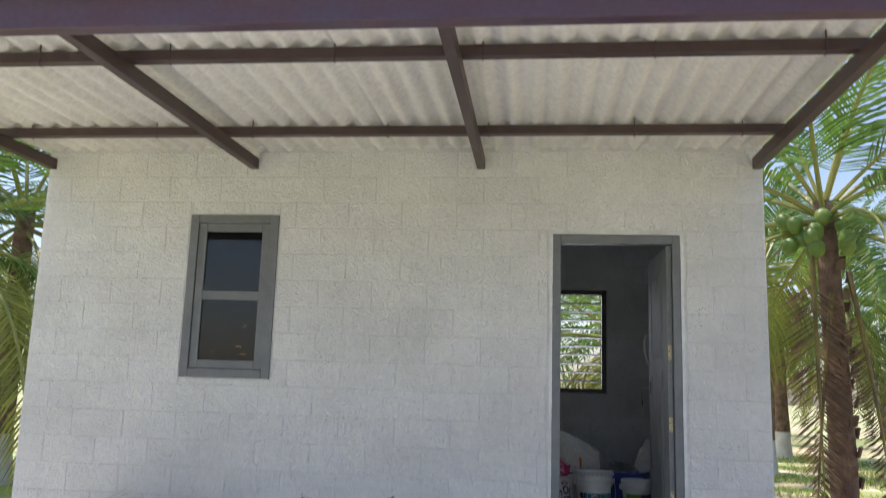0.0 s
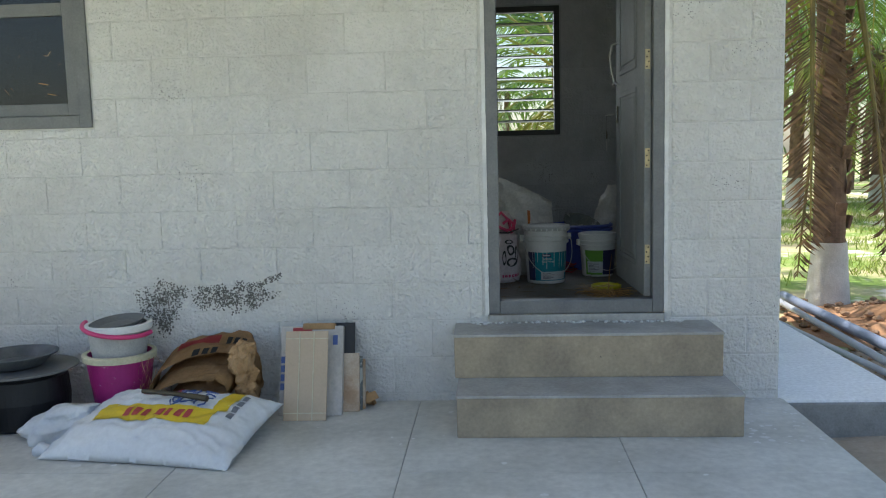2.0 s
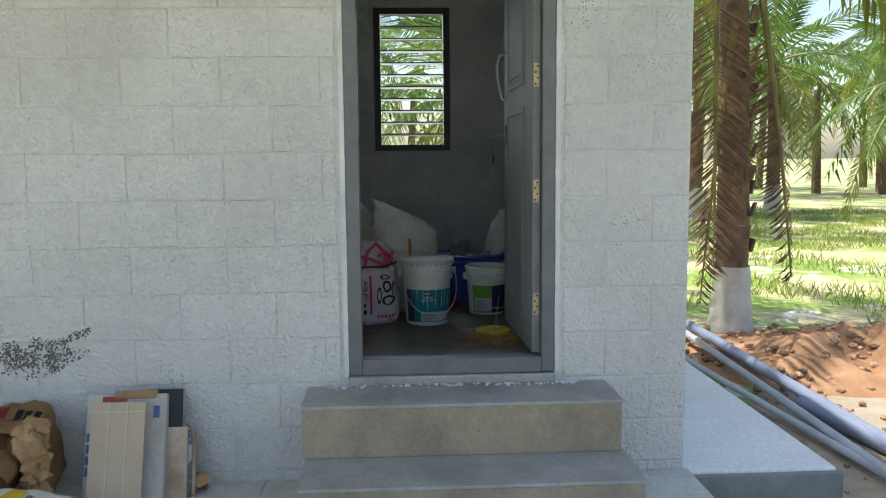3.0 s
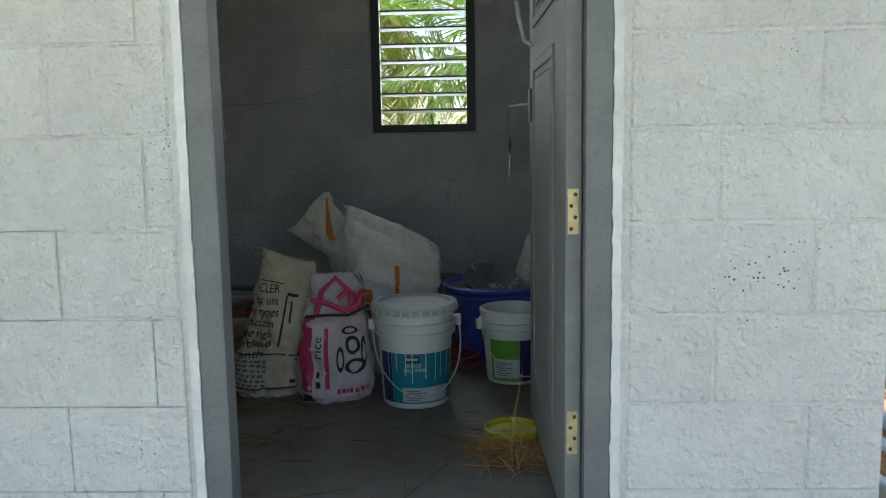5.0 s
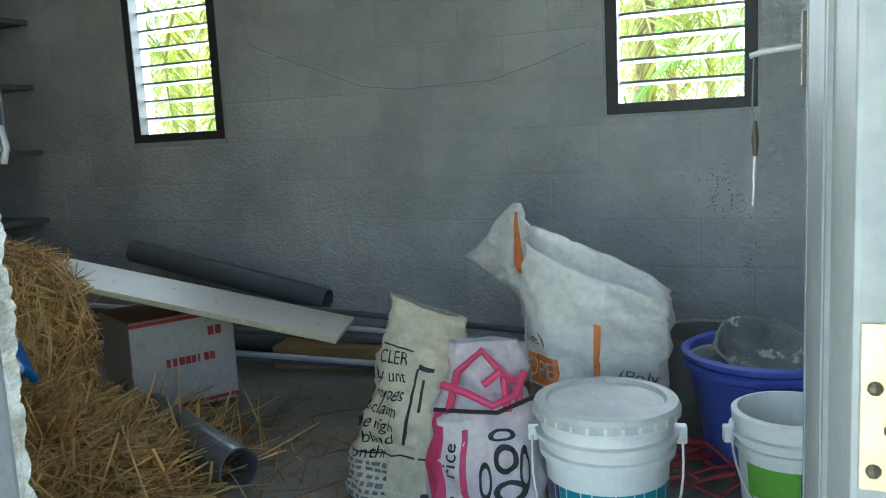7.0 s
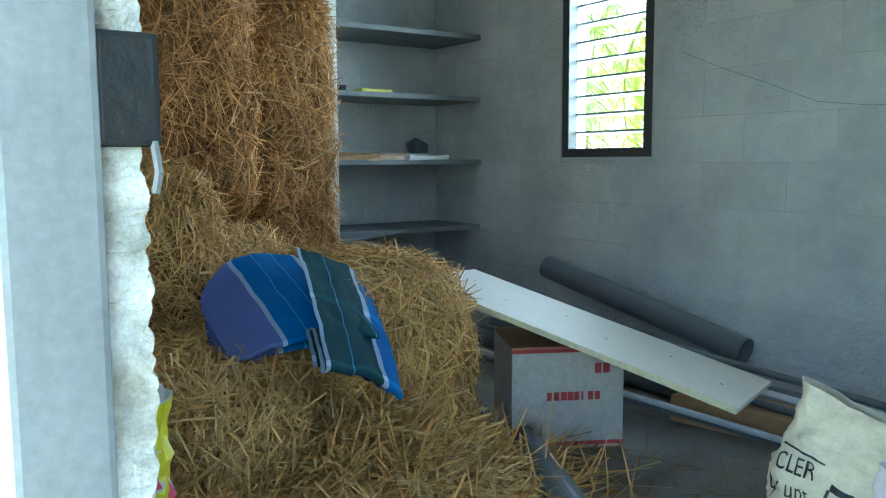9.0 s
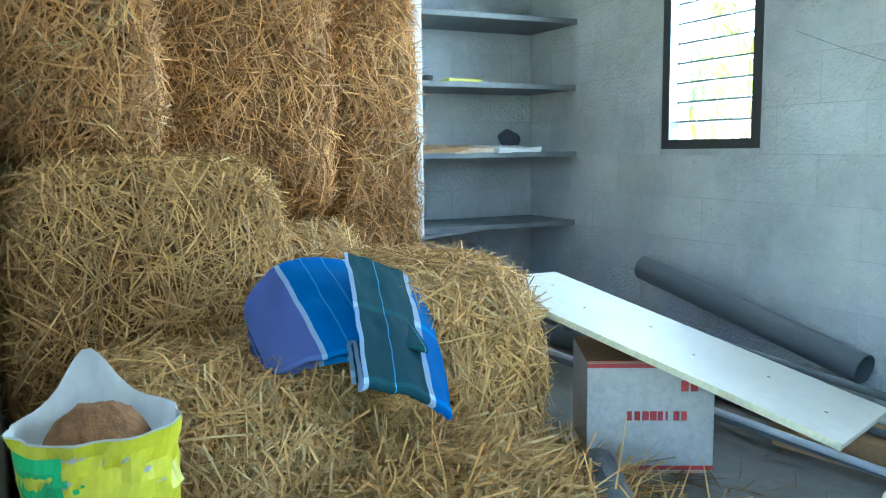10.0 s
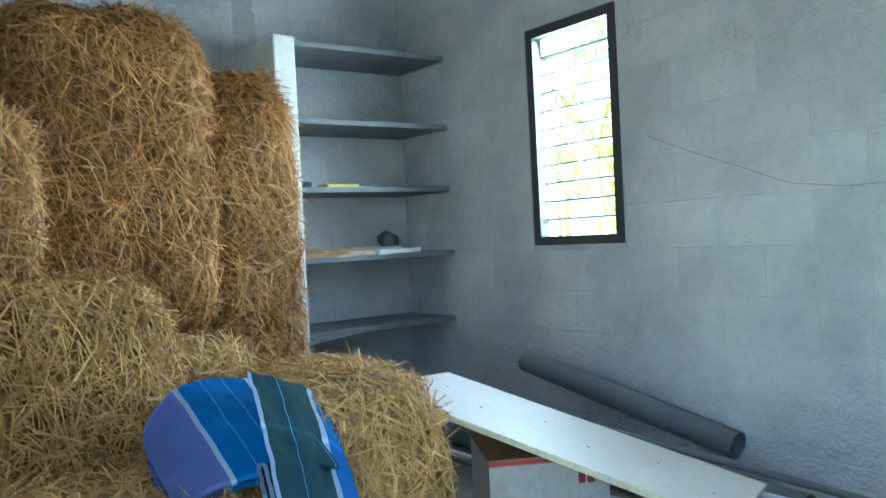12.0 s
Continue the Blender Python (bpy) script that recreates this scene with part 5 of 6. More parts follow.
# white polypropylene sack, wide open mouth
t, body, surf = sack("poly_sack", "large crumpled white plastic sack with orange stripe", [(0, 0, 0, 0.15, 0.12), (0.05, 0, 0, 0.185, 0.14), (0.25, 0, 0, 0.19, 0.14), (0.42, 0, 0.01, 0.195, 0.125), (0.53, 0.0, 0.02, 0.205, 0.10), (0.60, 0.0, 0.03, 0.205, 0.085)],
                     pose(0.76, 7.74, F, 0, 0, 6), M_POLY, crumple=0.024, freq=8, seed=12, n=70, seg=132, slant=-0.42, power=3.6)
for v in body.data.vertices:
    v.co.z += 0.26 * v.co.y * (max(0.0, v.co.z) / 0.6) ** 3
part("orange_stripe", patch(surf, 272, 277, 0.12, 0.47, 2, 12), M_ORANGE, t, "orange printed stripe")
part("orange_block", patch(surf, 212, 244, 0.285, 0.355, 8, 4, 0.002), M_ORANGE, t)
part("navy_block", patch(surf, 212, 244, 0.22, 0.28, 6, 3), M_GREYINK, t)
for wd, a, z, size in (("(Poly", 305, 0.34, 0.055), ("lene)", 226, 0.40, 0.045), ("OPE", 228, 0.32, 0.06)):
    words_on(t, surf, wd, size, a, z, 260, M_GREYINK if wd != "OPE" else M_POLY)
# folded poly sack peak behind
t, body, surf = sack("poly_sack", "half empty white plastic sack with orange stripe folded over", [(0, 0.17, 0, 0.12, 0.10), (0.3, 0.17, 0, 0.13, 0.10), (0.44, 0.12, 0, 0.09, 0.06), (0.51, 0.02, 0, 0.11, 0.05), (0.565, -0.02, 0, 0.155, 0.045), (0.63, -0.01, 0, 0.105, 0.035), (0.70, 0.0, 0, 0.05, 0.02), (0.75, 0.01, 0.01, 0.014, 0.012)],
                     pose(0.405, 8.10, F, 0, 0, -6), M_POLY, crumple=0.026, freq=9, seed=19, n=64, seg=110)
part("orange_stripe", patch(surf, 283, 296, 0.53, 0.72, 3, 12), M_ORANGE, t, "orange printed stripe")
t, body, surf = sack("poly_sack", "white plastic sack leaning in the corner behind the door", [(0, 0, 0, 0.14, 0.10), (0.1, 0, 0, 0.15, 0.11), (0.4, 0.02, 0, 0.12, 0.08), (0.62, 0.03, 0, 0.04, 0.04)], pose(1.42, 8.1, F), M_POLY, crumple=0.03, freq=9, seed=23, n=50, seg=90)
# torn white sack lying flat behind
flatsack = tagged(part("flat_sack", loft(spline_rings([(0, 0, 0, 0.22, 0.12), (0.03, 0, 0, 0.25, 0.15), (0.09, 0.0, 0, 0.2, 0.1), (0.13, 0, 0, 0.05, 0.03)], 12), 40, 0.025, 8, seed=5), M_WHITESACK, smooth=True, at=pose(0.22, 8.40, F + 0.072)), "crumpled white and blue sack on the cardboard", "sack")

# yellow printed bag with an open mouth, filled with brown meal
t, body, surf = sack("feed_bag", "open yellow plastic bag full of brown meal beside the straw", [(0, 0, 0, 0.10, 0.11), (0.05, 0, 0, 0.12, 0.13), (0.25, 0, 0, 0.12, 0.135), (0.40, 0, 0, 0.10, 0.135), (0.48, 0, 0, 0.095, 0.14), (0.552, 0.0, 0, 0.10, 0.15)], pose(-0.52, 6.26, F, 0, 1, 0), M_WHITEFILM, crumple=0.022, freq=9, seed=31, slant=-0.10)
for v in body.data.vertices:
    if v.co.z > 0.44 and v.co.x < 0.04:
        peak = math.exp(-((v.co.y + 0.005) / 0.055) ** 2)
        v.co.z += (v.co.z - 0.44) * (0.85 * peak - 0.05) * min(1.0, (0.04 - v.co.x) / 0.08)
part("yellow_print", patch(surf, -84, 84, 0.02, 0.548, 30, 18, 0.002), M_YELLOWPL, t, "bright yellow printed front")
part("green_print", patch(surf, -72, -26, 0.43, 0.525, 10, 4, 0.0035), M_GREENPL, t)
rs = random.Random(8)
for k in range(9):
    a, z = rs.uniform(-32, -14), rs.uniform(0.42, 0.5)
    part("green_speck", patch(surf, a, a + rs.uniform(2, 5), z, z + rs.uniform(0.006, 0.016), 2, 2, 0.0036), M_GREENPL, t)
part("red_print", patch(surf, -100, -73, 0.06, 0.46, 8, 8, 0.0035), M_ORANGE, t)
part("red_print", patch(surf, 48, 64, 0.10, 0.38, 8, 8, 0.0035), M_PINK, t)
for k, (z0, z1, a0, a1) in enumerate(((0.385, 0.425, -34, 40), (0.335, 0.37, -16, 30), (0.31, 0.322, -24, 28), (0.28, 0.293, -28, 30), (0.24, 0.252, -26, 26))):
    nb = 7 if k < 2 else 11
    for i in range(nb):
        a = a0 + (a1 - a0) * i / nb
        part("dark_red_print", patch(surf, a, a + (a1 - a0) / nb * 0.66, z0, z1, 2, 2, 0.004), M_RED, t)
meal = lathe([(0.0, 0.572), (0.03, 0.565), (0.055, 0.545), (0.075, 0.51), (0.088, 0.46)], 32)
bmesh.ops.subdivide_edges(meal, edges=meal.edges[:], cuts=2, use_grid_fill=True)
for v in meal.verts:
    v.co.z += 0.012 * noise.noise(v.co * 30) + 0.008 * noise.noise(v.co * 80) - 0.15 * v.co.x
    v.co.y *= 1.25
    v.co.x -= 0.012
part("brown_meal", meal, M_MEAL, t, "brown ground meal", smooth=True)


# ---- inside: pails, tub, lid ----
def pail(label, at, rb, rt, h, lid, wrap, group="paint pails"):
    """A tapered plastic pail with stiffening hoops, wire bail, printed wrap, and its lid if it has one."""
    t = thing("paint_pail", label, "pail", at, group)

    def rad(z):
        return rb + (rt - rb) * z / h
    prof = [(0, 0.004), (rb * 0.93, 0.004), (rb * 0.95, 0), (rb, 0.006), (rad(h * 0.70), h * 0.70), (rad(h * 0.70) + 0.012, h * 0.705), (rad(h * 0.73) + 0.013, h * 0.745), (rad(h * 0.75) + 0.002, h * 0.75),
            (rad(h * 0.80) + 0.002, h * 0.80), (rad(h * 0.80) + 0.016, h * 0.805), (rad(h * 0.84) + 0.017, h * 0.84), (rad(h * 0.845) + 0.002, h * 0.845), (rad(h * 0.90), h * 0.90), (rad(h * 0.90) + 0.008, h * 0.905), (rad(h * 0.99) + 0.008, h * 0.985), (rad(h), h),
            (rad(h) - 0.006, h), (rad(h * 0.1) - 0.006, h * 0.1), (0, h * 0.1)]
    part("body", lathe(prof, 56), M_WHITEPL, t, smooth=False)
    wrap(t, rad, h)
    if lid:
        lp = [(rad(h) + 0.010, h * 0.93), (rad(h) + 0.016, h * 0.935), (rad(h) + 0.017, h * 0.985), (rad(h) + 0.012, h * 1.012), (rad(h) - 0.012, h * 1.018), (rad(h) - 0.018, h * 0.995), (rad(h) - 0.03, h * 0.992), (0.05, h * 0.996), (0, h * 0.996)]
        part("lid", lathe(lp, 56), M_DUSTYLID, t, "white snap-on lid")
        tab = mesh_of("lid_tab", box(rad(h) + 0.015, rad(h) + 0.0185, -0.004, 0.004, h * 0.935, h * 0.975, 0.002), M_WHITEPL)
        for k in range(28):
            part("lid_tab", tab, None, t, at=pose(0, 0, 0, 0, 0, 360 / 28 * k))
    hz = h * 0.80
    R = rad(hz) + 0.022
    pts = []
    for i in range(25):
        a = math.pi * i / 24
        pts.append((R * math.cos(a) * (1 + 0.06 * math.sin(a)), -(0.03 + R * 0.99 * math.sin(a)), hz - 0.62 * h * math.sin(a) ** 0.9))
    part("bail", tube(pts, 0.0028, 6), M_WIRE, t, "thin wire bail")
    for s in (-1, 1):
        part("bail_ear", box(s * R - 0.012, s * R + 0.012, -0.014, 0.014, hz - 0.02, hz + 0.02, 0.004), M_WHITEPL, t)
    return t


def wrap_primer(t, rad, h):
    part("teal_wrap", wrap_patch(rad, 222, 352, h * 0.06, h * 0.56, 0.0012, 40, 5), M_TEAL, t, "teal printed wrap")
    part("navy_wrap", wrap_patch(rad, 196, 221.6, h * 0.06, h * 0.56, 0.0012, 12, 5), M_NAVY, t)
    part("navy_tag", wrap_patch(rad, 244, 268, h * 0.475, h * 0.535, 0.0024, 10, 2), M_NAVY, t)
    part("pale_info_label", wrap_patch(rad, 240, 320, h * 0.075, h * 0.22, 0.0024, 24, 2), M_PALE, t, "pale information label")
    for i in range(5):
        part("info_print", wrap_patch(rad, 246, 268 + 10 * (i % 2), h * (0.095 + 0.022 * i), h * (0.104 + 0.022 * i), 0.0034, 8, 1), M_GREYINK, t)
    part("white_print", wrap_patch(rad, 246, 266, h * 0.495, h * 0.518, 0.0034, 8, 1), M_PALE, t)
    for words, z, a in (("EXTERIOR", 0.44, 258), ("WALL PRIMER", 0.395, 262)):
        step = 3.2
        for i, ch in enumerate(words):
            if ch == " ":
                continue
            aa = radians(a - step * (len(words) - 1) / 2 + step * i)
            r = rad(h * z) + 0.002
            lettering("letter", ch, 0.017, M_PALE, t, upright((r * math.cos(aa), r * math.sin(aa), h * z), (-math.sin(aa), math.cos(aa), 0)))
    for k in range(9):
        a = 215 + k * 15 + random.uniform(-4, 4)
        z1 = random.uniform(0.55, 0.68)
        part("paint_drip", wrap_patch(rad, a, a + 1.3, h * random.uniform(0.25, 0.45), h * z1, 0.003, 2, 3), M_WHITEPL, t, "dried white paint drip")


def wrap_green(t, rad, h):
    part("green_wrap", wrap_patch(rad, 200, 262, h * 0.05, h * 0.62, 0.0012, 22, 5), M_GREEN, t, "green printed wrap")
    part("navy_wrap", wrap_patch(rad, 262.4, 345, h * 0.05, h * 0.62, 0.0012, 24, 5), M_NAVY, t)
    part("pale_info_label", wrap_patch(rad, 208, 262, h * 0.10, h * 0.36, 0.0024, 16, 2), M_PALE, t)
    for i in range(6):
        part("info_print", wrap_patch(rad, 213, 236 + 12 * (i % 2), h * (0.13 + 0.033 * i), h * (0.143 + 0.033 * i), 0.0034, 8, 1), M_GREYINK, t)


pail("white pail of exterior primer with teal wrap and lid", pose(0.885, 7.28, F, 0, 0, 12), 0.125, 0.147, 0.382, True, wrap_primer)
pail("open white paint pail with green and navy wrap", pose(1.27, 7.56, F, 0, 0, 18), 0.108, 0.130, 0.302, False, wrap_green)

for k, z in enumerate((0.0, 0.03)):
    tub = thing("plastic_tub", "deep blue plastic tub holding cement lumps" if k else "deep blue plastic tub nested under another", "tub", pose(1.20, 7.98, F + z) @ Matrix.Diagonal((1, 1, 0.91, 1)), "nested tubs")
    part("bowl", lathe([(0, 0.006), (0.15, 0.006), (0.155, 0.0), (0.165, 0.004), (0.215, 0.30), (0.222, 0.31), (0.235, 0.315), (0.238, 0.33), (0.225, 0.338), (0.215, 0.33), (0.208, 0.31), (0.156, 0.012), (0, 0.012)], 56), M_BLUEPL, tub)
pan = lathe([(0, 0.0), (0.06, 0.004), (0.10, 0.022), (0.125, 0.05), (0.137, 0.078), (0.145, 0.083), (0.142, 0.088), (0.132, 0.084), (0.118, 0.06), (0.09, 0.036), (0.05, 0.025), (0, 0.024)], 40)
for v in pan.verts:
    v.co += Vector((v.co.x, v.co.y, 0.06)) * 0.09 * noise.noise(v.co * 22)
lump = bmesh.new()
bmesh.ops.create_icosphere(lump, subdivisions=3, radius=0.07)
for v in lump.verts:
    v.co = Vector((v.co.x * 1.2, v.co.y, v.co.z * 0.7)) * (1 + 0.4 * noise.noise(v.co * 18))
tagged(part("cement_lump", lump, M_CEMENTLUMP, at=pose(1.06, 7.95, F + 0.29)), "rough grey cement lump lying in the blue tub", "cement lump")
tagged(part("mortar_pan", pan, M_CEMENTLUMP, smooth=True, at=pose(1.18, 7.95, F + 0.275, 22, 14, 0)), "tilted mortar pan crusted with grey cement in the tub", "pan")
pl = thing("pail_lid", "bright yellow plastic pail lid lying on straw", "lid", pose(1.235, 6.88, F + 0.012) @ Matrix.Diagonal((0.82, 0.82, 1, 1)))
part("disc", lathe([(0, 0.006), (0.098, 0.006), (0.102, 0.0), (0.112, 0.0), (0.115, 0.022), (0.108, 0.024), (0.104, 0.010), (0, 0.011)], 48), M_YELLOWPL, pl)
grp = thing("grey_bucket", "dark grey metal bucket behind the white sack", "bucket", pose(1.0, 8.25, F))
part("body", lathe([(0, 0.004), (0.11, 0.004), (0.115, 0), (0.15, 0.30), (0.155, 0.30), (0.155, 0.31), (0.146, 0.305), (0.11, 0.012), (0, 0.012)], 40), M_LIDGREY, grp)
for k in range(14):
    rr = random.Random(k)
    pts = [(1.28 + 0.42 * math.cos(0.45 * i + k) * rr.uniform(0.5, 1.0) * 0.8, 8.42 + 0.16 * math.sin(0.7 * i + k * 2), F + 0.012 + 0.26 * abs(math.sin(0.5 * i + k)) * rr.uniform(0.2, 1)) for i in range(9)]
    tagged(part("cable", tube(pts, 0.0035, 6), (M_REDCORD, M_INK, M_YELLOWPL, M_REDCORD)[k % 4]), "tangled thin electric cable on the floor", "cable", "tangled cables")
for k in range(5):
    rr = random.Random(50 + k)
    pts = [(1.02 + 0.12 * math.cos(0.9 * i + k), 7.80 + 0.14 * math.sin(0.8 * i + k * 2), F + 0.006 + 0.02 * (i % 2) + 0.01 * k) for i in range(10)]
    tagged(part("cord", tube(pts, 0.005, 6), M_REDCORD), "loose red cord on the floor between sack and tub", "cord", "red cord")
tagged(part("wall_wire", tube([(-1.25 + 0.215 * i, YB - 0.012, 1.93 - 0.17 * i / 8 - 0.21 * math.sin(math.pi * i / 8) + 0.01 * (i % 3)) for i in range(9)], 0.0011, 5), M_LIDGREY), "thin sagging wire along the back wall", "wire")

# things on the shelves
lime = tagged(part("green_packet", box(-0.06, 0.06, -0.10, 0.10, 0, 0.022, 0.006), M_YELLOWPL, at=pose(-2.86, 8.28, 1.83)), "flat lime green packet on the shelf", "packet")
tagged(part("black_tin", lathe([(0, 0), (0.03, 0), (0.032, 0.03), (0, 0.034)], 16), M_INK, at=pose(-2.80, 8.05, 1.83)), "small black tin on the shelf", "tin")
for k, (y, w, m) in enumerate(((8.12, 0.26, M_CARTON), (8.33, 0.34, M_PAPER), (8.55, 0.3, M_WHITESACK))):
    bm = box(-0.16, 0.17, -w / 2, w / 2, 0, 0.03, 0.006)
    bmesh.ops.subdivide_edges(bm, edges=bm.edges[:], cuts=3, use_grid_fill=True)
    for v in bm.verts:
        v.co += Vector((0.03, 0.02, 0.014)) * noise.noise(v.co * 12 + Vector((k, 0, 0)))
    tagged(part("torn_wrapping", bm, m, at=pose(-2.90, y, 1.463, 0, 3, 4 * k)), "torn paper and cardboard scraps on the shelf", "paper", "scraps on the shelf")
rag = bmesh.new()
bmesh.ops.create_icosphere(rag, subdivisions=3, radius=0.055)
for v in rag.verts:
    v.co *= 1 + 0.4 * noise.noise(v.co * 25)
tagged(part("rag", rag, M_RAG, at=pose(-2.92, 8.62, 1.53)), "bundled dark checked rag on the shelf", "rag")
tagged(part("slate_piece", box(-0.2, 0.12, -0.22, 0.22, 0, 0.02, 0.003), M_SLATE, at=pose(-2.82, 8.14, 1.02, 4, -5, 6)), "loose broken slate under the shelf", "slate")

# ---- the veranda's clutter ----
def pillow(w, d, h, crumple, seed, pinch=0.75, n=40):
    """A full sack lying flat: two skins that meet in a seam, swollen in the middle, crumpled."""
    bm = bmesh.new()
    top = {}

    def hgt(u, v):
        e = (1 - abs(u) ** 3.2) * (1 - abs(v) ** 3.2)
        return h * max(0, e) ** 0.55
    for s in (1, 0):
        g = []
        for j in range(n + 1):
            row = []
            for i in range(n + 1):
                u, v = -1 + 2 * i / n, -1 + 2 * j / n
                x, y = u * w / 2 * (1 - 0.05 * (1 - abs(v)) ** 0.5 * abs(u)), v * d / 2 * (1 - 0.06 * (1 - abs(u)) ** 0.5 * abs(v))
                k = Vector((x * 7, y * 7, seed))
                f = noise.noise(k) + 0.5 * noise.noise(k * 2.3) + 0.9 * (0.2 - abs(noise.noise(Vector((x * 9 + y * 5, y * 16, seed + 2))))) + 0.4 * (0.2 - abs(noise.noise(Vector((x * 26, y * 18, seed + 5)))))
                z = (hgt(u, v) * (0.93 if s else 0.05) + (crumple * f if s else 0.0)) + 0.012
                row.append(bm.verts.new((x, y, max(z, 0.002 if not s else 0.012))))
            g.append(row)
        for a, b in zip(g, g[1:]):
            for i in range(n):
                q = (a[i], a[i + 1], b[i + 1], b[i])
                bm.faces.new(q if s else q[::-1])
        if s:
            top = {(i, j): g[j][i].co.copy() for i in range(n + 1) for j in range(n + 1)}
    bmesh.ops.remove_doubles(bm, verts=bm.verts[:], dist=0.004)

    def surf(u, v, off=0.003):
        fi, fj = (u + 1) / 2 * n, (v + 1) / 2 * n
        i, j = min(int(fi), n - 1), min(int(fj), n - 1)
        a, b = fi - i, fj - j
        p = top[i, j] * (1 - a) * (1 - b) + top[i + 1, j] * a * (1 - b) + top[i, j + 1] * (1 - a) * b + top[i + 1, j + 1] * a * b
        return p + Vector((0, 0, off))
    return bm, surf


def top_patch(surf, u0, u1, v0, v1, nu=10, nv=6, off=0.004, skew=0.0):
    bm = bmesh.new()
    g = [[bm.verts.new(surf(u0 + (u1 - u0) * i / nu + skew * j / nv, v0 + (v1 - v0) * j / nv, off)) for i in range(nu + 1)] for j in range(nv + 1)]
    for a, b in zip(g, g[1:]):
        for i in range(nu):
            bm.faces.new((a[i], a[i + 1], b[i + 1], b[i]))
    return bm


putty = thing("putty_bag", "full white woven bag with yellow band and blue print lying flat", "bag", pose(-1.015, 5.36, 0.045, 10, 0, -9))
bm, surf = pillow(0.93, 0.62, 0.135, 0.017, 3, n=90)
part("bag", bm, M_WHITESACK, putty, smooth=True)
part("yellow_band", top_patch(surf, -0.62, 0.62, -0.42, 0.02, 24, 8), M_YELLOWINK, putty, "yellow printed band")
part("yellow_band", top_patch(surf, 0.56, 0.70, 0.02, 0.72, 5, 10), M_YELLOWINK, putty)
for k, (u, w) in enumerate(((-0.32, 0.07), (-0.22, 0.07), (-0.12, 0.06), (0.02, 0.08), (0.13, 0.05), (0.24, 0.07), (0.34, 0.06))):
    part("red_block_print", top_patch(surf, u, u + w, -0.30, -0.10, 3, 3, 0.006), M_RED, putty)
for k in range(4):
    part("red_corner_print", top_patch(surf, -0.34 + 0.1 * k, -0.27 + 0.1 * k, 0.36 + 0.16 * (k % 2), 0.48 + 0.16 * (k % 2), 3, 2, 0.006), M_RED, putty)
rr = random.Random(9)
for k in range(11):
    u, v = rr.uniform(0.0, 0.46), rr.uniform(0.14, 0.78)
    pts = [surf(u + 0.09 * math.cos(i * 0.9 + k) * rr.uniform(0.5, 1), v + 0.14 * math.sin(i * 0.9 + k) * rr.uniform(0.5, 1), 0.003) for i in range(7)]
    part("blue_line_drawing", tube(pts, 0.004, 4), M_BLUEINK, putty)
for k in range(4):
    part("grey_print", top_patch(surf, 0.74, 0.80, -0.1 + 0.18 * k, 0.04 + 0.18 * k, 2, 3, 0.005), M_GREYINK, putty)
part("tied_ear", loft([(0, 0, 0, 0.05, 0.03), (0.03, 0, 0, 0.04, 0.03), (0.05, 0, 0, 0.012, 0.012)], 20, 0.012, 20, seed=3), M_WHITESACK, putty, at=pose(-0.475, -0.24, 0.0), smooth=True)
tagged(part("paint_stick", tube([(0, 0, 0), (0.16, -0.02, 0.004), (0.34, -0.05, 0)], [0.012, 0.011, 0.016], 8), M_SCREW, at=pose(-1.14, 5.42, 0.228, 6, 2, -4)), "dark wooden stick lying on the white bag", "stick")

cr = tagged(part("empty_sack", loft(spline_rings([(0, 0, 0, 0.20, 0.11), (0.05, 0, 0, 0.22, 0.12), (0.11, 0.02, 0.0, 0.17, 0.08), (0.16, 0.03, 0.0, 0.07, 0.03)], 18), 64, 0.055, 9, seed=14), M_WHITESACK, smooth=True, at=pose(-1.52, 5.43, 0.0, 0, 0, 10)), "crumpled empty white sack on the floor", "sack")

# brown paper sacks, folded in a heap
bs = thing("folded_sacks", "heap of folded brown paper cement sacks against the wall", "sack")


def curve_at(keys, t):
    """A smooth line through a few points, t from 0 to 1."""
    n = len(keys) - 1
    i = min(int(t * n), n - 1)
    f = t * n - i
    p0, p1, p2, p3 = (Vector(keys[max(0, min(n, i + d))]) for d in (-1, 0, 1, 2))
    return 0.5 * (2 * p1 + (p2 - p0) * f + (2 * p0 - 5 * p1 + 4 * p2 - p3) * f * f + (3 * p1 - p0 - 3 * p2 + p3) * f ** 3)


def paper_fold(keys, y0, y1, seed, t0=0.0, t1=1.0, off=0.0, nt=70, ny=16, cx=-0.955):
    """A stiff paper sheet bent along a line in x and z, running back to the wall, creased."""
    bm = bmesh.new()
    g = []
    for i in range(nt + 1):
        t = t0 + (t1 - t0) * i / nt
        p = curve_at(keys, t)
        d = curve_at(keys, min(1, t + 0.01)) - curve_at(keys, max(0, t - 0.01))
        nrm = Vector((-d.y, d.x)).normalized()
        row = []
        for j in range(ny + 1):
            y = y0 + (y1 - y0) * j / ny
            q = Vector((t * 7, y * 9, seed))
            f = off + 0.016 * noise.noise(q) + 0.018 * (0.2 - abs(noise.noise(q * 1.9)))
            row.append(bm.verts.new((cx + p.x + nrm.x * f, y + 0.025 * noise.noise(Vector((t * 9, 1, seed))), max(0.006, 1.12 * p.y + nrm.y * f + 0.30 * (y - 5.60)))))
        g.append(row)
    for u, v in zip(g, g[1:]):
        for j in range(ny):
            bm.faces.new((u[j], u[j + 1], v[j + 1], v[j]))
    bmesh.ops.solidify(bm, geom=bm.faces[:], thickness=0.004)
    return bm


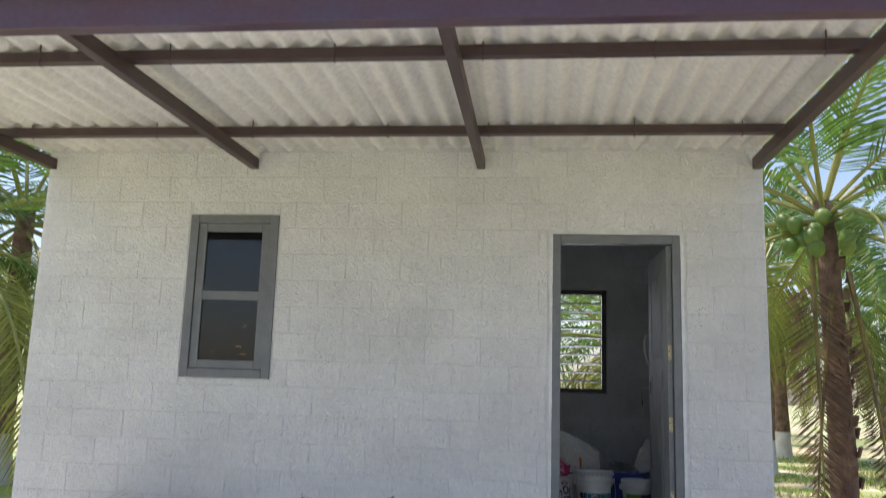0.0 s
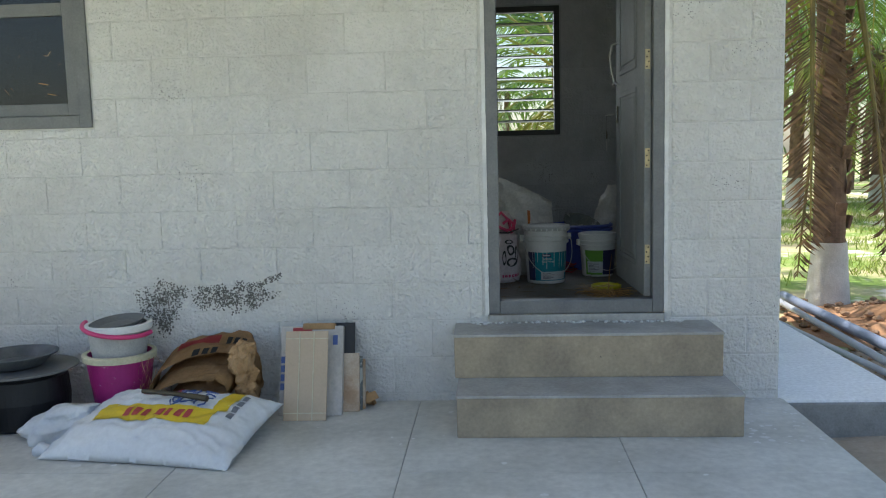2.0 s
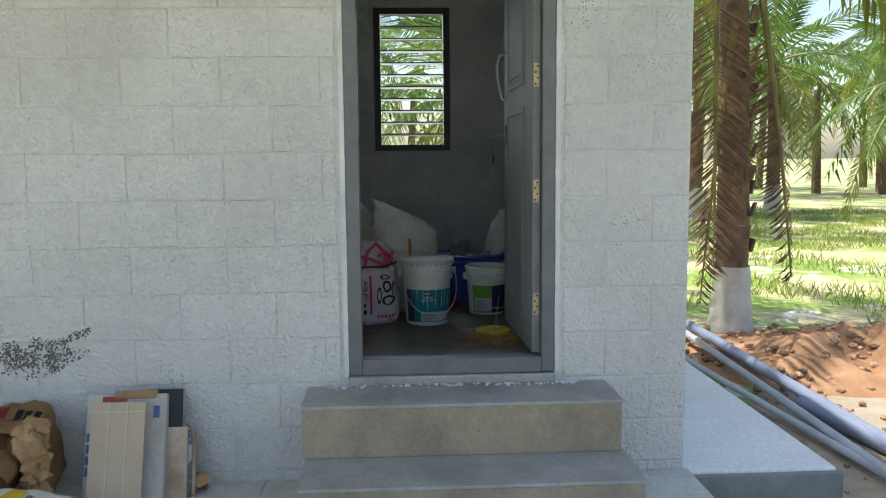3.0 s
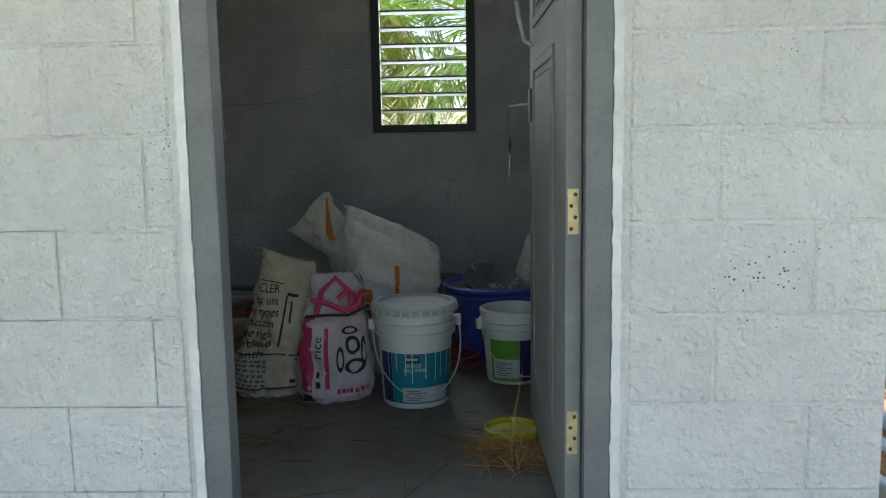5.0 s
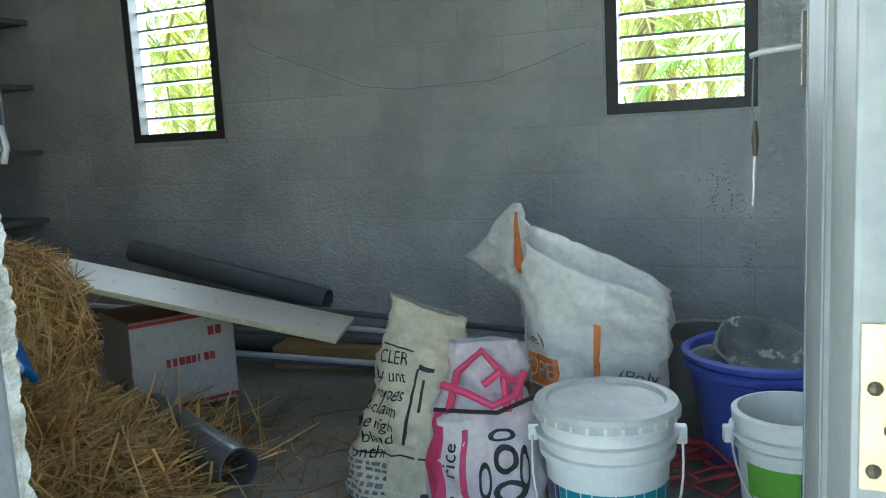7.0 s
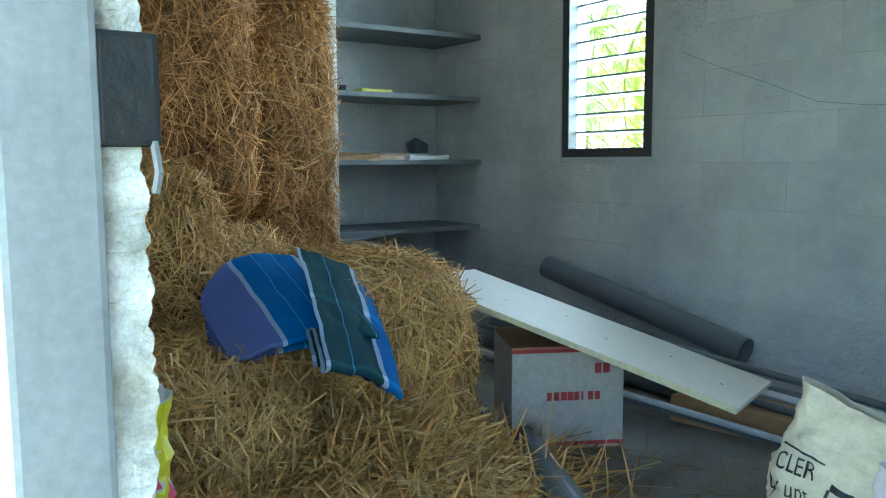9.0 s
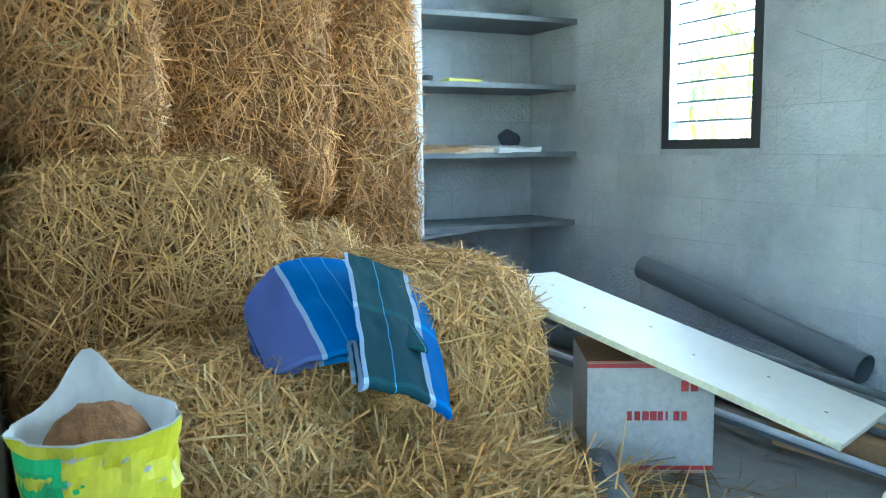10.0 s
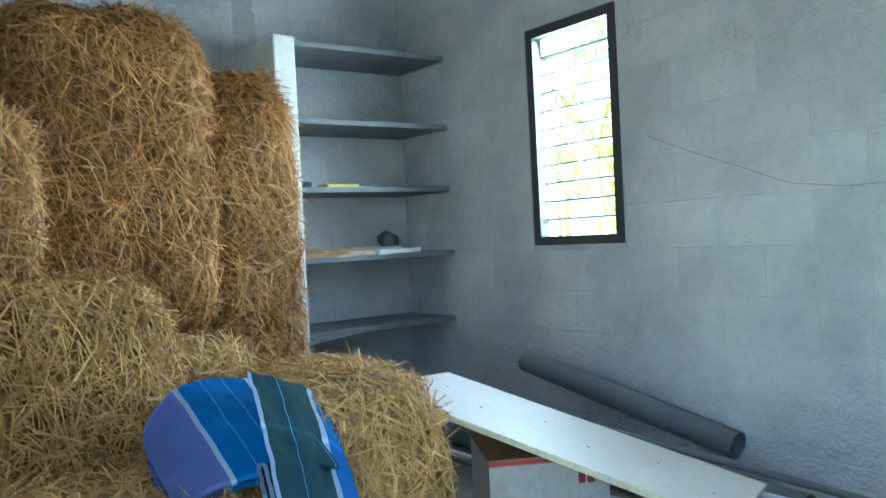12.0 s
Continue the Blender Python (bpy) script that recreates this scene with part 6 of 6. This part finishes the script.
DRAPE = ((-0.31, 0.03), (-0.26, 0.15), (-0.16, 0.23), (-0.02, 0.275), (0.10, 0.285), (0.20, 0.27), (0.235, 0.19), (0.25, 0.09), (0.26, 0.02))
MIDDLE = ((-0.28, 0.01), (-0.21, 0.12), (-0.08, 0.185), (0.06, 0.205), (0.145, 0.19), (0.15, 0.145), (0.04, 0.155), (-0.09, 0.12), (-0.17, 0.055))
ROLL = ((-0.17, 0.02), (-0.11, 0.09), (0.0, 0.135), (0.10, 0.13), (0.125, 0.09), (0.10, 0.035), (0.0, 0.03), (-0.09, 0.035), (-0.05, 0.08), (0.03, 0.10), (0.085, 0.09), (0.08, 0.06), (0.0, 0.058))
part("draped_sack", paper_fold(DRAPE, 5.67, 5.90, 12.4), M_BROWNSACK, bs)
part("folded_sack", paper_fold([(1.08 * x, 1.1 * z) for x, z in MIDDLE], 5.56, 5.88, 7.1), M_BROWNSACK, bs)
part("rolled_sack", paper_fold([(1.15 * x, 1.12 * z) for x, z in ROLL], 5.53, 5.86, 3.3, nt=90), M_BROWNSACK, bs)
part("inner_sack", paper_fold([(0.6 * x - 0.02, 0.62 * z + 0.03) for x, z in MIDDLE], 5.55, 5.86, 9.3, nt=60), M_BROWNSACK, bs)
part("red_label", paper_fold(DRAPE, 5.78, 5.85, 12.4, 0.27, 0.46, 0.005, 24, 4), M_RED, bs, "faded red label")
for k in range(3):
    part("dark_print", paper_fold(DRAPE, 5.77, 5.83, 12.4, 0.50 + 0.045 * k, 0.53 + 0.045 * k, 0.005, 6, 3), M_INK, bs)
    part("dark_print", paper_fold(DRAPE, 5.67, 5.72, 12.4, 0.36 + 0.045 * k, 0.39 + 0.045 * k, 0.005, 6, 3), M_INK, bs)
for k, (x, y, z, rx, ry, h) in enumerate(((-0.71, 5.68, 0.16, 10, -10, 0.24), (-0.77, 5.72, 0.20, 4, 12, 0.20), (-1.24, 5.66, 0.03, 30, 18, 0.12), (-0.72, 5.66, 0.04, -4, 4, 0.16))):
    part("end_tuft", loft(spline_rings([(0, 0, 0, 0.03, 0.03), (h * 0.35, 0.01, 0, 0.055, 0.035), (h * 0.75, 0.0, 0, 0.05, 0.03), (h, 0, 0, 0.03, 0.012)], 14), 26, 0.035, 18, seed=9 + k), M_BROWNSACK, bs, at=pose(x, y, z, rx, ry, 20 * k), smooth=False)
threads = np.random.default_rng(5)
q = 160
sp = np.stack([np.where(threads.random(q) < 0.6, threads.normal(-0.72, 0.025, q), threads.normal(-1.23, 0.03, q)), threads.normal(5.655, 0.02, q), threads.uniform(0.08, 0.34, q)], 1)
tagged(ribbons("loose_threads", sp, np.stack([threads.normal(0, 0.5, q), threads.normal(-0.3, 0.3, q), -np.ones(q)], 1), threads.normal(0, 1, (q, 3)), threads.uniform(0.03, 0.08, q), np.full(q, 0.002), threads.normal(0, 0.008, q), M_BROWNSACK, bs), kind="stuff")
part("support_block", box(-1.16, -0.80, 5.74, 5.96, 0.0, 0.02, 0.006), M_CARTON, bs, "dark folded sacking below")

# tiles and their box leaning on the wall
def leaning(name, w, t, h, x, y, lean, yaw, m, label, cat):
    return tagged(part(name, box(-w / 2, w / 2, 0, t, 0, h, 0.004), m, at=pose(x, y, 0.002, -lean, 0, yaw)), label, cat)


tilebox = leaning("tile_carton", 0.325, 0.05, 0.46, -0.42, 5.735, 20, 1, M_WHITEBOX, "white printed carton of tiles leaning on the wall", "carton")
for k in range(4):
    part("blue_print", box(-0.157, -0.118, -0.002, 0.0, 0.13 + 0.046 * k, 0.165 + 0.046 * k), M_BLUEINK, tilebox)
part("blue_tag", box(0.11, 0.135, -0.002, 0.0, 0.36, 0.41), M_BLUEINK, tilebox)
part("red_print", box(-0.10, 0.0, -0.002, 0.0, 0.43, 0.452), M_RED, tilebox)
part("torn_top", box(-0.05, 0.12, -0.004, 0.03, 0.44, 0.475, 0.006), M_CARTON, tilebox)
til = thing("floor_tiles", "three beige ceramic strip tiles leaning on the carton", "tile", pose(-0.43, 5.655, 0.002, -20, 0, 1))
for k in range(3):
    part("tile", box(-0.108 + 0.073 * k, -0.037 + 0.073 * k, 0.0, 0.012, 0.0, 0.45, 0.002), M_TILE, til)
for z in (0.035, 0.41):
    part("grout_line", box(-0.108, 0.11, -0.002, 0.0, z, z + 0.004), M_CREAMPL, til)
part("edge_bead", box(-0.038, -0.033, -0.003, 0.0, 0, 0.45), M_CREAMPL, til)
part("edge_bead", box(0.035, 0.040, -0.003, 0.0, 0, 0.45), M_CREAMPL, til)
for k in range(3):
    leaning("stone_slab", 0.09, 0.018, 0.30 - 0.02 * k, -0.22 + 0.012 * k, 5.80 + 0.022 * k, 16, 3, M_PAPER if k != 1 else M_CEMENTLUMP, "narrow broken tile strip leaning on the wall", "tile")
leaning("dark_tile", 0.14, 0.012, 0.46, -0.27, 5.80, 17, 2, M_INK, "dark tile leaning behind the carton", "tile")
leaf_bm = bmesh.new()
for k in range(6):
    bmesh.ops.create_grid(leaf_bm, x_segments=3, y_segments=3, size=0.03, matrix=pose(-0.16 + 0.02 * (k % 3), 5.93 - 0.012 * k, 0.02 + 0.008 * k, 40 * k, 25, 60 * k))
bmesh.ops.solidify(leaf_bm, geom=leaf_bm.faces[:], thickness=0.002)
tagged(part("dry_leaves", leaf_bm, M_BROWNSACK), "few dry brown leaves by the wall", "leaves", kind="stuff")


def bucket(name, label, at, rb, rt, h, m, rim, handle=None):
    t = thing(name, label, "bucket", at)
    part("body", lathe([(0, 0.004), (rb - 0.01, 0.004), (rb, 0), (rt, h - 0.03), (rt - 0.004, h), (rt - 0.008, h), (rb - 0.006, 0.01), (0, 0.01)], 44), m, t)
    part("rim", lathe([(rt - 0.004, h - 0.035), (rt + 0.016, h - 0.03), (rt + 0.018, h), (rt + 0.006, h + 0.006), (rt - 0.008, h + 0.002)], 44), rim, t, "pale thick rim")
    if handle:
        pts = [((rt + 0.02) * math.cos(a), (rt + 0.02) * math.sin(a), h - 0.02 - 0.03 * math.sin(a + 2)) for a in [math.pi * (1 + i / 20) for i in range(21)]]
        part("handle", tube(pts, 0.012, 8), handle, t, "bright pink plastic handle")
    return t


bucket("paint_bucket", "magenta plastic bucket splashed with paint", pose(-1.41, 5.78, 0), 0.125, 0.165, 0.335, M_MAGENTA, M_CREAMPL)
bucket("plastic_bucket", "grey smeared plastic bucket with pink handle stacked in another", pose(-1.41, 5.78, 0.235), 0.12, 0.15, 0.25, M_GREYBKT, M_WHITEPL, M_HOTPINK)
lid_ob = thing("mortar_pan", "round dark mortar pan in the bucket top", "pan", pose(-1.41, 5.78, 0.465, 6, -4, 0))
part("dish", lathe([(0, 0.0), (0.09, 0.002), (0.125, 0.02), (0.135, 0.035), (0.128, 0.036), (0.09, 0.012), (0, 0.01)], 40), M_LIDGREY, lid_ob)

pot = thing("cooking_pot", "large soot-black metal pot with a flat grey cover", "pot", pose(-1.86, 5.66, 0))
part("body", lathe([(0, 0.004), (0.19, 0.004), (0.205, 0.02), (0.215, 0.14), (0.205, 0.25), (0.22, 0.27), (0.21, 0.275), (0.195, 0.25), (0.2, 0.03), (0, 0.015)], 48), M_BLACKMETAL, pot)
part("cover", lathe([(0, 0.279), (0.25, 0.279), (0.262, 0.283), (0.262, 0.291), (0.25, 0.295), (0, 0.295)], 48), M_LIDGREY, pot, "flat grey round cover")
bas = thing("enamel_basin", "shallow dark enamel basin with dried splashes on the pot", "basin", pose(-1.885, 5.64, 0.296))
part("dish", lathe([(0, 0.004), (0.11, 0.002), (0.13, 0.01), (0.185, 0.062), (0.20, 0.064), (0.203, 0.07), (0.186, 0.071), (0.13, 0.022), (0, 0.014)], 52), M_ENAMEL, bas)
clay = thing("clay_pot", "old pale clay water pot beside the wall", "pot", pose(-2.27, 5.80, 0))
part("body", lathe([(0, 0), (0.08, 0.005), (0.14, 0.08), (0.155, 0.17), (0.13, 0.26), (0.07, 0.33), (0.065, 0.37), (0.095, 0.41), (0.088, 0.415), (0.055, 0.37), (0.06, 0.33), (0, 0.3)], 44), M_CLAY, clay, smooth=True)

for k, (x, y, h, s) in enumerate(((-2.16, 5.46, 0.30, 1.0), (-2.06, 5.36, 0.17, 0.8))):
    t, body, surf = sack("polythene_bag", "knotted white polythene bag on the floor", [(0, 0, 0, 0.10 * s, 0.09 * s), (h * 0.15, 0, 0, 0.15 * s, 0.12 * s), (h * 0.55, 0, 0, 0.15 * s, 0.11 * s), (h * 0.85, 0, 0, 0.07 * s, 0.05 * s), (h, 0.01, 0, 0.05 * s, 0.03 * s)], pose(x, y, 0), M_WHITEFILM, crumple=0.035, freq=10, seed=40 + k)

open_box = carton("open_carton", "open brown cardboard carton with tools in it", 0.56, 0.40, 0.24, pose(-2.43, 5.10, 0, 0, 0, -7), M_CARTON, M_CARTONIN)
part("front_flap", box(-0.27, 0.27, -0.012, 0, -0.15, 0.0, 0.002), M_CARTONIN, open_box, "folded down front flap", at=pose(0, -0.2025, 0.24, -7, 0, 0))
part("side_flap", box(-0.004, 0, -0.19, 0.19, 0, 0.13, 0.002), M_CARTON, open_box, at=pose(0.28, 0, 0.24, 0, -12, 0))
tagged(part("cable_coil", tube([(0.10 * math.cos(i * 0.5), 0.08 * math.sin(i * 0.5), 0.015 + 0.006 * i) for i in range(34)], 0.008, 6), M_INK, at=pose(-2.40, 5.10, 0.01)), "black cable coil in the carton", "cable")
tagged(part("trowel_handle", tube([(0, 0, 0), (0.05, 0.02, 0.16), (0.02, 0.03, 0.27)], 0.012, 8), M_BLACKMETAL, at=pose(-2.52, 5.12, 0.01)), "black tool handle standing in the carton", "tool")
for x, y, r, h, m, m2, lab in ((-2.02, 4.68, 0.045, 0.12, M_MAROON, M_WHITEPL, "small maroon paint tin on the floor"), (-2.0, 4.86, 0.055, 0.145, M_SKYBLUE, M_PALE, "light blue paint tin with white mark")):
    tin = thing("paint_tin", lab, "tin", pose(x, y, 0), "paint tins")
    part("body", lathe([(0, 0.003), (r - 0.003, 0.003), (r, 0), (r, 0.004), (r - 0.002, 0.008), (r - 0.002, h - 0.008), (r, h - 0.004), (r, h), (r - 0.004, h), (r - 0.006, h - 0.006), (0, h - 0.006)], 36), m, tin)
    part("label_mark", wrap_patch(lambda z: r - 0.002, 235, 300, h * 0.2, h * 0.5, 0.001, 12, 2), m2, tin)
    part("cover_ring", lathe([(r - 0.006, h - 0.0055), (r - 0.012, h + 0.001), (0.01, h - 0.002), (0, h - 0.002)], 30), M_GREYBKT, tin)
gas = thing("small_canister", "small metal canister lying by the carton", "canister", pose(-2.80, 5.05, 0.055, 90, 0, 20))
part("body", lathe([(0, 0.12), (0.03, 0.12), (0.05, 0.10), (0.055, 0.0), (0.055, -0.08), (0, -0.08)], 30), M_CREAMPL, gas)
wt = thing("wash_tub", "pale green-white plastic tub piled with paint gear", "tub", pose(-2.98, 5.48, 0))
part("body", lathe([(0, 0.006), (0.20, 0.006), (0.21, 0), (0.28, 0.34), (0.30, 0.345), (0.30, 0.36), (0.275, 0.362), (0.205, 0.012), (0, 0.012)], 52), M_WHITEPL, wt)
part("green_band", wrap_patch(lambda z: 0.21 + 0.07 * z / 0.34, 290, 350, 0.05, 0.32, 0.002, 20, 4), M_GREENPL, wt, "bright green side")
bkt = thing("woven_basket", "green and white striped plastic basket with a straw broom", "basket", pose(-2.50, 5.64, 0.0, 0, 0, 0))
part("body", lathe([(0, 0.004), (0.13, 0.004), (0.17, 0.36), (0.175, 0.40), (0.165, 0.40), (0.125, 0.012), (0, 0.012)], 40), M_GREENPL, bkt)
for k in range(20):
    part("white_strip", wrap_patch(lambda z: 0.13 + 0.042 * z / 0.36, k * 18, k * 18 + 10, 0.01, 0.39, 0.002, 3, 3), M_WHITEPL, bkt)
part("handle", tube([(-0.17, 0, 0.40), (-0.14, 0, 0.54), (0, 0, 0.60), (0.14, 0, 0.54), (0.17, 0, 0.40)], 0.007, 8), M_CREAMPL, bkt)
rngb = np.random.default_rng(77)
nb = 420
broom = thing("straw_broom", "short straw broom resting across the basket", "broom", pose(-2.55, 5.52, 0.42, 0, 0, 0))
st = np.stack([rngb.normal(-0.30, 0.01, nb), rngb.normal(0, 0.012, nb), rngb.normal(0.0, 0.012, nb)], 1)
dd = np.stack([np.ones(nb), rngb.normal(0, 0.12, nb), rngb.normal(0.30, 0.12, nb)], 1)
tagged(ribbons("bristles", st, dd, rngb.normal(0, 1, (nb, 3)), rngb.uniform(0.35, 0.62, nb), np.full(nb, 0.005), rngb.normal(0, 0.01, nb), M_STRAWPALE, broom), kind="stuff")
part("grip", tube([(-0.34, 0, -0.01), (-0.18, 0, 0.035)], 0.022, 10), M_REDCORD, broom)
for k in range(9):
    r = 0.28 - 0.01 * k
    tagged(part("hose_ring", tube([(r * math.cos(2 * math.pi * i / 36), r * math.sin(2 * math.pi * i / 36), 0.012 + 0.02 * (k // 2) + 0.004 * math.sin(i)) for i in range(37)], 0.009, 7, caps=False), M_INK, at=pose(-3.25, 5.05 + 0.006 * k, 0)), "coiled black garden hose on the floor", "hose", "hose coil")
tagged(part("spirit_tray", box(-0.16, 0.16, -0.09, 0.09, 0, 0.03, 0.01), M_YELLOWINK, at=pose(-3.02, 5.55, 0.37, 6, 12, 20)), "yellow and red paint tray on the tub", "tray")
tagged(part("paint_roller", tube([(-0.16, 0, 0), (0.16, 0.02, 0.05)], 0.04, 14), M_LIDGREY, at=pose(-2.84, 5.40, 0.40)), "grey rolled bundle on the tub", "roller")

# mould on the wall above the buckets
rm = random.Random(21)
blot = bmesh.new()
for k in range(15000):
    x, z = rm.uniform(-1.45, -0.58), rm.uniform(0.36, 0.72)
    band = math.exp(-((x + 0.86) / 0.17) ** 2 - ((z - 0.575) / 0.065) ** 2) + 1.1 * math.exp(-((x + 1.27) / 0.09) ** 2 - ((z - 0.52) / 0.12) ** 2)
    band += 0.5 * math.exp(-((x + 1.05) / 0.25) ** 2 - ((z - 0.60) / 0.03) ** 2) + 0.8 * math.exp(-((z - 0.60 - (x + 0.82) * 0.42) / 0.016) ** 2) * (1.0 if -0.84 < x < -0.6 else 0.0)
    if band * (0.75 + 0.9 * noise.fractal(Vector((x * 14, z * 14, 5)), 1.0, 2.0, 3)) < rm.uniform(0.1, 0.75):
        continue
    r = rm.uniform(0.0012, 0.0052)
    c = Vector((x, 5.9945 - rm.uniform(0, 0.0012), z))
    vs = [blot.verts.new(c + Vector((math.cos(a) * r * rm.uniform(0.6, 1.4), 0, math.sin(a) * r * rm.uniform(0.6, 1.4)))) for a in [2 * math.pi * i / 6 for i in range(6)]]
    blot.faces.new(vs[::-1])
tagged(part("wall_mould", blot, M_STAIN), "speckled dark mould stain on the white wall", "stain", kind="stuff")

# paint spots and leaf crumbs on the veranda floor
drops = bmesh.new()
for k in range(220):
    x, y = rm.uniform(-2.0, 2.0), (rm.uniform(4.0, 5.95) if k % 2 else rm.uniform(5.3, 5.98))
    if k % 3 == 0:
        x, y = rm.uniform(1.66, 2.0), rm.uniform(5.3, 5.98)
    if 0.3 < x < 1.66 and y > 5.38:
        continue
    r = abs(rm.gauss(0, 0.006)) + 0.002
    vs = [drops.verts.new((x + r * math.cos(a) * rm.uniform(0.6, 1.5), y + r * math.sin(a) * rm.uniform(0.6, 1.5), 0.0012)) for a in [2 * math.pi * i / 7 for i in range(7)]]
    drops.faces.new(vs)
tagged(part("paint_spots", drops, M_PLASTER), "white paint spots dropped on the cement floor", "paint spots", kind="stuff")


# ---- the blocks of the walls ----
BLOCKS = {}


def block_mesh(w, h, proud, m, key, c):
    """One block: its face stands a little proud of the joints, with a worn edge of width c."""
    k = (round(w, 3), round(h, 3), key, c)
    if k not in BLOCKS:
        bm = bmesh.new()
        lo = [bm.verts.new((x * w / 2, 0.0, z * h / 2)) for x, z in ((-1, -1), (1, -1), (1, 1), (-1, 1))]
        hi = [bm.verts.new((x * (w / 2 - c), -proud, z * (h / 2 - c))) for x, z in ((-1, -1), (1, -1), (1, 1), (-1, 1))]
        for i in range(4):
            bm.faces.new((lo[i], lo[(i + 1) % 4], hi[(i + 1) % 4], hi[i]))
        bm.faces.new(hi)
        BLOCKS[k] = mesh_of("block", bm, m)
    return BLOCKS[k]


def lay_blocks(parent, u0, u1, z0, z1, holes, to_world, m, key, proud, gap, first=0.0, zfirst=0.04, length=0.41):
    rb = random.Random(key)
    k = 0
    z = zfirst - 0.2
    while z < z1:
        a, b = max(z, z0), min(z + 0.2, z1)
        if b - a > 0.03:
            u = first + (0.205 if k % 2 else 0.0) - 20 * length
            while u < u1:
                p, q = max(u, u0), min(u + length, u1)
                u += length
                if q - p < 0.03:
                    continue
                pieces = [(p, q, a, b)]
                for h in holes:
                    nxt = []
                    for s in pieces:
                        if s[1] <= h[0] or s[0] >= h[1] or s[3] <= h[2] or s[2] >= h[3]:
                            nxt.append(s)
                            continue
                        if s[0] < h[0]:
                            nxt.append((s[0], h[0], s[2], s[3]))
                        if s[1] > h[1]:
                            nxt.append((h[1], s[1], s[2], s[3]))
                        if s[2] < h[2]:
                            nxt.append((max(s[0], h[0]), min(s[1], h[1]), s[2], h[2]))
                        if s[3] > h[3]:
                            nxt.append((max(s[0], h[0]), min(s[1], h[1]), h[3], s[3]))
                    pieces = nxt
                for s in pieces:
                    if s[1] - s[0] < 0.02 or s[3] - s[2] < 0.02:
                        continue
                    show = 0.5 + 0.5 * noise.noise(Vector((s[0] * 0.9, s[2] * 0.9, key)))
                    plain = show + rb.uniform(-0.22, 0.22) > (0.53 if key != 1 or s[0] < 1.4 else 0.2)
                    g_ = gap if plain else 0.0008
                    me = block_mesh(s[1] - s[0] - g_, s[3] - s[2] - g_, proud, m, key, (0.006 if proud > 0.003 else 0.009) if plain else 0.0015)
                    part("block", me, None, parent, at=to_world((s[0] + s[1]) / 2, (s[2] + s[3]) / 2, rb.uniform(-0.0006, 0.0006)))
        z += 0.2
        k += 1


grow = lambda h, e: (h[0] - e, h[1] + e, h[2] - e, h[3] + e)
lay_blocks(wall_front, -3.5, 2.0, -0.18, WALL_TOP - 0.002, [grow(DOOR_HOLE, 0.03), grow(WIN, 0.008)], lambda u, z, e: pose(u, 6.0 - 0.0005 + e, z), M_WALL, 1, 0.0045, 0.006, first=1.835)
lay_blocks(wall_back, XL, XR, F, WALL_TOP - 0.002, [grow(BW1, 0.012), grow(BW2, 0.012)], lambda u, z, e: pose(u, YB + e, z), M_INNER, 2, 0.002, 0.003, first=0.3)
lay_blocks(wall_left, 6.06, 7.86, F, WALL_TOP - 0.002, [], lambda u, z, e: pose(XL + e, u, z, 0, 0, 90), M_INNER, 3, 0.004, 0.006, first=0.2)
lay_blocks(wall_left, 7.98, YB, F, WALL_TOP - 0.002, [], lambda u, z, e: pose(XL + e, u, z, 0, 0, 90), M_INNER, 4, 0.002, 0.003, first=0.2)
